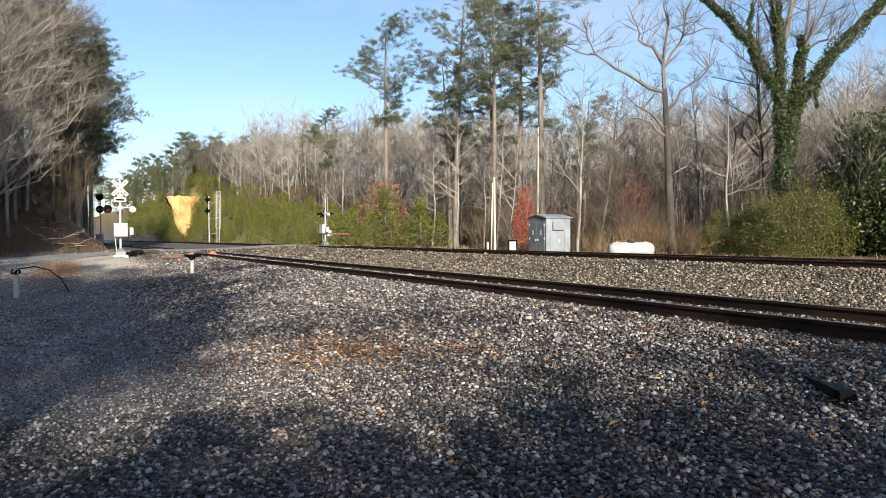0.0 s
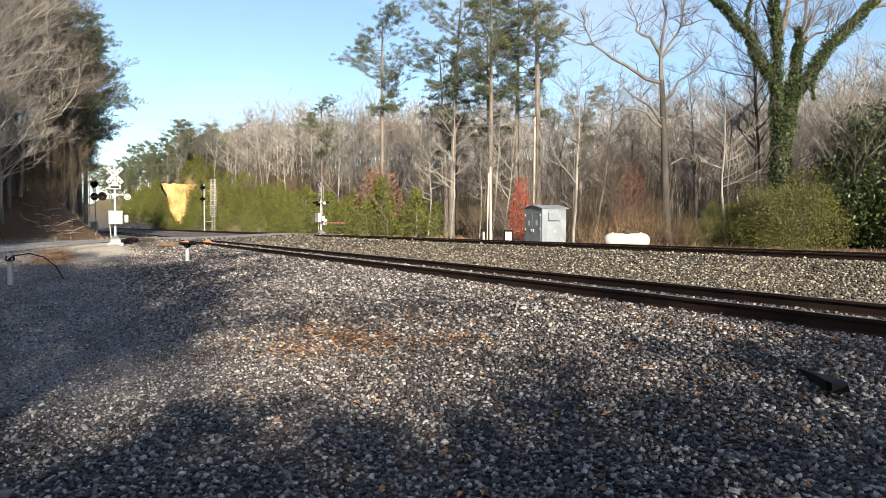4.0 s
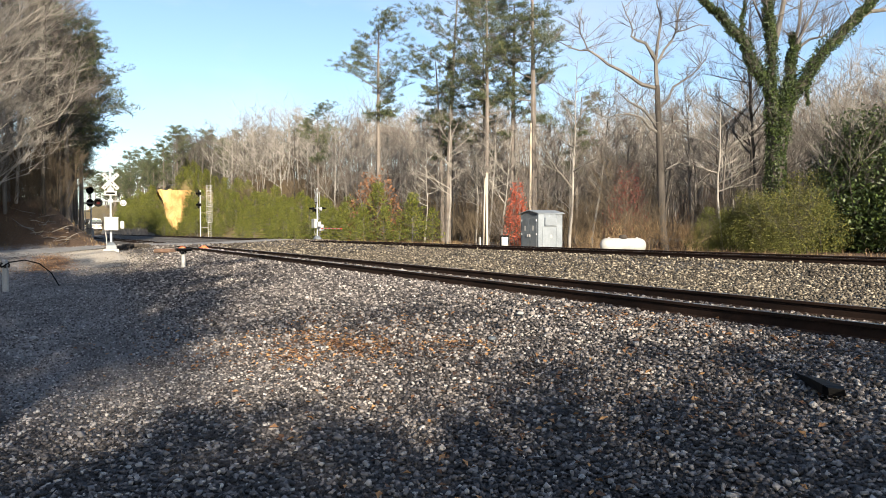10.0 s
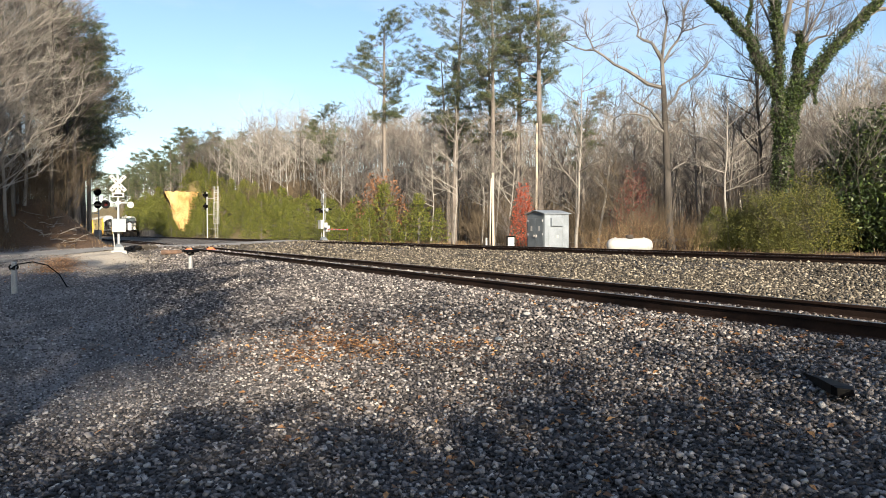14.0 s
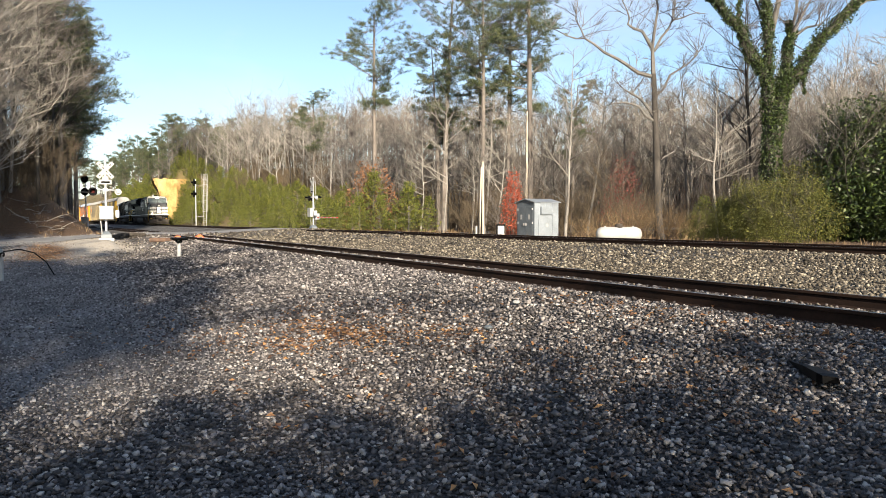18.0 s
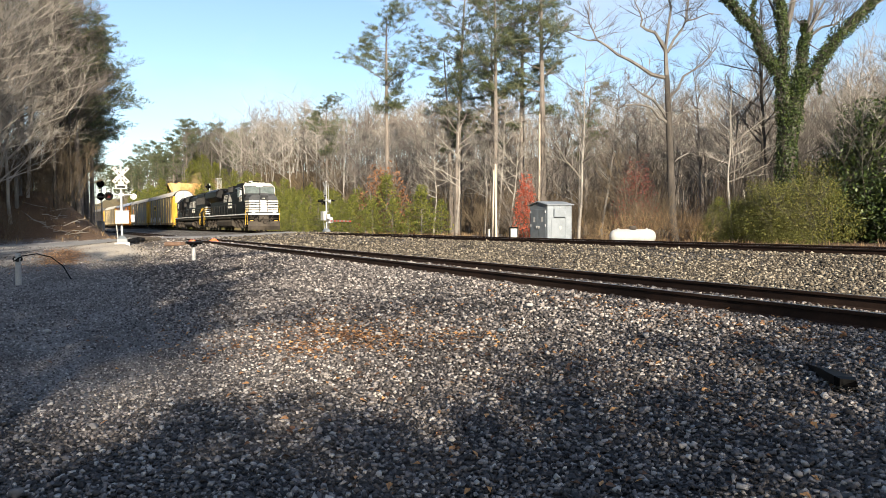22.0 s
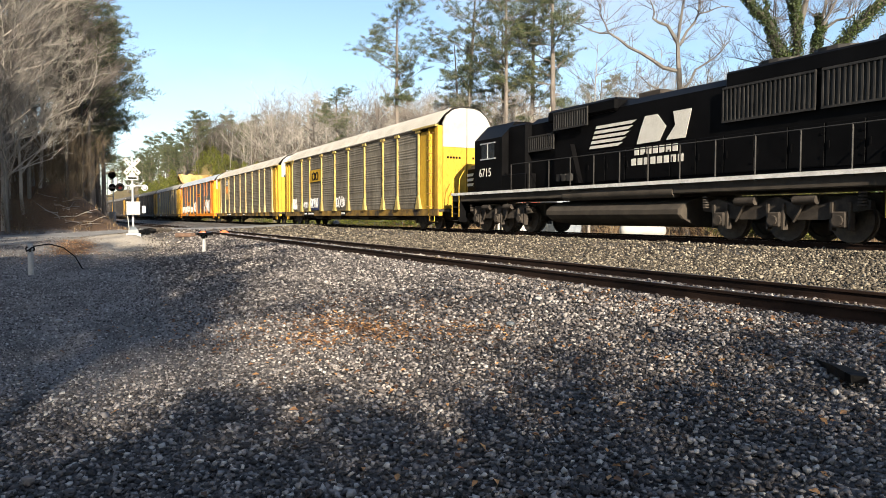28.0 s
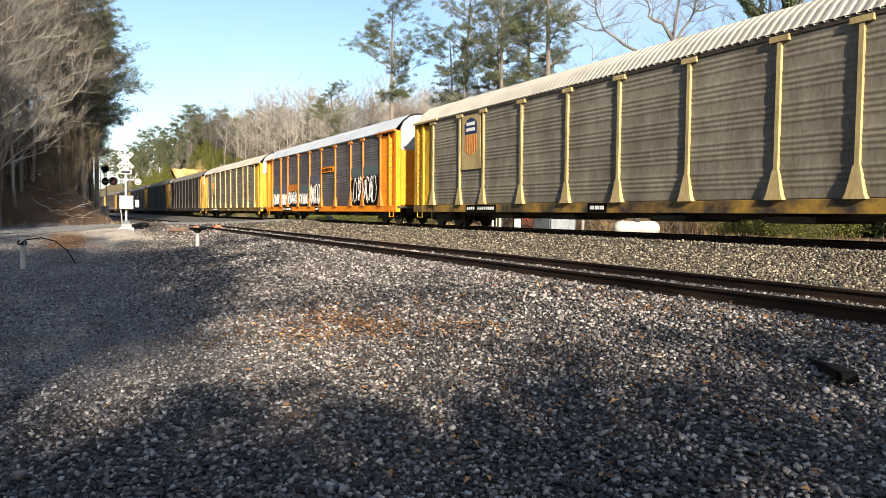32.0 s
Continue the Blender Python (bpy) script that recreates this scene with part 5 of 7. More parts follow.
BARE = [mesh_pair(bare_tree(10 + k, 17, 0.115 + 0.02 * (k % 3), 0.22 + 0.06 * (k % 3), 0.26, 3, 17), "bare", (BARK_DARK if k in (1, 4) else BARK, TWIG), (True, False)) for k in range(6)]
PALE = [mesh_pair(bare_tree(30 + k, 13, 0.11, 0.35, 0.3, 2, 14, 0.06), "pale", (TWIG_PALE, TWIG_PALE)) for k in range(2)]
# pale from trunk to twig: sunlight on the limbs is put into the bark
LIMBY = [mesh_pair(bare_tree(40 + k, 17, 0.15, 0.16, 0.4, 3, 17, 0.06), "limby", (TWIG_PALE, TWIG_PALE)) for k in range(2)]
PINES = [mesh_pair(pine_tree(50 + k, 22, 0.31, 0.42 + 0.08 * (k % 2), 0.21, 29), "pine", (BARK_PINE, NEEDLE)) for k in range(3)]
FAR_PINE = [mesh_pair(pine_tree(60 + k, 17, 0.2, 0.25, 0.22, 30, 13, 0.46, 2), "far_pine", (BARK_PINE, NEEDLE)) for k in range(2)]
BUSH_DARK = mesh_pair(shrub(95, 5.0, 4.6, 8, 9000, 0.085), "dark_bush", (BARK_DARK, IVY))
YOUNG = [mesh_pair(young_pine(70 + k, 3.4 + 0.5 * k), "young", (BARK, NEEDLE_YOUNG)) for k in range(3)]
BUSH = [mesh_pair(shrub(80 + k, 3.0, 3.2, 20), "bush", (TWIG_TAN, TWIG_TAN)) for k in range(3)]
BUSH_STRAW = mesh_pair(shrub(83, 3.2, 3.6, 26, 0, 0.1, 0.4), "straw_bush", (DRY, DRY))
BUSH_RED = mesh_pair(shrub(90, 5.0, 1.8, 18, 3000, 0.07), "red_bush", (TWIG, LEAF_RED))
BUSH_DULL = mesh_pair(shrub(96, 4.6, 2.4, 14, 1900, 0.06), "dull_red_bush", (TWIG_TAN, LEAF_DULL))
BUSH_BROWN = mesh_pair(shrub(91, 4.6, 4.0, 20, 1600, 0.13), "brown_bush", (TWIG, LEAF_BROWN))
BUSH_OLIVE = [mesh_pair(shrub(92 + k, 3.8, 4.2, 11, 8000, 0.06), "olive_bush", (BARK_DARK, SHRUB)) for k in range(2)]


def bare_at(k, x, y, rz, size, label="leafless grey-barked tree in the winter wood"):
    return tree("bare_tree", BARE[k % 6], ("trunk", "branchwork"), label, "tree", "bare trees of the wood", x, y, rz, size)


def pine_at(k, x, y, rz, size, label="tall pine with a bare trunk and high open crown"):
    return tree("pine_tree", PINES[k % 3], ("trunk", "crown"), label, "tree", "tall pines", x, y, rz, size)


def scatter(r, count, box, gap, keep=None):
    """Random spots in a box, no two closer than gap."""
    out, tries = [], 0
    while len(out) < count and tries < count * 40:
        tries += 1
        x, y = rnd(r, box[0], box[1]), rnd(r, box[2], box[3])
        if (keep is None or keep(x, y)) and all((x - a) ** 2 + (y - b) ** 2 > gap * gap for a, b in out):
            out.append((x, y))
    return out


rw = random.Random(5)
WOOD_EDGE = lambda x, y: y > 32 + 0.12 * max(0, x + 50) and x > -40 - 1.5 * y and (x < -40 or y > 42.5)
# the wood beyond the main line
for i, (x, y) in enumerate(scatter(rw, 92, (-100, -8, 31, 60), 2.3, WOOD_EDGE)):
    bare_at(rw.choice((0, 0, 2, 3, 5, 1)), x, y, rnd(rw, 0, 360), rnd(rw, 0.5, 0.82))
for i, (x, y) in enumerate(scatter(rw, 56, (-165, -90, 24, 60), 2.8, lambda x, y: y - bend(x) > 30)):
    bare_at(rw.randint(0, 5), x, y, rnd(rw, 0, 360), rnd(rw, 0.6, 0.85))
for i, (x, y) in enumerate(scatter(rw, 44, (-125, -12, 30, 56), 2.3, lambda x, y: y - bend(x) > 30 and (x < -40 or y > 41))):
    tree("bare_tree", PALE[i % 2], ("trunk", "branchwork"), "slender pale-barked leafless tree", "tree", "bare trees of the wood", x, y, rnd(rw, 0, 360), rnd(rw, 0.75, 1.15))
for i, (x, y) in enumerate(scatter(rw, 44, (-178, -105, 22, 52), 2.6, lambda x, y: 30 < y - bend(x) < 46)):
    tree("bare_tree", PALE[i % 2], ("trunk", "branchwork"), "slender pale-barked leafless tree", "tree", "bare trees of the wood", x, y, rnd(rw, 0, 360), rnd(rw, 0.85, 1.15))
# the bank on the near side
for i, (x, y) in enumerate(scatter(rw, 44, (-118, -60, -28, 1.5), 2.1, lambda x, y: y - bend(x) < 1.6 and (x < -67 or y < -4))):
    bare_at(rw.randint(0, 5), x, y, rnd(rw, 0, 360), rnd(rw, 1.1, 1.4))
for k in range(30):
    x = -70 - 2.9 * k + rnd(rw, -0.8, 0.8)
    bare_at((1, 4, 2)[k % 3], x, bend(x) + (0.9 + 1.4 * (k % 2) if k > 5 else -0.6 + 1.0 * (k % 2)) + rnd(rw, -0.3, 0.3), 64 * k, rnd(rw, 1.15, 1.32) + (0.15 if k > 12 else 0.0), "tall leafless tree on the wooded bank")
for k, (x, y, s) in enumerate(((-63.5, -5.6, 1.05), (-65.5, -7.6, 1.15), (-66.5, -4.4, 1.0), (-63.0, -8.6, 1.1), (-69, -5.6, 1.1), (-71, -3.4, 1.05))):
    tree("bare_tree", LIMBY[k % 2], ("trunk", "branchwork"), "wide leafless tree with grey limbs on the bank", "tree", "bare trees of the wood", x, y, 57 * k, s)
# tall pines
for k, (x, y, s) in enumerate(((-49, 35.5, 1.14), (-66.5, 28.8, 1.05), (-57.5, 31.8, 1.05), (-53, 36, 1.0), (-52.0, 32.5, 0.98), (-62.5, 34, 0.85), (-58.5, 36.5, 0.9), (-91.3, 30.6, 0.76), (-51.0, 41.7, 0.62))):
    pine_at(k, x, y, 60 * k, s)
for k, (x, y, s) in enumerate(((-88, 0.0, 1.0), (-92, -0.6, 1.05), (-97, 0.4, 1.02), (-83, -0.6, 0.98), (-104, 0.8, 1.05), (-79, 0.6, 0.95), (-110, 0.6, 1.05))):
    pine_at(k, x, y, 75 * k, s, "dark pine on the wooded bank")
for k, (x, y, s) in enumerate(((-83.5, 0.9, 1.25), (-87.3, 2.0, 1.3), (-92, 1.6, 1.3), (-97, 1.4, 1.3), (-103, 1.4, 1.3))):
    tree("pine_tree", FAR_PINE[k % 2], ("trunk", "crown"), "dark wide-boughed pine on the wooded bank", "tree", "tall pines", x, y, 75 * k, s)
for k, (x, y, s) in enumerate(((-78, -4.0, 0.95), (-82, -7.0, 1.05))):
    pine_at(k, x, y, 33 * k, s, "tall dark pine on the wooded bank")
for k in range(16):
    tree("bare_tree", LIMBY[k % 2] if k % 3 == 1 else BARE[k % 6], ("trunk", "branchwork"), "wide leafless tree with grey limbs on the bank", "tree", "bare trees of the wood",
         -62 - 1.1 * k + rnd(rw, -0.6, 0.6), -5.2 - 2.2 * (k % 3) + 0.12 * k + rnd(rw, -0.6, 0.6), 70 * k, rnd(rw, 1.3, 1.6))
for i, (x, y) in enumerate(scatter(rw, 12, (-220, -150, 22, 75), 6, lambda x, y: y - bend(x) > 33)):
    pine_at(i, x, y, rnd(rw, 0, 360), rnd(rw, 0.5, 0.68), "pine on the wooded hill")
for i, (x, y) in enumerate(scatter(rw, 110, (-330, -150, -10, 60), 3.8, lambda x, y: y - bend(x) > 24 and x < -150)):
    tree("pine_tree", FAR_PINE[i % 2], ("trunk", "crown"), "dense pine on the wooded hill", "tree", "tall pines", x, y, rnd(rw, 0, 360), rnd(rw, 0.6, 0.9))
# young pines along the far side
for i, (x, y) in enumerate(scatter(rw, 120, (-170, -54, 15, 31), 1.3, lambda x, y: 22.0 < y - bend(x) < 31 and not (-59 < x < -46 and y < 24) and not (x < -137 and 17.5 < y < 23))):
    tree("young_pine", YOUNG[i % 3], ("trunk", "foliage"), "bushy yellow-green young pine", "tree", "young pines beside the line", x, y, rnd(rw, 0, 360), rnd(rw, 0.5, 1.0) * (1.0 + 0.45 * step(23.5, 27, y - bend(x))))
# undergrowth
for i, (x, y) in enumerate(scatter(rw, 34, (-112, -66, -20, 1.5), 2.0, lambda x, y: y - bend(x) < 1.0)):
    tree("shrub", BUSH[i % 3], ("stem", "brushwood"), "tall thicket of leafless brown brush", "shrub", "undergrowth of the wood", x, y, rnd(rw, 0, 360), rnd(rw, 1.5, 2.6))
for k in range(26):
    x = -154 - 4.2 * k + rnd(rw, -1, 1)
    tree("pine_tree", FAR_PINE[k % 2], ("trunk", "crown"), "pine on the cutting's edge", "tree", "tall pines", x, 20.6 + bend(x) + rnd(rw, -0.4, 2.5), 80 * k, rnd(rw, 0.4, 0.62))
for k, (x, y, s) in enumerate(((-136.8, 17.4, 0.75), (-136.5, 18.2, 0.55), (-137.0, 19.2, 0.7), (-138.0, 20.2, 0.9), (-140.5, 21.0, 1.2), (-142.5, 21.6, 1.5), (-141, 16.9, 1.2), (-144, 16.9, 1.5), (-139.5, 16.9, 0.9), (-142, 16.8, 1.0), (-144.5, 16.7, 1.1), (-147, 16.6, 1.2), (-150, 16.6, 1.2), (-153, 16.4, 1.3), (-149, 16.9, 1.2), (-152, 17.0, 1.3), (-156, 16.6, 1.4), (-160, 16.5, 1.4), (-164, 16.3, 1.4), (-168, 16.2, 1.5), (-138, 21.2, 0.9), (-140.5, 22.4, 1.1), (-143, 23.0, 1.2), (-145.5, 23.6, 1.3), (-148, 24.4, 1.3), (-135, 20.6, 0.9), (-132, 21.0, 1.0), (-129, 21.5, 1.1), (-136.5, 19.6, 0.7), (-137.5, 22.2, 1.2), (-134, 22.4, 1.2), (-131, 23.0, 1.2), (-141.5, 24, 1.4))):
    tree("young_pine", YOUNG[k % 3], ("trunk", "foliage"), "bushy yellow-green young pine", "tree", "young pines beside the line", x, y, 50 * k, s)
for k in range(34):
    x = -154 - 1.7 * k + 0.4 * math.sin(k * 2.3)
    tree("young_pine", YOUNG[k % 3], ("trunk", "foliage"), "bushy yellow-green young pine", "tree", "young pines beside the line", x, bend(x) + 19.6 + 0.22 * (k % 3), 50 * k, 1.25 + 0.25 * math.sin(k * 3.7))
for k in range(16):
    bare_at(k, -149.5 - 0.7 * k + rnd(rw, -0.6, 0.6), 20.5 + 0.55 * ((k * 7) % 16) + rnd(rw, -0.5, 0.5), 70 * k, rnd(rw, 0.5, 0.68))
for k in range(14):
    tree("young_pine", YOUNG[k % 3], ("trunk", "foliage"), "bushy yellow-green young pine", "tree", "young pines beside the line", -148.5 - 0.5 * k, 20.2 + 0.6 * ((k * 5) % 14), 50 * k, 0.8 + 0.05 * (k % 5))
for i, (x, y) in enumerate(scatter(rw, 44, (-150, -72, 20, 45), 2.4, lambda x, y: y - bend(x) > 29.5)):
    tree("shrub", BUSH[i % 3], ("stem", "brushwood"), "tangle of leafless brown brush", "shrub", "undergrowth of the wood", x, y, rnd(rw, 0, 360), rnd(rw, 1.0, 1.7))
for i, (x, y) in enumerate(scatter(rw, 90, (-95, -10, 28.5, 46), 1.7, lambda x, y: y > 30 + 0.22 * max(0, x + 50) and not (-34.5 < x < -19 and y < 42.5))):
    tree("shrub", BUSH[i % 3], ("stem", "brushwood"), "tangle of leafless brown brush", "shrub", "undergrowth of the wood", x, y, rnd(rw, 0, 360), rnd(rw, 0.7, 1.35))
for i, (x, y) in enumerate(scatter(rw, 46, (-100, -58, -22, 4), 1.6, lambda x, y: y - bend(x) < 3.6 and (x < -64 or y < -4))):
    tree("shrub", BUSH[i % 3], ("stem", "brushwood"), "tangle of leafless brown brush", "shrub", "undergrowth of the wood", x, y, rnd(rw, 0, 360), rnd(rw, 0.6, 1.1))
tree("red_shrub", BUSH_RED, ("stem", "foliage"), "narrow shrub with bright red leaves", "shrub", "", -40.6, 28.0)
tree("red_shrub", BUSH_DULL, ("stem", "foliage"), "sparse dull red-leaved shrub at the wood's edge", "shrub", "", -36.8, 34.6, 70, 1.3)
tree("brown_shrub", BUSH_BROWN, ("stem", "foliage"), "oak sapling keeping its russet leaves", "shrub", "", -66.2, 28.3, 0, 1.65)
for k, (x, y, s) in enumerate(((-34.3, 31.4, 0.65), (-33.2, 33.2, 0.7), (-35.4, 30.4, 0.5), (-31.6, 34.4, 0.6))):
    tree("shrub", BUSH_STRAW, ("stem", "brushwood"), "arching thicket of straw-brown brush", "shrub", "undergrowth of the wood", x, y, 60 * k, s)
for k, (x, y, s) in enumerate(((-28.6, 37.6, 0.9), (-27.2, 37.2, 1.0), (-25.8, 38.3, 1.0), (-29.6, 38.6, 1.05), (-30.6, 37.6, 0.75), (-31.6, 36.6, 0.55), (-27.6, 40.4, 1.3), (-26.6, 36.6, 0.6), (-32.6, 37.0, 0.5))):
    tree("olive_shrub", BUSH_OLIVE[k % 2], ("stem", "foliage"), "dense olive-green evergreen shrub", "shrub", "evergreen shrubs by the wood", x, y, 70 * k, s)
for k, (x, y, s) in enumerate(((-25.0, 43.5, 1.0), (-22.5, 43.0, 1.15), (-26.4, 43.5, 1.35), (-25.3, 43.4, 1.60), (-24.3, 43.3, 1.70), (-23.9, 44.0, 1.70), (-27.4, 45.9, 1.70), (-27.5, 43.7, 1.00))):
    tree("dark_shrub", BUSH_DARK, ("stem", "foliage"), "tall dark evergreen shrub in the wood's shade", "shrub", "evergreen shrubs by the wood", x, y, 80 * k, s)
for k, (x, y, s) in enumerate(((-32.6, 37.9, 0.85), (-31.9, 38.4, 0.7), (-33.4, 38.4, 0.6))):
    tree("young_pine", YOUNG[k], ("trunk", "foliage"), "bushy green young pine", "tree", "young pines beside the line", x, y, 40 * k, s)


# the far wood, one mass
def far_wood():
    r = random.Random(8)
    g = Geo()
    spots = scatter(r, 430, (-210, 30, 52, 130), 2.2, lambda x, y: x > -60 - 1.5 * y) + scatter(r, 180, (-150, -30, 44, 75), 2.2, lambda x, y: x > -60 - 1.5 * y) + scatter(r, 260, (-290, -130, 20, 75), 2.3, lambda x, y: y - bend(x) > 31) + scatter(r, 170, (-150, -62, -70, -9), 2.5) + scatter(r, 300, (-85, -5, 54, 100), 1.6)
    for x, y in spots:
        z, h = ground_z(x, y), rnd(r, 9, 16)
        p = Vector((x, y, z - 0.3))
        top = p + Vector((rnd(r, -1.2, 1.2), rnd(r, -1.2, 1.2), h * rnd(r, 0.5, 0.75)))
        rad = rnd(r, 0.08, 0.16)
        g.tube([p, p.lerp(top, 0.5) + Vector((rnd(r, -0.4, 0.4), rnd(r, -0.4, 0.4), 0)), top], rad, 4, rad * 0.5, caps=False)
        for k in range(8):
            a = p.lerp(top, rnd(r, 0.45, 1.0)) if k > 2 else top
            d = Vector((rnd(r, -1, 1), rnd(r, -1, 1), rnd(r, 0.5, 1.8))).normalized()
            ln = h * rnd(r, 0.22, 0.42)
            e = a + d * ln
            twig(g, a, d, ln, rad * 0.4)
            for j in range(6):
                q = a.lerp(e, rnd(r, 0.3, 1.0))
                d2 = (d + Vector((rnd(r, -1, 1), rnd(r, -1, 1), rnd(r, -0.4, 0.9))) * 0.9).normalized()
                l2 = ln * rnd(r, 0.3, 0.6)
                twig(g, q, d2, l2, 0.02)
                for i in range(2):
                    twig(g, q + d2 * l2 * rnd(r, 0.3, 0.9), (d2 + Vector((rnd(r, -1, 1), rnd(r, -1, 1), rnd(r, -0.3, 1)))).normalized(), l2 * 0.7, 0.013)
    single("far_wood", g, FAR_TWIG, "distant leafless winter wood on rising ground", "wood", kind="stuff")


far_wood()
# trees on the near side of the line, up-sun and out of view, placed to shade the lot
for k in range(24):
    x, y = -4 + 58 * k / 24 + rnd(rw, -1.0, 1.0), (-8.5 if k < 11 else -10.1) + rnd(rw, -1.1, 0.7)
    if k % 4 == 1:
        bare_at(k, x, y, 50 * k, rnd(rw, 0.95, 1.1), "unseen leafless tree shading the gravel lot")
    else:
        pine_at(k, x, y, 40 * k, rnd(rw, 0.72, 0.84) * {12: 1.3, 13: 1.3, 14: 0.82, 15: 0.82, 16: 1.3}.get(k, 0.68 if k < 6 else 1.0), "unseen pine shading the gravel lot")
for k in range(14):
    pine_at(k, -4 + 58 * k / 14 + rnd(rw, -1.5, 1.5), -15 + rnd(rw, -1.5, 1.5), 70 * k, rnd(rw, 0.75, 0.9), "unseen pine shading the gravel lot")
# smaller unseen trees, added and sized to shape the lot's shade
for k, (x, y, s) in enumerate(((16, -2.6, 0.38), (15.5, -0.9, 0.37), (16.5, 0.8, 0.39), (16, 2.4, 0.38), (18.5, -1.8, 0.42), (18.5, 0.0, 0.41), (18.8, 1.7, 0.42), (17, -3.8, 0.4))):
    pine_at(k + 1, x, y, 50 * k, s, "small unseen pine added to shade the gravel lot")
for k, (x, y, s) in enumerate(((26, -1.6, 0.85), (27, 0.2, 0.85), (25, 1.2, 0.75), (30, -0.8, 0.95))):
    bare_at(k + 1, x, y, 50 * k, s, "unseen leafless tree shading the gravel lot")
for k, (x, y, s) in enumerate(((14.5, -3.4, 0.45), (16, -4.4, 0.47), (17.2, -3.0, 0.42), (18, -5.2, 0.5), (19, -3.6, 0.5), (13.6, -4.6, 0.44), (20.5, -5.0, 0.53), (15.3, -5.6, 0.47), (17.2, -6.4, 0.51), (13.8, -6.0, 0.46), (19.4, -6.6, 0.54), (16.0, -7.2, 0.5))):
    tree("pine_tree", FAR_PINE[k % 2], ("trunk", "crown"), "small unseen bushy pine added to shade the gravel lot", "tree", "tall pines", x, y, 64 * k, 0.86 * s)
for k, y in enumerate((-4.2, -3.2, -2.2, -1.1, 0.2)):
    tree("pine_tree", FAR_PINE[k % 2], ("trunk", "crown"), "small unseen bushy pine added to shade the gravel lot", "tree", "tall pines", 8.0 + 1.4 * (k % 2), y, 47 * k, 0.28 + 0.03 * (k % 3))
for k, (x, y, s) in enumerate(((17.0, -6.0, 0.85), (14.6, -7.2, 0.75))):
    pine_at(k, x, y, 70 * k, s, "unseen pine shading the gravel lot")
for k, y in enumerate((-3.7, -2.7, -1.7)):
    tree("pine_tree", FAR_PINE[k % 2], ("trunk", "crown"), "small unseen bushy pine added to shade the gravel lot", "tree", "tall pines", 9.0, y, 85 * k + 20, 0.33)
# unseen trees by the road, added to shade it and the bank
for k in (0, 3):
    pine_at(k, -29 + 4.6 * k + rnd(rw, -0.6, 0.6), -10.5 - 2 * (k % 2) + rnd(rw, -0.6, 0.4), 46 * k, rnd(rw, 0.78, 0.86), "unseen pine added to shade the road and bank")
for k in range(14):
    pine_at(k, -52 + 1.7 * k + rnd(rw, -0.8, 0.8), -9.5 - 3 * (k % 2) + rnd(rw, -1, 0.5), 40 * k, rnd(rw, 0.75, 0.9), "unseen pine added to shade the road and bank")
for k in range(12):
    bare_at(k, -57 + 2.4 * k + rnd(rw, -1, 1), -11.5 - 4 * (k % 3) + rnd(rw, -1, 1), 65 * k, rnd(rw, 1.0, 1.2), "unseen leafless tree shading the road")


# ---- the great ivy-clad tree and the pale spreading tree ----
def leafy_limb(g, ivy, r, pts, r0, r1, leaves, thick):
    """A heavy limb wrapped in ivy."""
    pts = [Vector(p) for p in pts]
    fine = []
    for a, b in zip(pts, pts[1:]):
        for k in range(4):
            fine.append(a.lerp(b, k / 4) + Vector((rnd(r, -1, 1), rnd(r, -1, 1), rnd(r, -1, 1))) * 0.08)
    fine.append(pts[-1])
    g.tube(fine, r0, 9, r1, caps=False)
    n = len(fine) - 1
    for _ in range(int(1.5 * leaves)):
        t = r.random()
        i = min(n - 1, int(t * n))
        c = fine[i].lerp(fine[i + 1], t * n - i)
        rad = r0 + (r1 - r0) * t
        d = Vector((rnd(r, -1, 1), rnd(r, -1, 1), rnd(r, -0.8, 0.8))).normalized()
        lump = 0.25 + 1.9 * abs(noise.noise(c * 0.55 + d * 0.9))
        c = c + d * (rad + thick * lump * (1.1 - 0.8 * t) * r.random() ** 0.6)
        s = rnd(r, 0.045, 0.085)
        u, v = Vector((rnd(r, -1, 1), rnd(r, -1, 1), rnd(r, -1, 1))).normalized() * s, Vector((rnd(r, -1, 1), rnd(r, -1, 1), rnd(r, -1, 1))).normalized() * s * 0.8
        ivy.add([c - u, c - v, c + u, c + v], [(0, 1, 2, 3)])


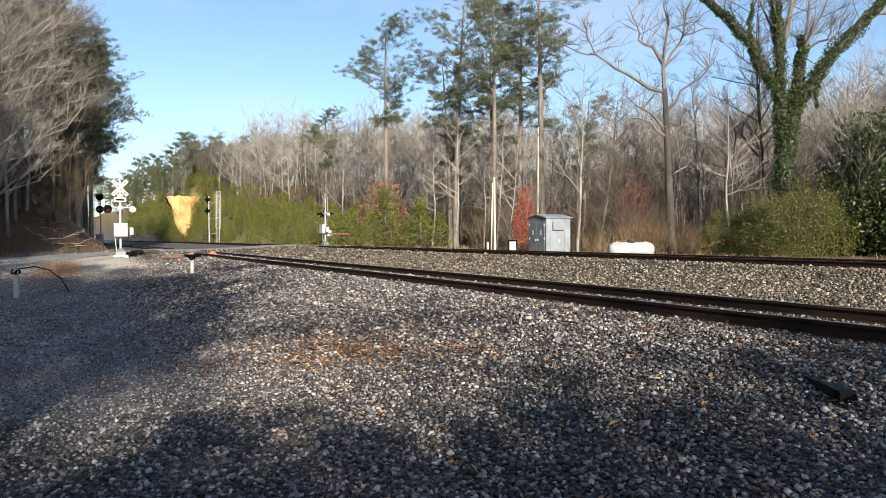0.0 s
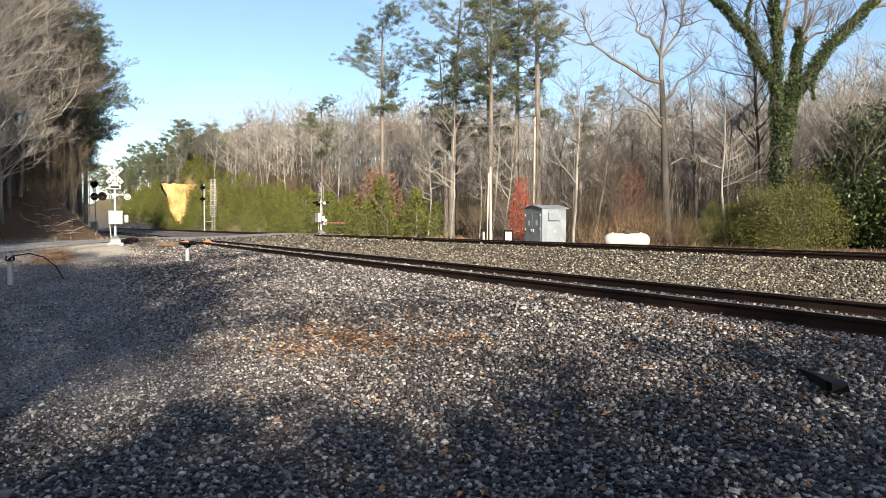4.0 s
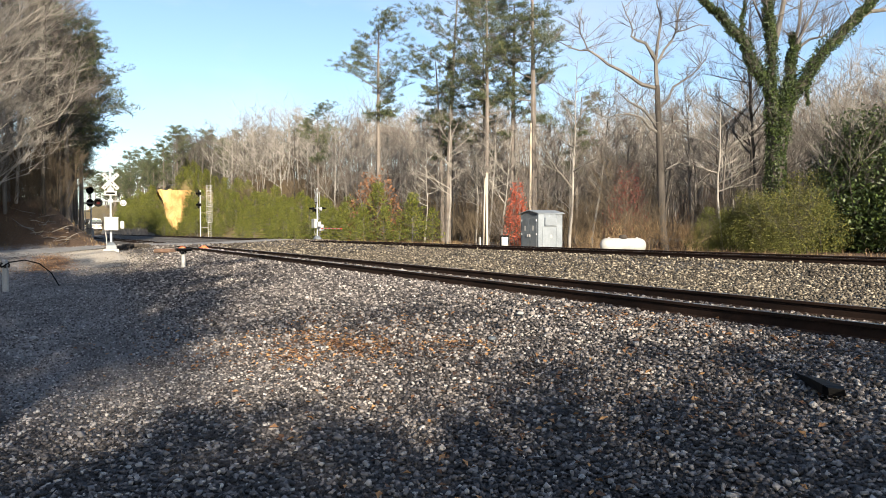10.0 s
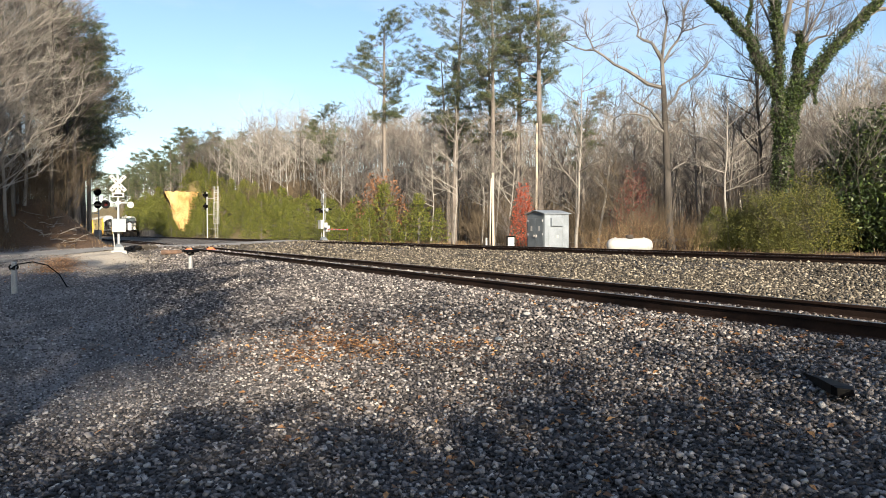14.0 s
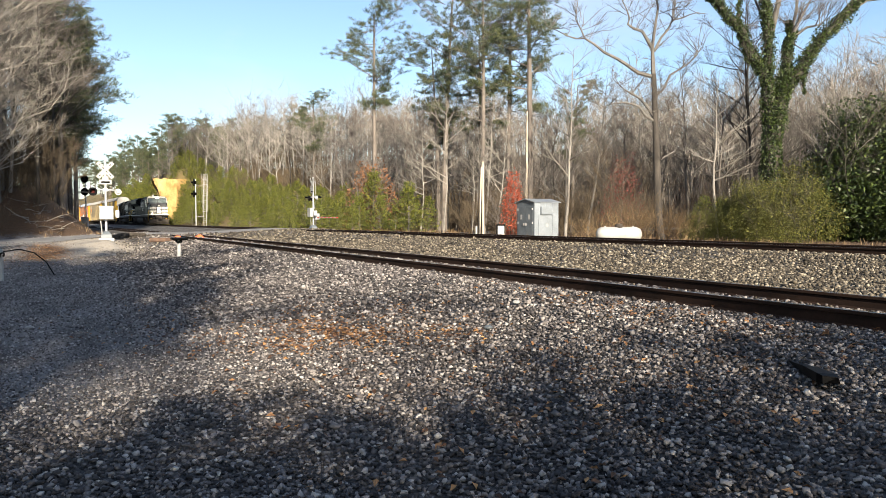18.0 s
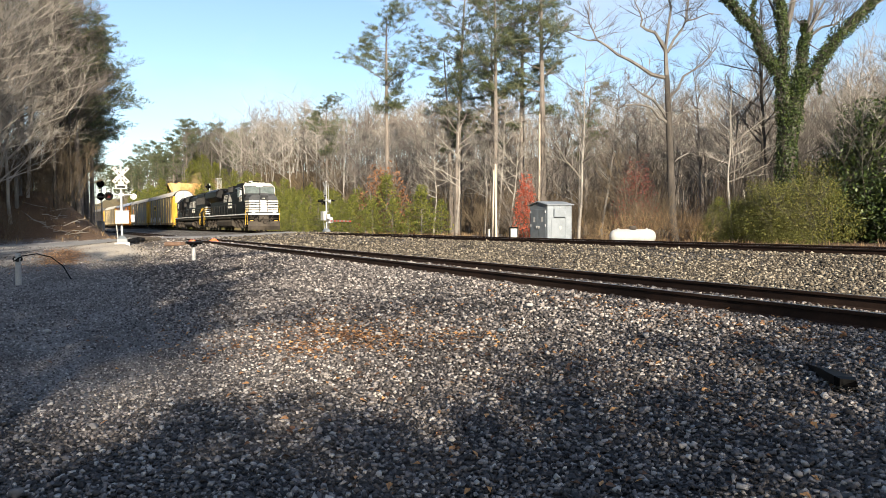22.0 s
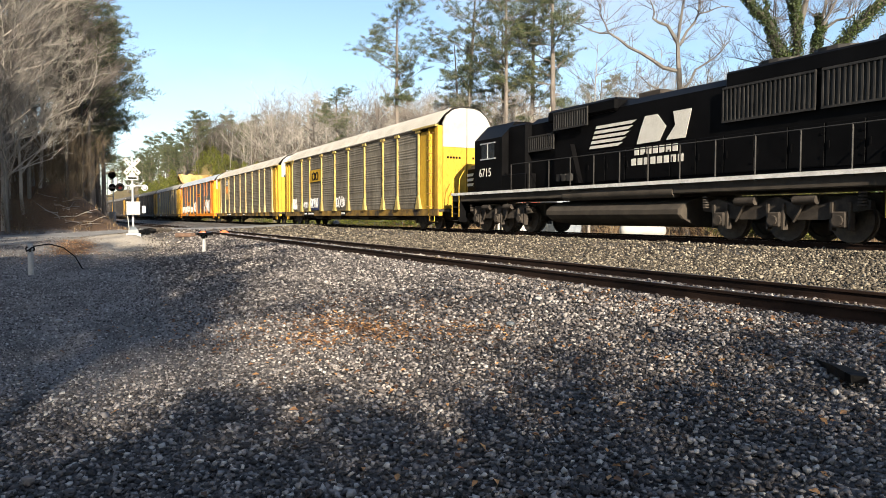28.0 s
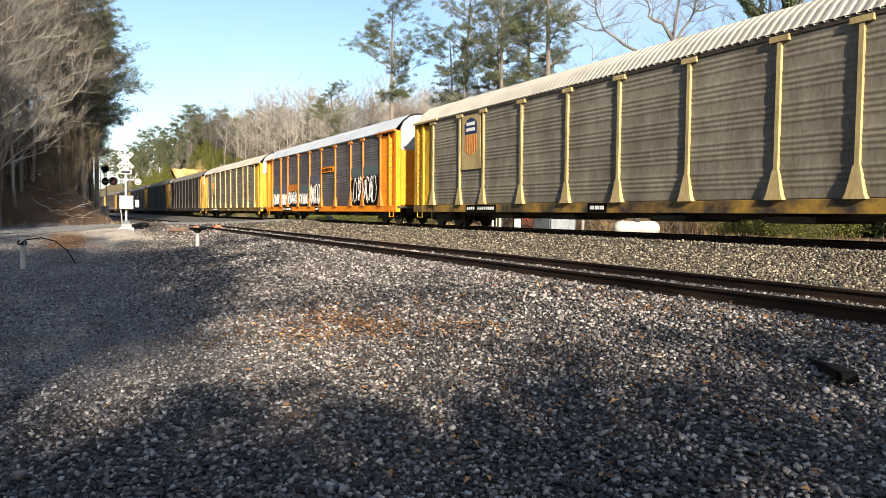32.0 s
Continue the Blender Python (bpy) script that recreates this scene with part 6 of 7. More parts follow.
def ivy_tree(x, y):
    r = random.Random(77)
    t = thing("ivy_tree", "huge forked tree with dark trunk and limbs wrapped in ivy", "tree", at=(x, y, ground_z(x, y)))
    g, ivy, tw, high = Geo(), Geo(), Geo(), Geo()
    u = Vector((0.478, 0.878, 0))  # along the wood's edge
    def at(a, z, b=0.0):
        return u * a + Vector((-0.878 * b, 0.478 * b, z))
    leafy_limb(g, ivy, r, (at(0.1, -0.3), at(0.0, 3), at(-0.05, 6), at(0.1, 8.4)), 0.52, 0.5, 9500, 0.33)
    leafy_limb(g, ivy, r, (at(-0.1, 7.4), at(-0.35, 9.2), at(-0.5, 11.0)), 0.36, 0.28, 3200, 0.28)
    leafy_limb(g, ivy, r, (at(0.2, 7.2), at(0.45, 9.0), at(0.75, 10.2)), 0.4, 0.3, 3200, 0.32)
    for pts, r0, r1, n, th in (((at(-0.5, 10.3), at(-1.3, 11.6, 0.2), at(-2.2, 13.4, 0.3), at(-3.4, 14.9, 0.4), at(-4.4, 15.7, 0.4), at(-6.4, 17.4, 0.3)), 0.3, 0.14, 5200, 0.3),
                              ((at(-0.4, 10.4), at(-0.5, 13.1, -0.3), at(-0.8, 14.9, -0.4), at(-1.0, 16.2, -0.4), at(-0.7, 19, -0.5)), 0.25, 0.12, 4600, 0.28),
                              ((at(0.6, 9.6), at(0.95, 11.6, 0.3), at(1.1, 12.9, 0.3), at(0.95, 13.7, 0.3)), 0.26, 0.1, 3600, 0.36),
                              ((at(0.5, 9.2), at(1.8, 11.1, -0.2), at(3.05, 12.9, -0.3), at(4.7, 14.5, -0.3), at(5.9, 15.8, -0.3), at(7.2, 18, -0.2)), 0.34, 0.14, 6800, 0.34),
                              ((at(1.9, 11.2, 0.3), at(2.15, 10.3, 0.5), at(2.2, 9.3, 0.6)), 0.05, 0.03, 500, 0.3),
                              ((at(-2.2, 13.4, 0.3), at(-2.0, 14.6, 0.5), at(-1.9, 15.8, 0.5)), 0.1, 0.05, 500, 0.2)):
        leafy_limb(g, ivy, r, pts, r0, r1, n, th)
        for k in range(6):
            i = r.randint(1, len(pts) - 2)
            p = pts[i].lerp(pts[i + 1], r.random())
            limb(high, r, p, Vector((rnd(r, -1, 1), rnd(r, -1, 1), rnd(r, 0.1, 1.1))), rnd(r, 1.2, 3.0), 0.04, 1, tw)
    # limbs that the ivy has not reached
    for pts, r0 in (((at(-0.3, 12.6), at(0.1, 14.4), at(0.35, 15.7), at(0.6, 18)), 0.2), ((at(1.0, 12.4, 0.3), at(1.4, 14.2, 0.2), at(1.5, 16.5)), 0.12), ((at(1.1, 12.6, 0.3), at(2.2, 13.4, 0.4), at(3.2, 13.6, 0.5)), 0.1),
                    ((at(4.7, 14.4, -0.3), at(5.7, 15.0), at(6.8, 15.1), at(8.6, 15.6)), 0.16), ((at(1.2, 13), at(2.3, 15.2), at(2.9, 17)), 0.07), ((at(-0.6, 13.5), at(-1.5, 15.5), at(-2.2, 18)), 0.08)):
        high.tube(pts, r0, 7, r0 * 0.5, caps=False)
        for k in range(7):
            i = r.randint(0, len(pts) - 2)
            p = pts[i].lerp(pts[i + 1], r.random())
            limb(high, r, p, Vector((rnd(r, -1, 1), rnd(r, -1, 1), rnd(r, 0.1, 1.1))), rnd(r, 1.0, 2.6), 0.035, 1, tw)
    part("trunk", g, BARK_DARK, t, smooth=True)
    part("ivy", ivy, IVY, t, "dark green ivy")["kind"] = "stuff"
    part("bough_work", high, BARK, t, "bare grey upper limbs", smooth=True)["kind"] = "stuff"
    part("branchwork", tw, TWIG, t)["kind"] = "stuff"


def pale_tree(x, y):
    r = random.Random(78)
    t = thing("bare_tree", "spreading leafless tree with pale crooked limbs, trunk coloured dark for shade", "tree", "bare trees of the wood", at=(x, y, ground_z(x, y)))
    g, tw, stem = Geo(), Geo(), Geo()
    u = Vector((0.478, 0.878, 0))
    def at(a, z, b=0.0):
        return u * a + Vector((-0.878 * b, 0.478 * b, z))
    stem.tube([at(0.45, -0.3), at(0.2, 1.6), at(0.1, 4.9), at(-0.05, 8.2), at(-0.2, 11.1)], 0.3, 9, 0.17, caps=False)
    for pts, r0 in (((at(-0.2, 11.0), at(-0.3, 12.9), at(0.05, 15.5), at(-0.2, 17.5)), 0.15),
                    ((at(-0.15, 12.6), at(0.4, 13.6, 0.4), at(1.2, 14.8, 0.6), at(2.4, 15.2, 0.7), at(3.6, 15.2, 0.6)), 0.1),
                    ((at(-0.15, 10.9), at(-1.9, 11.8, 0.4), at(-3.3, 12.7, 0.8), at(-4.6, 13.7, 1.0), at(-5.8, 13.9, 1.1), at(-7.2, 14.6, 1.2)), 0.15),
                    ((at(-0.3, 12.8), at(-1.1, 13.8, -0.4), at(-2.1, 14.2, -0.6), at(-2.2, 15.1, -0.7), at(-2.8, 16.4, -0.8)), 0.12),
                    ((at(-0.1, 8.2), at(-0.7, 9.2, 0.3), at(-1.5, 9.9, 0.5), at(-2.0, 10.2, 0.6), at(-2.8, 11.0, 0.8)), 0.12),
                    ((at(0.0, 7.9), at(-1.3, 8.9, -0.4), at(-2.4, 9.1, -0.6), at(-3.7, 8.8, -0.9), at(-4.8, 9.2, -1.0)), 0.1),
                    ((at(0.0, 7.8), at(0.8, 8.6, 0.3), at(1.3, 8.8, 0.5), at(2.4, 9.0, 0.9), at(3.4, 9.6, 1.0)), 0.09),
                    ((at(-0.05, 9.6), at(0.7, 10.9, -0.5), at(1.8, 11.6, -0.9), at(2.6, 12.6, -1.0)), 0.09),
                    ((at(-4.6, 13.7, 1.0), at(-5.2, 15.0, 1.1), at(-5.0, 16.6, 1.2)), 0.06), ((at(1.2, 14.8, 0.6), at(1.5, 16.4, 0.8), at(2.2, 18, 0.9)), 0.06), ((at(0.1, 5.2), at(1.4, 6.0, 0.5), at(2.6, 5.8, 0.9)), 0.06)):
        bent = [pts[0]]
        for a, b in zip(pts, pts[1:]):
            bent += [a.lerp(b, 0.5) + Vector((rnd(r, -1, 1), rnd(r, -1, 1), rnd(r, -1, 1))) * 0.14, b]
        g.tube(bent, r0, 6, 0.02, caps=False)
        for k in range(13):
            i = r.randint(0, len(pts) - 2)
            p = pts[i].lerp(pts[i + 1], r.random())
            limb(g, r, p, Vector((rnd(r, -1, 1), rnd(r, -1, 1), rnd(r, -0.1, 1.1))), rnd(r, 0.8, 2.4), 0.03, 1, tw, 0.35, 0.0, 4, (2, 4), 4)
    # shade on the trunk is put into its bark colour
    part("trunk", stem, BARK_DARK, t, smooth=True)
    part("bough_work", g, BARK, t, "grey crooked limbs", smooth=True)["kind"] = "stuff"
    part("branchwork", tw, TWIG, t)["kind"] = "stuff"


ivy_tree(-28.7, 39.4)
bare_at(1, -32.2, 41.2, 20, 1.05, "dark-trunked leafless tree beside the ivy tree")
bare_at(4, -31.2, 41.0, 140, 0.95, "dark-trunked leafless tree beside the ivy tree")
pale_tree(-34.4, 35.2)
tree("bare_tree", PALE[0], ("trunk", "branchwork"), "slender pale-barked leafless tree", "tree", "bare trees of the wood", -31.0, 37.3, 15, 0.86)
tree("bare_tree", PALE[1], ("trunk", "branchwork"), "slender pale-barked leafless tree", "tree", "bare trees of the wood", -26.2, 41.5, 200, 0.8)
tree("bare_tree", LIMBY[0], ("trunk", "branchwork"), "wide grey leafless tree at the wood's edge", "tree", "bare trees of the wood", -25.2, 44.5, 110, 0.62)


# ---- signals, shed, tank and small things ----
CONCRETE = plain("concrete", (0.3, 0.29, 0.27), (0.45, 0.44, 0.41), 3, 0.9)
RED_STRIPE = plain("red_reflective", (0.45, 0.03, 0.02), (0.6, 0.05, 0.03), 5, 0.4)
RED_LENS = plain("red_lens", (0.03, 0.003, 0.003), (0.05, 0.004, 0.004), 5, 0.15, bump_by=0)
GALV = plain("galvanised_sheet", (0.17, 0.19, 0.21), (0.27, 0.3, 0.33), 1.5, 0.45, 0.3)
GALV_DARK = plain("dark_grey_sheet", (0.07, 0.083, 0.095), (0.12, 0.138, 0.155), 2, 0.5)
LOG = plain("weathered_log", (0.05, 0.032, 0.023), (0.15, 0.09, 0.06), 4, 0.95, fine=30, bump_by=0.7)
WOOD_PALE = plain("bleached_wood", (0.33, 0.27, 0.2), (0.52, 0.45, 0.36), 3, 0.9, fine=30, bump_by=0.5, stretch=(4, 4, 0.4))
ORANGE_RED = plain("orange_red_paint", (0.5, 0.09, 0.03), (0.75, 0.18, 0.06), 4, 0.6)


def flashing_lamp(t, x, y, z, d, pale):
    """A round backed lamp with a hood; d: the way it faces along y."""
    body = part("lamp", Geo().tube([(x, y, z), (x, y + d * 0.05, z)], 0.19 if pale else 0.25, 20), SILVER if pale else BLACK, t)
    part("lens", Geo().tube([(x, y + d * 0.055, z), (x, y + d * 0.07, z)], 0.11, 14), RED_LENS, body)
    hood = Geo()
    ring = [math.pi * k / 10 for k in range(11)]
    hood.rings([[(x + 0.17 * math.cos(a), y + d * 0.05, z + 0.17 * math.sin(a)) for a in ring], [(x + 0.16 * math.cos(a), y + d * 0.4, z + 0.15 * math.sin(a)) for a in ring]], closed=False)
    part("hood", hood, BLACK, body)
    part("housing", Geo().tube([(x, y, z), (x, y - d * 0.16, z)], 0.15, 12, 0.08), SILVER if pale else BLACK, body)


def crossing_signal(x, y, rz, gate):
    t = thing("crossing_signal", "white crossing signal with crossbuck, flashing lamps and gate box" if gate else "white crossing signal with crossbuck, flashing lamps and control box", "crossing signal", "level crossing signals", at=(x, y, ground_z(x, y)), rz=rz)
    part("foundation", Geo().box(-0.42, 0.42, -0.42, 0.42, -0.3, 0.08, 0.02), CONCRETE, t)
    part("base", Geo().rings([[(a * w, b * w, z) for a, b in ((-1, -1), (1, -1), (1, 1), (-1, 1))] for w, z in ((0.3, 0.06), (0.27, 0.3), (0.12, 0.48), (0.08, 0.5))]), GALV_DARK, t)
    part("mast", Geo().tube([(0, 0, 0.2), (0, 0, 4.62)], 0.068, 14), SILVER, t, smooth=True)
    part("mast_cap", Geo().ball((0, 0, 4.64), 0.08, 10, 6), WHITE, t, smooth=True)
    for a in (48, -48):
        ob = part("crossbuck_arm", Geo().box(-0.61, 0.61, -0.115 - (0.02 if a > 0 else 0), -0.095 - (0.02 if a > 0 else 0), -0.115, 0.115, 0.006), WHITE, t, "white crossbuck arm with dark lettering bars", at=(0, 0, 4.12))
        ob.rotation_euler = (0, radians(a), 0)
        for k in range(4):
            if a > 0 or k in (0, 3):
                u = -0.5 + 0.28 * k
                part("letter_bar", Geo().box(u, u + 0.13, -0.14, -0.135, -0.025, 0.025), GRILLE, ob)
    part("tracks_sign", Geo().box(-0.34, 0.34, -0.115, -0.095, 3.28, 3.56, 0.006).box(-0.17, 0.17, -0.115, -0.095, 3.56, 3.75), WHITE, t, "small white number-of-tracks sign")
    part("letter_bar", Geo().box(-0.24, 0.24, -0.12, -0.116, 3.36, 3.46), BLACK, t)
    part("lamp_arm", Geo().tube([(-0.78, 0, 2.95), (0.78, 0, 2.95)], 0.035, 8).box(-0.13, 0.13, -0.1, 0.1, 2.87, 3.05), SILVER, t)
    for s in (-1, 1):
        if s < 0:
            flashing_lamp(t, s * 0.68, -0.08, 2.85, -1, False)
        flashing_lamp(t, s * 0.68, 0.08, 2.85, 1, s > 0)
    part("control_box", Geo().box(-0.36, 0.4, -0.42, -0.08, 1.2, 1.95, 0.02), WHITE, t, "white equipment box")
    part("box_lid", Geo().box(-0.38, 0.42, -0.44, -0.06, 1.95, 1.99), SILVER, t)
    part("counterweight", Geo().box(0.5, 0.72, -0.2, 0.1, 1.3, 1.75, 0.03), SILVER, t)
    part("conduit", Geo().tube([(-0.3, -0.15, 1.2), (-0.24, -0.12, 0.5), (-0.2, -0.1, 0.0)], 0.03, 6), WHITE, t)
    if gate:
        part("gate_mechanism", Geo().box(-0.25, 0.25, 0.1, 0.5, 0.95, 1.5, 0.03), SILVER, t)
        n = 11
        for k in range(n):
            part("gate_segment", Geo().box(0.3 + 0.42 * k, 0.3 + 0.42 * (k + 1), 0.26, 0.3, 1.1 - 0.004 * k, 1.22 - 0.007 * k), WHITE if k % 2 else RED_STRIPE, t, "red and white gate arm board")
        part("crank_rod", Geo().tube([(0.1, 0.1, 1.9), (0.45, 0.05, 3.5), (0.5, 0.05, 4.3)], 0.02, 6).tube([(0, 0, 4.3), (0.5, 0.05, 4.3)], 0.025, 6), SILVER, t)
    return t


near_signal = crossing_signal(-46.4, 2.63, 87, False)
far_signal = crossing_signal(-59.8, 19.9, 2, True)


def signal_mast(x, y, rz, ladder_side, cabinet, turned=False):
    """A railway colour-light mast with two round targets and a caged ladder; turned sets the targets across the ladder."""
    def at(d, z):
        return (d, 0, z) if turned else (0, d, z)
    t = thing("signal_mast", "white railway signal mast with round targets and caged ladder", "railway signal", "railway signal masts", at=(x, y, ground_z(x, y)), rz=rz)
    part("foundation", Geo().box(-0.4, 0.4, -0.4, 0.4, -0.3, 0.15, 0.03), CONCRETE, t)
    part("mast", Geo().tube([(0, 0, 0.1), (0, 0, 7.4)], 0.085, 10), SILVER, t, smooth=True)
    for z in (5.2, 6.9):
        head = part("signal_head", Geo().tube([at(-0.22, z), at(-0.26, z)], 0.52, 22), BLACK, t, "black round signal target")
        part("lens", Geo().tube([at(-0.265, z), at(-0.28, z)], 0.12, 12), GLASS, head)
        part("hood", Geo().tube([at(-0.27, z + 0.02), at(-0.6, z + 0.02)], 0.16, 12, caps=False), BLACK, head)
        part("housing", Geo().tube([at(0.1, z), at(-0.22, z)], 0.24, 12), BLACK, head)
    s = ladder_side
    for dx in (0.0, 0.42):
        part("ladder_rail", Geo().tube([(s * (1.1 + dx), 0.2, 0.2), (s * (1.1 + dx), 0.2, 8.2)], 0.045, 6), WHITE, t)
    for k in range(22):
        part("rung", Geo().tube([(s * 1.1, 0.2, 0.5 + 0.34 * k), (s * 1.52, 0.2, 0.5 + 0.34 * k)], 0.022, 5), WHITE, t)
    for k in range(8):
        z = 2.6 + 0.8 * k
        arc = [(s * (1.31 + 0.42 * math.cos(a)), 0.2 + 0.6 * math.sin(a), z) for a in [math.pi * j / 8 for j in range(9)]]
        part("cage_hoop", Geo().tube(arc, 0.025, 5), WHITE, t)
    for a in (0.0, 0.35, 0.65, 1.0):
        xx, yy = s * (1.31 + 0.42 * math.cos(math.pi * a)), 0.2 + 0.6 * math.sin(math.pi * a)
        part("cage_bar", Geo().tube([(xx, yy, 2.6), (xx, yy, 8.2)], 0.02, 5), WHITE, t)
    for z in (1.8, 4.0, 6.4):
        part("bracket", Geo().tube([(0, 0, z), (s * 1.1, 0.2, z)], 0.03, 5), WHITE, t)
    if cabinet:
        part("relay_box", Geo().box(-0.38, 0.42, -0.7, -0.1, 0.3, 1.75, 0.03), WHITE, t, "white relay case at the foot")
        part("relay_box_lid", Geo().box(-0.4, 0.44, -0.73, -0.07, 1.75, 1.82), WHITE, t)
    return t


signal_mast(-110.6, 18.5, 62, 1, False, True)
signal_mast(-106.3, 3.6, 62, -1, True)


def shed():
    x, y = -34.15, 25.09
    t = thing("signal_shed", "grey metal trackside equipment shed with dark double doors", "shed", at=(x, y, ground_z(x, y) + 0.02))
    t.scale = (1.0, 1.0, 1.1)
    part("base", Geo().box(-1.86, 0.04, -0.04, 1.86, -0.1, 0.12), CONCRETE, t)
    part("wall", Geo().box(-1.8, 0, 0, 1.8, 0.12, 2.28, 0.02), GALV, t, "pale galvanised wall")
    # front wall and gable take a darker sheet, painting in their lack of sun
    part("front_wall", Geo().box(-1.79, -0.01, -0.02, 0, 0.13, 2.27), GALV_DARK, t, "front wall coloured dark for its unlit side")
    part("roof", Geo().prism([(-1.9, 2.27), (-1.9, 2.31), (-0.9, 2.5), (0.09, 2.31), (0.09, 2.27), (-0.9, 2.46)], "y", -0.12, 1.92), GALV, t)
    part("gable", Geo().prism([(-1.79, 2.272), (-0.01, 2.272), (-0.9, 2.45)], "y", -0.02, 0.004), GALV_DARK, t)
    for k in range(2):
        a = -1.68 + 0.8 * k
        d = part("door", Geo().box(a, a + 0.77, -0.06, -0.02, 0.2, 2.05, 0.01), GALV_DARK, t, "dark grey metal door")
        part("door_handle", Geo().box(a + (0.64 if k == 0 else 0.05), a + (0.72 if k == 0 else 0.13), -0.12, -0.06, 1.0, 1.14), WHITE, d)
        for z in (0.35, 1.1, 1.85):
            part("hinge", Geo().box(a + (0.0 if k == 0 else 0.7), a + (0.07 if k == 0 else 0.77), -0.09, -0.055, z, z + 0.12), SILVER, d)
        part("notice", Geo().box(a + 0.3, a + 0.48, -0.066, -0.06, 1.35, 1.62), WHITE, d)
    for y0 in (0.45, 0.9, 1.35):
        part("wall_seam", Geo().box(0.0, 0.02, y0 - 0.02, y0 + 0.02, 0.14, 2.25), GALV, t)
    part("side_panel", Geo().box(0.0, 0.03, 0.28, 1.3, 0.25, 1.6, 0.008), GALV, t)
    part("vent_hood", Geo().prism([(0.4, 1.62), (0.4, 2.05), (1.25, 2.05), (1.25, 1.62)], "x", 0.0, 0.16), GALV, t)
    part("side_notice", Geo().box(0.03, 0.036, 0.85, 1.0, 0.95, 1.12), WHITE, t)


shed()


def tank():
    x, y = -30.2, 28.1
    t = thing("propane_tank", "white horizontal propane tank on two feet", "tank", at=(x, y, ground_z(x, y)), rz=61.5)
    rings = []
    for dx, r in ((-1.3, 0.04), (-1.28, 0.16), (-1.22, 0.28), (-1.1, 0.37), (-0.95, 0.42), (0.95, 0.42), (1.1, 0.37), (1.22, 0.28), (1.28, 0.16), (1.3, 0.04)):
        rings.append([(dx, r * math.cos(a), 0.72 + r * math.sin(a)) for a in [2 * math.pi * k / 24 for k in range(24)]])
    part("vessel", Geo().rings(rings), WHITE, t, smooth=True)
    part("valve_dome", Geo().rings([[(r * math.cos(a), r * math.sin(a), z) for a in [2 * math.pi * k / 16 for k in range(16)]] for r, z in ((0.22, 1.08), (0.22, 1.24), (0.17, 1.31), (0.05, 1.33))]), GRIME, t, "dark domed valve cover", smooth=True)
    for s in (-1, 1):
        part("foot", Geo().box(s * 0.75 - 0.07, s * 0.75 + 0.07, -0.3, 0.3, 0.0, 0.45), CONCRETE, t)
        part("lifting_lug", Geo().box(s * 0.8 - 0.05, s * 0.8 + 0.05, -0.02, 0.02, 1.1, 1.2), WHITE, t)
    for k in range(5):
        part("label_bar", Geo().box(-0.62 + 0.13 * k, -0.52 + 0.13 * k, 0.4, 0.425, 0.76, 0.83), RED_STRIPE, t)


tank()


def small_cabinets():
    x, y = -36.0, 23.9
    t = thing("meter_board", "white meter panel on a dark wooden backboard", "utility box", at=(x, y, ground_z(x, y)), rz=61.5)
    part("backboard", Geo().box(-0.28, 0.28, 0.0, 0.06, 0.2, 1.25), BLACK, t)
    part("panel", Geo().box(-0.2, 0.2, -0.1, 0.0, 0.55, 1.15, 0.01), WHITE, t)
    for s in (-1, 1):
        part("post", Geo().box(s * 0.26 - 0.04, s * 0.26 + 0.04, 0.06, 0.14, -0.2, 1.3), LOG, t)
    x, y = -35.7, 24.3
    t = thing("utility_cabinet", "low white utility cabinet on a concrete pad", "utility box", at=(x, y, ground_z(x, y)), rz=61.5)
    part("pad", Geo().box(-0.75, 0.75, -0.35, 0.35, -0.1, 0.06), CONCRETE, t)
    part("case", Geo().box(-0.65, 0.0, -0.25, 0.25, 0.06, 0.45, 0.02), GALV, t)
    part("case", Geo().box(0.02, 0.65, -0.25, 0.25, 0.06, 0.42, 0.02), WHITE, t)
    x, y = -37.6, 23.1
    single("marker_post", Geo().box(-0.06, 0.06, -0.06, 0.06, -0.2, 1.15, 0.01), WHITE, "short white square marker post", "post", at=(x, y, ground_z(x, y)))
    for (x, y), h, lean, r0 in (((-38.3, 23.75), 4.95, (0.12, 0.1), 0.065), ((-37.35, 23.48), 5.2, (-0.1, 0.02), 0.085)):
        single("wooden_pole", Geo().tube([(0, 0, -0.3), (lean[0] * 0.5, lean[1] * 0.5, h * 0.5), (lean[0], lean[1], h)], r0, 9, r0 * 0.75), WOOD_PALE, "bleached bare wooden pole", "pole", "bare poles beside the shed", at=(x, y, ground_z(x, y)), smooth=True)
    x, y = -47.5, 34.0
    single("wooden_pole", Geo().tube([(0, 0, -0.3), (0.1, 0, 6), (0.0, 0.1, 10.5)], 0.1, 9, 0.06), WOOD_PALE, "tall bleached dead trunk", "pole", "bare poles beside the shed", at=(x, y, ground_z(x, y)), smooth=True)


small_cabinets()


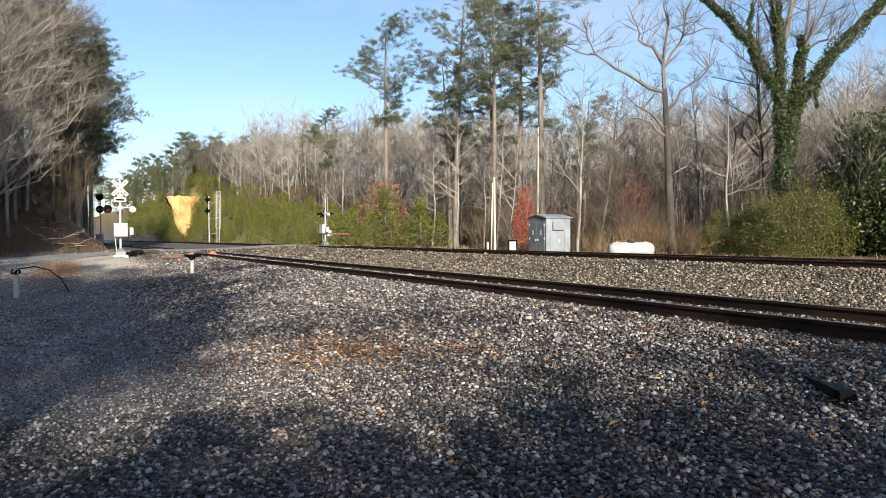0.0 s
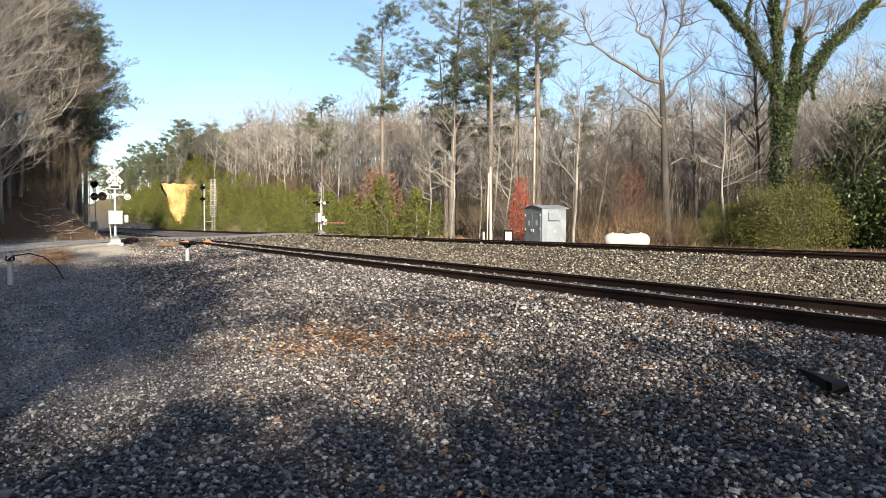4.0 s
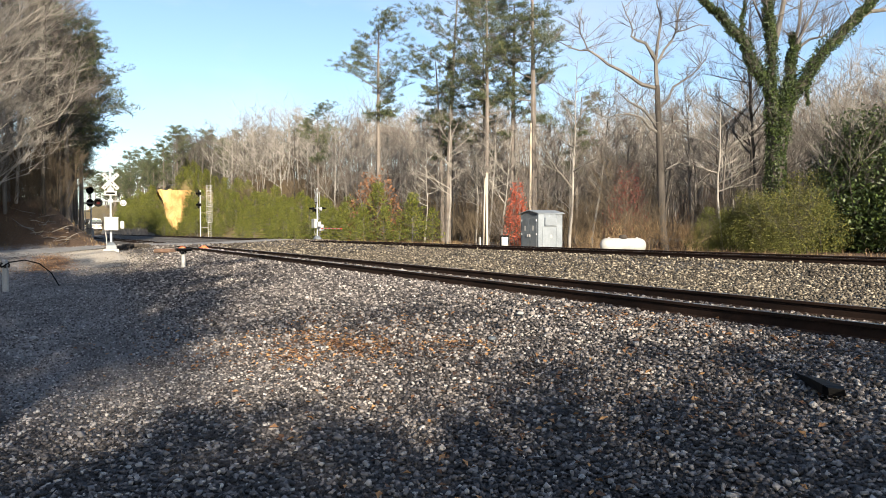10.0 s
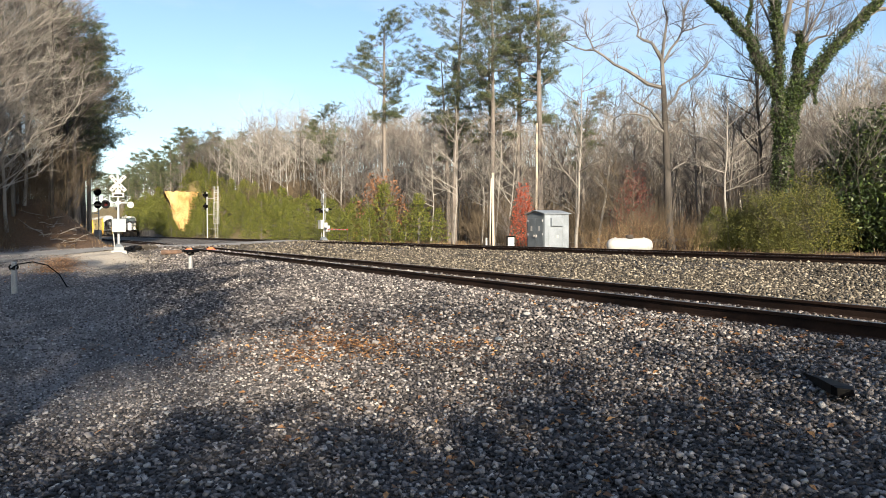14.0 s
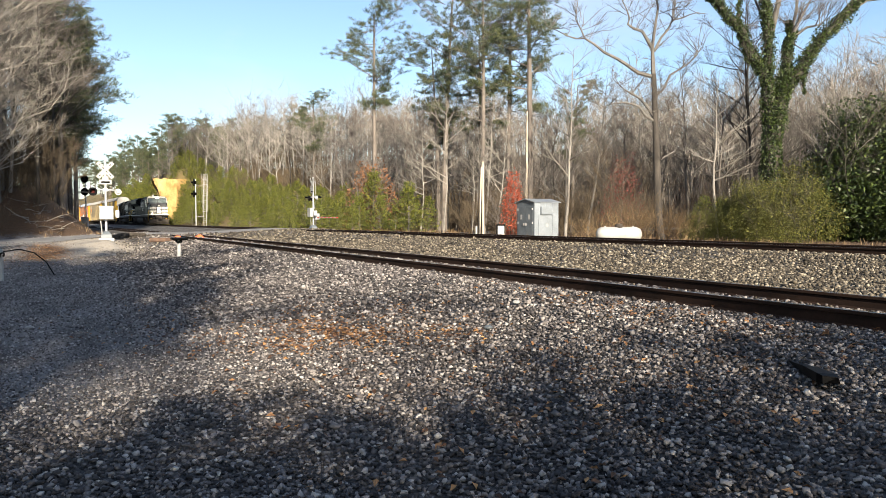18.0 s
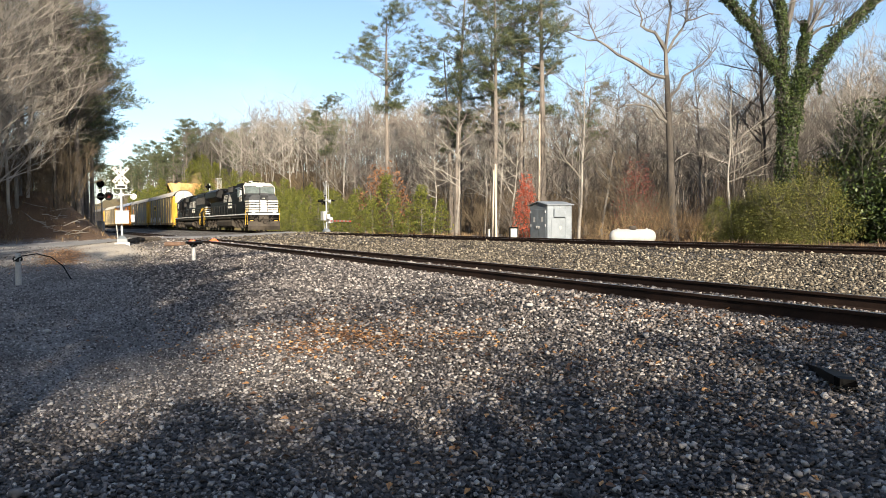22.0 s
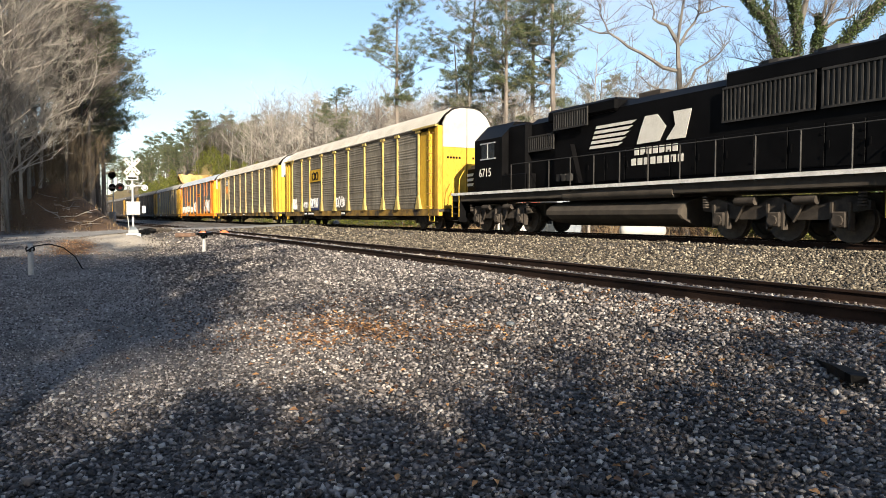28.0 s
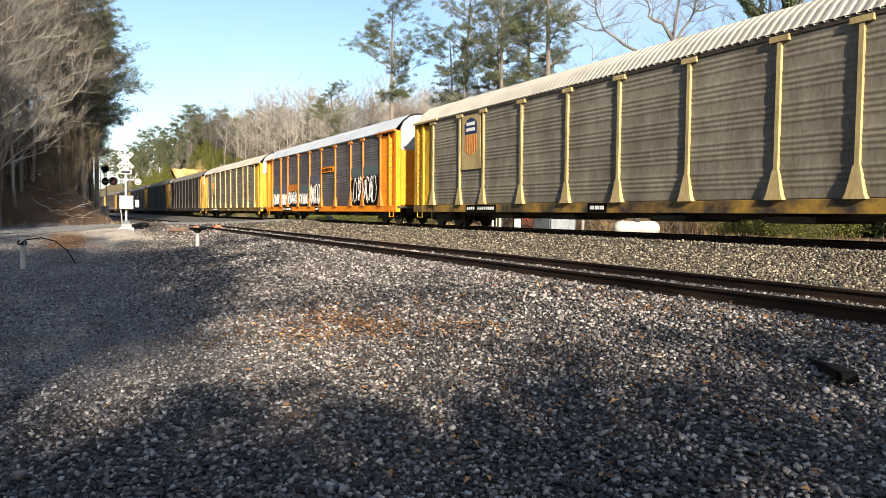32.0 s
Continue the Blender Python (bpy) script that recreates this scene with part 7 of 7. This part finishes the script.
def bollard(x, y, h, lean):
    t = thing("bollard", "white-painted post with a loop of black cable", "bollard", "white posts beside the lot", at=(x, y, ground_z(x, y)))
    part("post", Geo().tube([(0, 0, -0.25), (lean * 0.5, 0, h * 0.5), (lean, 0, h)], 0.085, 10, 0.07), WHITE, t, smooth=True)
    part("cap", Geo().tube([(lean, 0, h), (lean, 0, h + 0.03)], 0.075, 10), SILVER, t)
    part("cable", Geo().tube([(lean + 0.3 * math.cos(a) * 0.35 + 0.1, 0.3 * math.sin(a) * 0.35, h - 0.12 + 0.05 * math.sin(2 * a)) for a in [2 * math.pi * k / 14 for k in range(15)]], 0.022, 6), BLACK, t, "black cable loop")
    part("eye_bolt", Geo().box(lean - 0.03, lean + 0.12, -0.03, 0.03, h - 0.2, h - 0.12), GRIME, t)
    return t


b1 = bollard(-22.9, -1.37, 0.86, 0.03)
part("slack_cable", Geo().tube([(0.05, 0, 0.8), (-0.3, 0.45, 0.86), (-0.6, 0.8, 0.74), (-0.85, 1.1, 0.45), (-1.0, 1.3, 0.05)], 0.018, 5), BLACK, b1)
b2 = bollard(-28.5, 4.13, 0.74, -0.06)
part("bracket", Geo().box(-0.35, 0.25, -0.28, 0.3, 0.66, 0.76, 0.03).box(-0.5, -0.2, -0.1, 0.14, 0.58, 0.72, 0.02), BLACK, b2, "black iron bracket")

x, y = -41.8, 5.3
single("log", Geo().tube([(-0.2, -0.75, 0.12), (0.02, 0, 0.13), (0.15, 0.75, 0.12)], 0.13, 9, 0.11), LOG, "short weathered log lying on the gravel", "log", at=(x, y, ground_z(x, y)), smooth=True)
# blocks with levers, made up for flat orange-red paint marks at the rails
for x, y, s in ((-44.5, 6.6, 1.0), (-47.0, 8.3, 1.1)):
    t = thing("derail", "orange-red block standing for paint marks by the rail", "derail", "orange-red blocks at the siding", at=(x, y + bend(x), SIDE_Z - 0.19))
    part("block", Geo().rings([[(-0.5 * s, -0.3, 0), (0.5 * s, -0.3, 0), (0.5 * s, 0.3, 0), (-0.5 * s, 0.3, 0)], [(-0.35 * s, -0.1, 0.12), (0.25 * s, -0.1, 0.22), (0.25 * s, 0.1, 0.22), (-0.35 * s, 0.1, 0.12)]]), ORANGE_RED, t)
    part("lever", Geo().tube([(0, -0.3, 0.15), (-0.2, -0.9, 0.2)], 0.03, 6), GRIME, t)


def rubble(name, x, y, sx, sy, n, size, mat, label, seed):
    r = random.Random(seed)
    g = Geo()
    for _ in range(n):
        a, b = r.gauss(0, 0.45), r.gauss(0, 0.45)
        px, py = x + a * sx, y + b * sy
        h = 0.22 * math.exp(-(a * a + b * b) * 2)
        g.ball((px, py, ground_z(px, py) + h), size * rnd(r, 0.5, 1.1), 6, 4, rnd(r, 0.5, 0.9))
    single(name, g, mat, label, "rubble", kind="stuff")


rubble("asphalt_rubble", -50.3, 4.1, 1.0, 1.6, 150, 0.17, UNDER, "low heap of black broken asphalt", 61)


def brush_pile(x, y, seed):
    r = random.Random(seed)
    g = Geo()
    for _ in range(34):
        p = Vector((x + rnd(r, -2, 2), y + rnd(r, -1.5, 1.5), 0))
        p.z = ground_z(p.x, p.y) + rnd(r, 0.0, 0.4)
        d = Vector((rnd(r, -1, 1), rnd(r, -1, 1), rnd(r, -0.1, 0.35))).normalized()
        twig(g, p, d, rnd(r, 0.8, 2.4), rnd(r, 0.02, 0.05))
    single("brush_pile", g, TWIG_PALE, "heap of bleached fallen branches on the bank", "branches", kind="stuff")


brush_pile(-66.5, -0.8, 62)

# plank, pale stone and litter on the lot
x, y = -3.42, 5.2
single("plank", Geo().rings([[(-0.36, -0.02, 0.0), (-0.36, 0.02, 0.0), (-0.36, 0.02, 0.02), (-0.36, -0.02, 0.03)], [(0.0, -0.06, 0.0), (0.0, 0.06, 0.0), (0.0, 0.06, 0.05), (0.0, -0.05, 0.06)], [(0.3, -0.08, 0.0), (0.3, 0.08, 0.0), (0.3, 0.07, 0.06), (0.3, -0.08, 0.07)], [(0.36, -0.06, 0.0), (0.35, 0.07, 0.0), (0.36, 0.05, 0.05), (0.35, -0.06, 0.06)]]), BLACK, "blackened broken plank on the ballast", "plank", at=(x, y, ground_z(x, y) + 0.025), rz=-34)
x, y = -7.9, 5.5
single("stone", Geo().ball((0, 0, 0.04), 0.055, 7, 5, 0.5), WHITE, "pale flat stone among the ballast", "stone", at=(x, y, ground_z(x, y) + 0.03), rz=20)
x, y = -12.2, -0.38
single("litter", Geo().ball((0, 0, 0.02), 0.06, 8, 5, 0.35), WHITE, "scrap of white litter on the dirt", "litter", at=(x, y, ground_z(x, y) + 0.02))
x, y = -7.2, 4.6
single("litter", Geo().ball((0, 0, 0.02), 0.055, 8, 5, 0.5), GALV_DARK, "bluish slate-grey stone among the ballast", "stone", at=(x, y, ground_z(x, y) + 0.03))


# ---- bare clay face of the cutting ----
def clay_face():
    rows = []
    n = 24
    for k in range(n + 1):
        u = k / n
        half = 0.004 + 0.0165 * u ** 0.7
        ring = []
        for j in range(15):
            v = -1 + 2 * j / 14
            edge = 1 + 0.22 * noise.noise((u * 4, v * 1.5, 4)) + 0.08 * noise.noise((u * 19, v * 2, 7))
            x = -139.0 - 6.5 * u + 0.5 * noise.noise((v * 3, 5, u * 2)) - 1.2 * v * v
            y = -x * (0.1355 + v * half * edge)
            bulge = 0.3 * (1 - v * v) + 0.3 * noise.noise((x * 0.7, y * 0.9, 2))
            ring.append((x + bulge, y, 1.0 + 7.8 * u + (0.4 * noise.noise((v * 4, 3, 1)) if k == n else 0)))
        rows.append(ring)
    rows.append([(x - 5, y + 0.4, z - 0.4) for x, y, z in rows[-1]])
    rows.append([(x - 3, y + 0.4, ground_z(x, y) - 1.0) for x, y, z in rows[-1]])
    single("clay_bank", Geo().rings(rows, closed=False), CLAY, "bare orange clay face of the cutting", "bank", kind="structure", smooth=True)


clay_face()


# ---- dry grass along the wood's edge ----
def grass(seed, box, n, tall, label, keep=None):
    r = random.Random(seed)
    g = Geo()
    for _ in range(n):
        x, y = rnd(r, *box[:2]), rnd(r, *box[2:])
        if keep and not keep(x, y):
            continue
        z = ground_z(x, y)
        for k in range(4):
            h = tall * rnd(r, 0.4, 1.1)
            a = rnd(r, 0, 6.28)
            p = Vector((x + rnd(r, -0.15, 0.15), y + rnd(r, -0.15, 0.15), z - 0.03))
            w = Vector((math.cos(a), math.sin(a), 0)) * 0.018
            lean = Vector((rnd(r, -1, 1), rnd(r, -1, 1), 0)) * h * 0.35
            g.add([p - w, p + w, p + w * 0.7 + lean * 0.4 + Vector((0, 0, h * 0.6)), p + lean + Vector((0, 0, h)), p - w * 0.7 + lean * 0.4 + Vector((0, 0, h * 0.6))], [(0, 1, 2, 4), (4, 2, 3)])
    single("dry_grass", g, DRY, label, "grass", kind="stuff")


grass(65, (-75, -8, 19.5, 36), 3200, 0.55, "straw-coloured dry grass and weeds along the wood's edge", lambda x, y: abs(x - ROAD_X) > 5 or y > 26)
grass(66, (-105, -62, -8, 5), 500, 0.45, "dry weeds on the leaf-covered bank", lambda x, y: y - bend(x) < 4.4)


# ---- loose stones and leaves ----
STONE = each_random("ballast_stone", ((0.0, (0.018, 0.016, 0.016)), (0.35, (0.06, 0.053, 0.052)), (0.7, (0.155, 0.138, 0.131)), (0.92, (0.29, 0.262, 0.243)), (1.0, (0.44, 0.41, 0.375))), 0.85, True)
STONE_TAN = each_random("main_line_ballast", ((0.0, (0.014, 0.011, 0.008)), (0.45, (0.06, 0.049, 0.035)), (0.78, (0.145, 0.122, 0.089)), (1.0, (0.32, 0.28, 0.215))), 0.85, True)
# dusty stones, their colour raised to brighten the lot's shaded side
STONE_DUST_BRIGHT = each_random("dusty_brightened_stone", ((0.0, (0.04, 0.036, 0.037)), (0.4, (0.11, 0.1, 0.099)), (0.8, (0.235, 0.22, 0.213)), (1.0, (0.42, 0.4, 0.38))), 0.95, True)
LEAF = each_random("dead_leaves", ((0.0, (0.04, 0.021, 0.013)), (0.6, (0.17, 0.085, 0.042)), (1.0, (0.46, 0.25, 0.1))), 0.75, True, 0.15)


def stones(name, label, spots, sizes, seed, coarse, mat):
    """Thousands of broken stones in one mesh, half sunk in the ground."""
    rs = np.random.RandomState(seed)
    n = len(spots)
    if coarse:
        base = np.array([(x, y, z) for x in (-1, 1) for y in (-1, 1) for z in (-1, 1)], dtype=float) * 0.66
        faces = [(0, 1, 3, 2), (4, 6, 7, 5), (0, 4, 5, 1), (2, 3, 7, 6), (0, 2, 6, 4), (1, 5, 7, 3)]
    else:
        p = (1 + 5 ** 0.5) / 2
        base = np.array([(-1, p, 0), (1, p, 0), (-1, -p, 0), (1, -p, 0), (0, -1, p), (0, 1, p), (0, -1, -p), (0, 1, -p), (p, 0, -1), (p, 0, 1), (-p, 0, -1), (-p, 0, 1)]) / 1.9
        faces = [(0, 11, 5), (0, 5, 1), (0, 1, 7), (0, 7, 10), (0, 10, 11), (1, 5, 9), (5, 11, 4), (11, 10, 2), (10, 7, 6), (7, 1, 8), (3, 9, 4), (3, 4, 2), (3, 2, 6), (3, 6, 8), (3, 8, 9), (4, 9, 5), (2, 4, 11), (6, 2, 10), (8, 6, 7), (9, 8, 1)]
    m = len(base)
    v = base[None] * (1 + rs.uniform(-0.45, 0.3, (n, m, 1))) * rs.uniform(0.5, 1.2, (n, 1, 3))
    q = rs.normal(size=(n, 4))
    q /= np.linalg.norm(q, axis=1, keepdims=True)
    w, x, y, z = q.T
    rot = np.stack([np.stack([1 - 2 * (y * y + z * z), 2 * (x * y - w * z), 2 * (x * z + w * y)], -1), np.stack([2 * (x * y + w * z), 1 - 2 * (x * x + z * z), 2 * (y * z - w * x)], -1),
                    np.stack([2 * (x * z - w * y), 2 * (y * z + w * x), 1 - 2 * (x * x + y * y)], -1)], -2)
    v = np.einsum("nij,nmj->nmi", rot, v) * (np.asarray(sizes) * 0.5)[:, None, None]
    v[:, :, 2] *= 0.75
    v += np.asarray(spots)[:, None, :]
    k = len(faces[0])
    f = (np.array(faces)[None] + (np.arange(n) * m)[:, None, None]).reshape(-1)
    me = bpy.data.meshes.new(name)
    me.vertices.add(n * m)
    me.vertices.foreach_set("co", v.ravel())
    me.loops.add(len(f))
    me.loops.foreach_set("vertex_index", f)
    me.polygons.add(len(f) // k)
    me.polygons.foreach_set("loop_start", np.arange(0, len(f), k))
    me.polygons.foreach_set("loop_total", np.full(len(f) // k, k))
    me.materials.append(mat)
    me.update(calc_edges=True)
    tagged(new(name, me), label, "gravel", kind="stuff")


AHEAD = Vector((-0.878, 0.478))
ACROSS = Vector((0.478, 0.878))


def wedge(seed, near, far, gap, keep):
    """Jittered spots in a fan of ground before the standing place."""
    r = random.Random(seed)
    out = []
    d = near
    while d < far:
        w = d * 0.68 + 0.3
        s = -w
        while s < w:
            a, b = d + rnd(r, -0.5, 0.5) * gap, s + rnd(r, -0.5, 0.5) * gap
            x, y = AHEAD.x * a + ACROSS.x * b, AHEAD.y * a + ACROSS.y * b
            if r.random() < keep(x, y - bend(x)):
                out.append((x, y))
            s += gap
        d += gap
    return out


def stone_share(x, yy):
    if abs(abs(yy - SIDE_Y) - 0.7535) < 0.09 or abs(abs(yy - MAIN_Y) - 0.7535) < 0.09 or yy > 18.9:
        return 0.0
    if abs(x - ROAD_X) < 4:
        return 0.0
    worn = step(3.4, 0.2, yy) * step(-4.5, -9.5, x)
    patch = 0.5 + 0.5 * noise.noise((x * 0.6, yy * 0.6, 9))
    return (1.0 - worn * (0.05 + 0.4 * patch)) * (1 - 0.9 * sandy(x, yy))


def lay(name, seed, near, far, gap, size, coarse, labels):
    """Stones in a fan of ground: grey ones over the lot, tan ones from between the tracks on."""
    r = random.Random(seed + 1)
    piles = ([], []), ([], []), ([], [])
    for x, y in wedge(seed, near, far, gap, stone_share):
        yy = y - bend(x)
        s = size * rnd(r, 0.6, 1.25) * (1 - 0.45 * step(3.4, 0.2, yy) * step(-4.5, -9.5, x))
        s *= 1 - 0.6 * sandy(x, yy)
        if r.random() < 0.02:
            s *= 1.5
        tan = yy + rnd(r, -1.2, 1.2) > 9.2 or r.random() < 1.2 * sandy(x, yy)
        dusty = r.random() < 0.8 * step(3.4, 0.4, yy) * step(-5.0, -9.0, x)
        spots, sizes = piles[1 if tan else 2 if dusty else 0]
        spots.append((x, y, ground_z(x, y) + s * rnd(r, -0.05, 0.55)))
        sizes.append(s)
    for (spots, sizes), mat, label in zip(piles, (STONE, STONE_TAN, STONE_DUST_BRIGHT), labels):
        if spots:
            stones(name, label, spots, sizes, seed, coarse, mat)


GREY, TAN, DUSTY = "angular grey ballast stones strewn over the lot", "pale tan ballast between the tracks", "small dusty stones coloured paler to brighten the shaded lot"
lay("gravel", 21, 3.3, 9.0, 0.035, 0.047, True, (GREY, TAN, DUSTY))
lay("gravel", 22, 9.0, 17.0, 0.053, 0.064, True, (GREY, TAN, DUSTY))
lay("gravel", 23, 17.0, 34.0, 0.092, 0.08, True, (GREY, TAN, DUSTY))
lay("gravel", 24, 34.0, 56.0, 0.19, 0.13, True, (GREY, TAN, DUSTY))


def leaves(name, label, clusters, seed):
    r = random.Random(seed)
    g = Geo()
    for cx, cy, sx, sy, n in clusters:
        for _ in range(n if cx < -12 else n // 2):
            x, y = r.gauss(cx, sx), r.gauss(cy, sy)
            c = Vector((x, y, ground_z(x, y) + rnd(r, 0.02, 0.045)))
            a, s = rnd(r, 0, 6.28), rnd(r, 0.017, 0.042)
            u = Vector((math.cos(a), math.sin(a), rnd(r, -0.5, 0.5))) * s
            v = Vector((-math.sin(a), math.cos(a), rnd(r, -0.5, 0.5))) * s * 0.6
            lift = Vector((0, 0, s * rnd(r, 0.1, 0.5)))
            g.add([c - u, c - v * 0.9 + lift, c + u, c + v + lift], [(0, 1, 2), (0, 2, 3)])
    single(name, g, LEAF, label, "leaves", kind="stuff")


leaves("fallen_leaves", "brown and orange dead leaves caught among the stones", ((-9.0, 3.3, 0.35, 0.2, 420), (-9.9, 3.1, 0.35, 0.25, 300), (-8.2, 3.5, 0.3, 0.25, 420), (-8.5, 2.5, 0.35, 0.2, 300), (-9.5, 4.3, 0.7, 0.4, 350), (-7.4, 4.1, 0.35, 0.3, 260), (-11, 3.6, 0.6, 0.4, 250), (-6.0, 4.2, 1.6, 1.2, 900), (-3.8, 4.6, 0.8, 1.2, 600), (-9.5, 2.0, 1.2, 0.6, 500), (-6.5, 6.2, 2.0, 0.25, 600),
                                                                                    (-12, 1.5, 2.0, 1.0, 200), (-5, 2.2, 1.0, 0.6, 200), (-37.5, -0.5, 2.6, 0.6, 2200), (-33, -1.5, 3, 1.0, 300), (-8.8, 3.2, 0.9, 0.3, 700)), 31)


# ---- ties, one by one where the line is near ----
def ties(parent, yc, top, drop):
    for k in range(150):
        x = 9 - 0.52 * k
        o = part("tie", TIE_MESH, None, parent, at=(x, yc + bend(x), top - 0.192 - drop))
        for off in (-0.7535, 0.7535):
            part("tie_plate", PLATE_MESH, None, parent, at=(x, yc + bend(x) + off, top - 0.192 - drop))
    g = Geo()
    for k in range(150, 640):
        x = 9 - 0.52 * k
        y = yc + bend(x)
        g.box(x - 0.11, x + 0.11, y - 1.3, y + 1.3, top - 0.35 - drop, top - 0.192 - drop)
    tagged(part("distant_ties", g, TIE, parent), kind="stuff")


ties(main_track, MAIN_Y, 0.0, 0.0)
ties(side_track, SIDE_Y, SIDE_Z, 0.012)


# ---- what moves ----
SPEED, GAIN, RACK_FRONT = 13.64, -0.012, 2.6


def rail_pose(x):
    """A vehicle's pose with its middle at x along the main track."""
    slope = (bend(x + 5) - bend(x - 5)) / 10
    return pose(x, MAIN_Y + bend(x), 0, 0, 0, math.degrees(math.atan(slope)))


def run(t):
    """How far along x the first wagon's front is."""
    return -RACK_FRONT + SPEED * (t - 30) + GAIN * (t - 30) ** 2


def motions():
    times = [0.5 * k for k in range(65)]
    order = [(lead, 34.5, False), (second, 11.5, True)]
    for ob, ahead, turned in order:
        walk(ob, [(t, rail_pose(run(t) + ahead) @ (pose(0, 0, 0, 0, 0, 180) if turned else Matrix())) for t in times])
    for k, ob in enumerate(racks):
        walk(ob, [(t, rail_pose(run(t) - RACK_L / 2 - RACK_PITCH * k)) for t in times])
    # wheels roll with the train; those of the turned unit the other way
    beats = [k / FPS for k in range(32 * FPS + 1)]
    for w, r in SPINNING:
        x, y, z = w.location
        way = -1 if w.parent == second else 1
        walk(w, [(t, Matrix.Translation((x, y, z)) @ Matrix.Rotation(way * (run(t) - run(0)) / r, 4, "Y")) for t in beats])


motions()
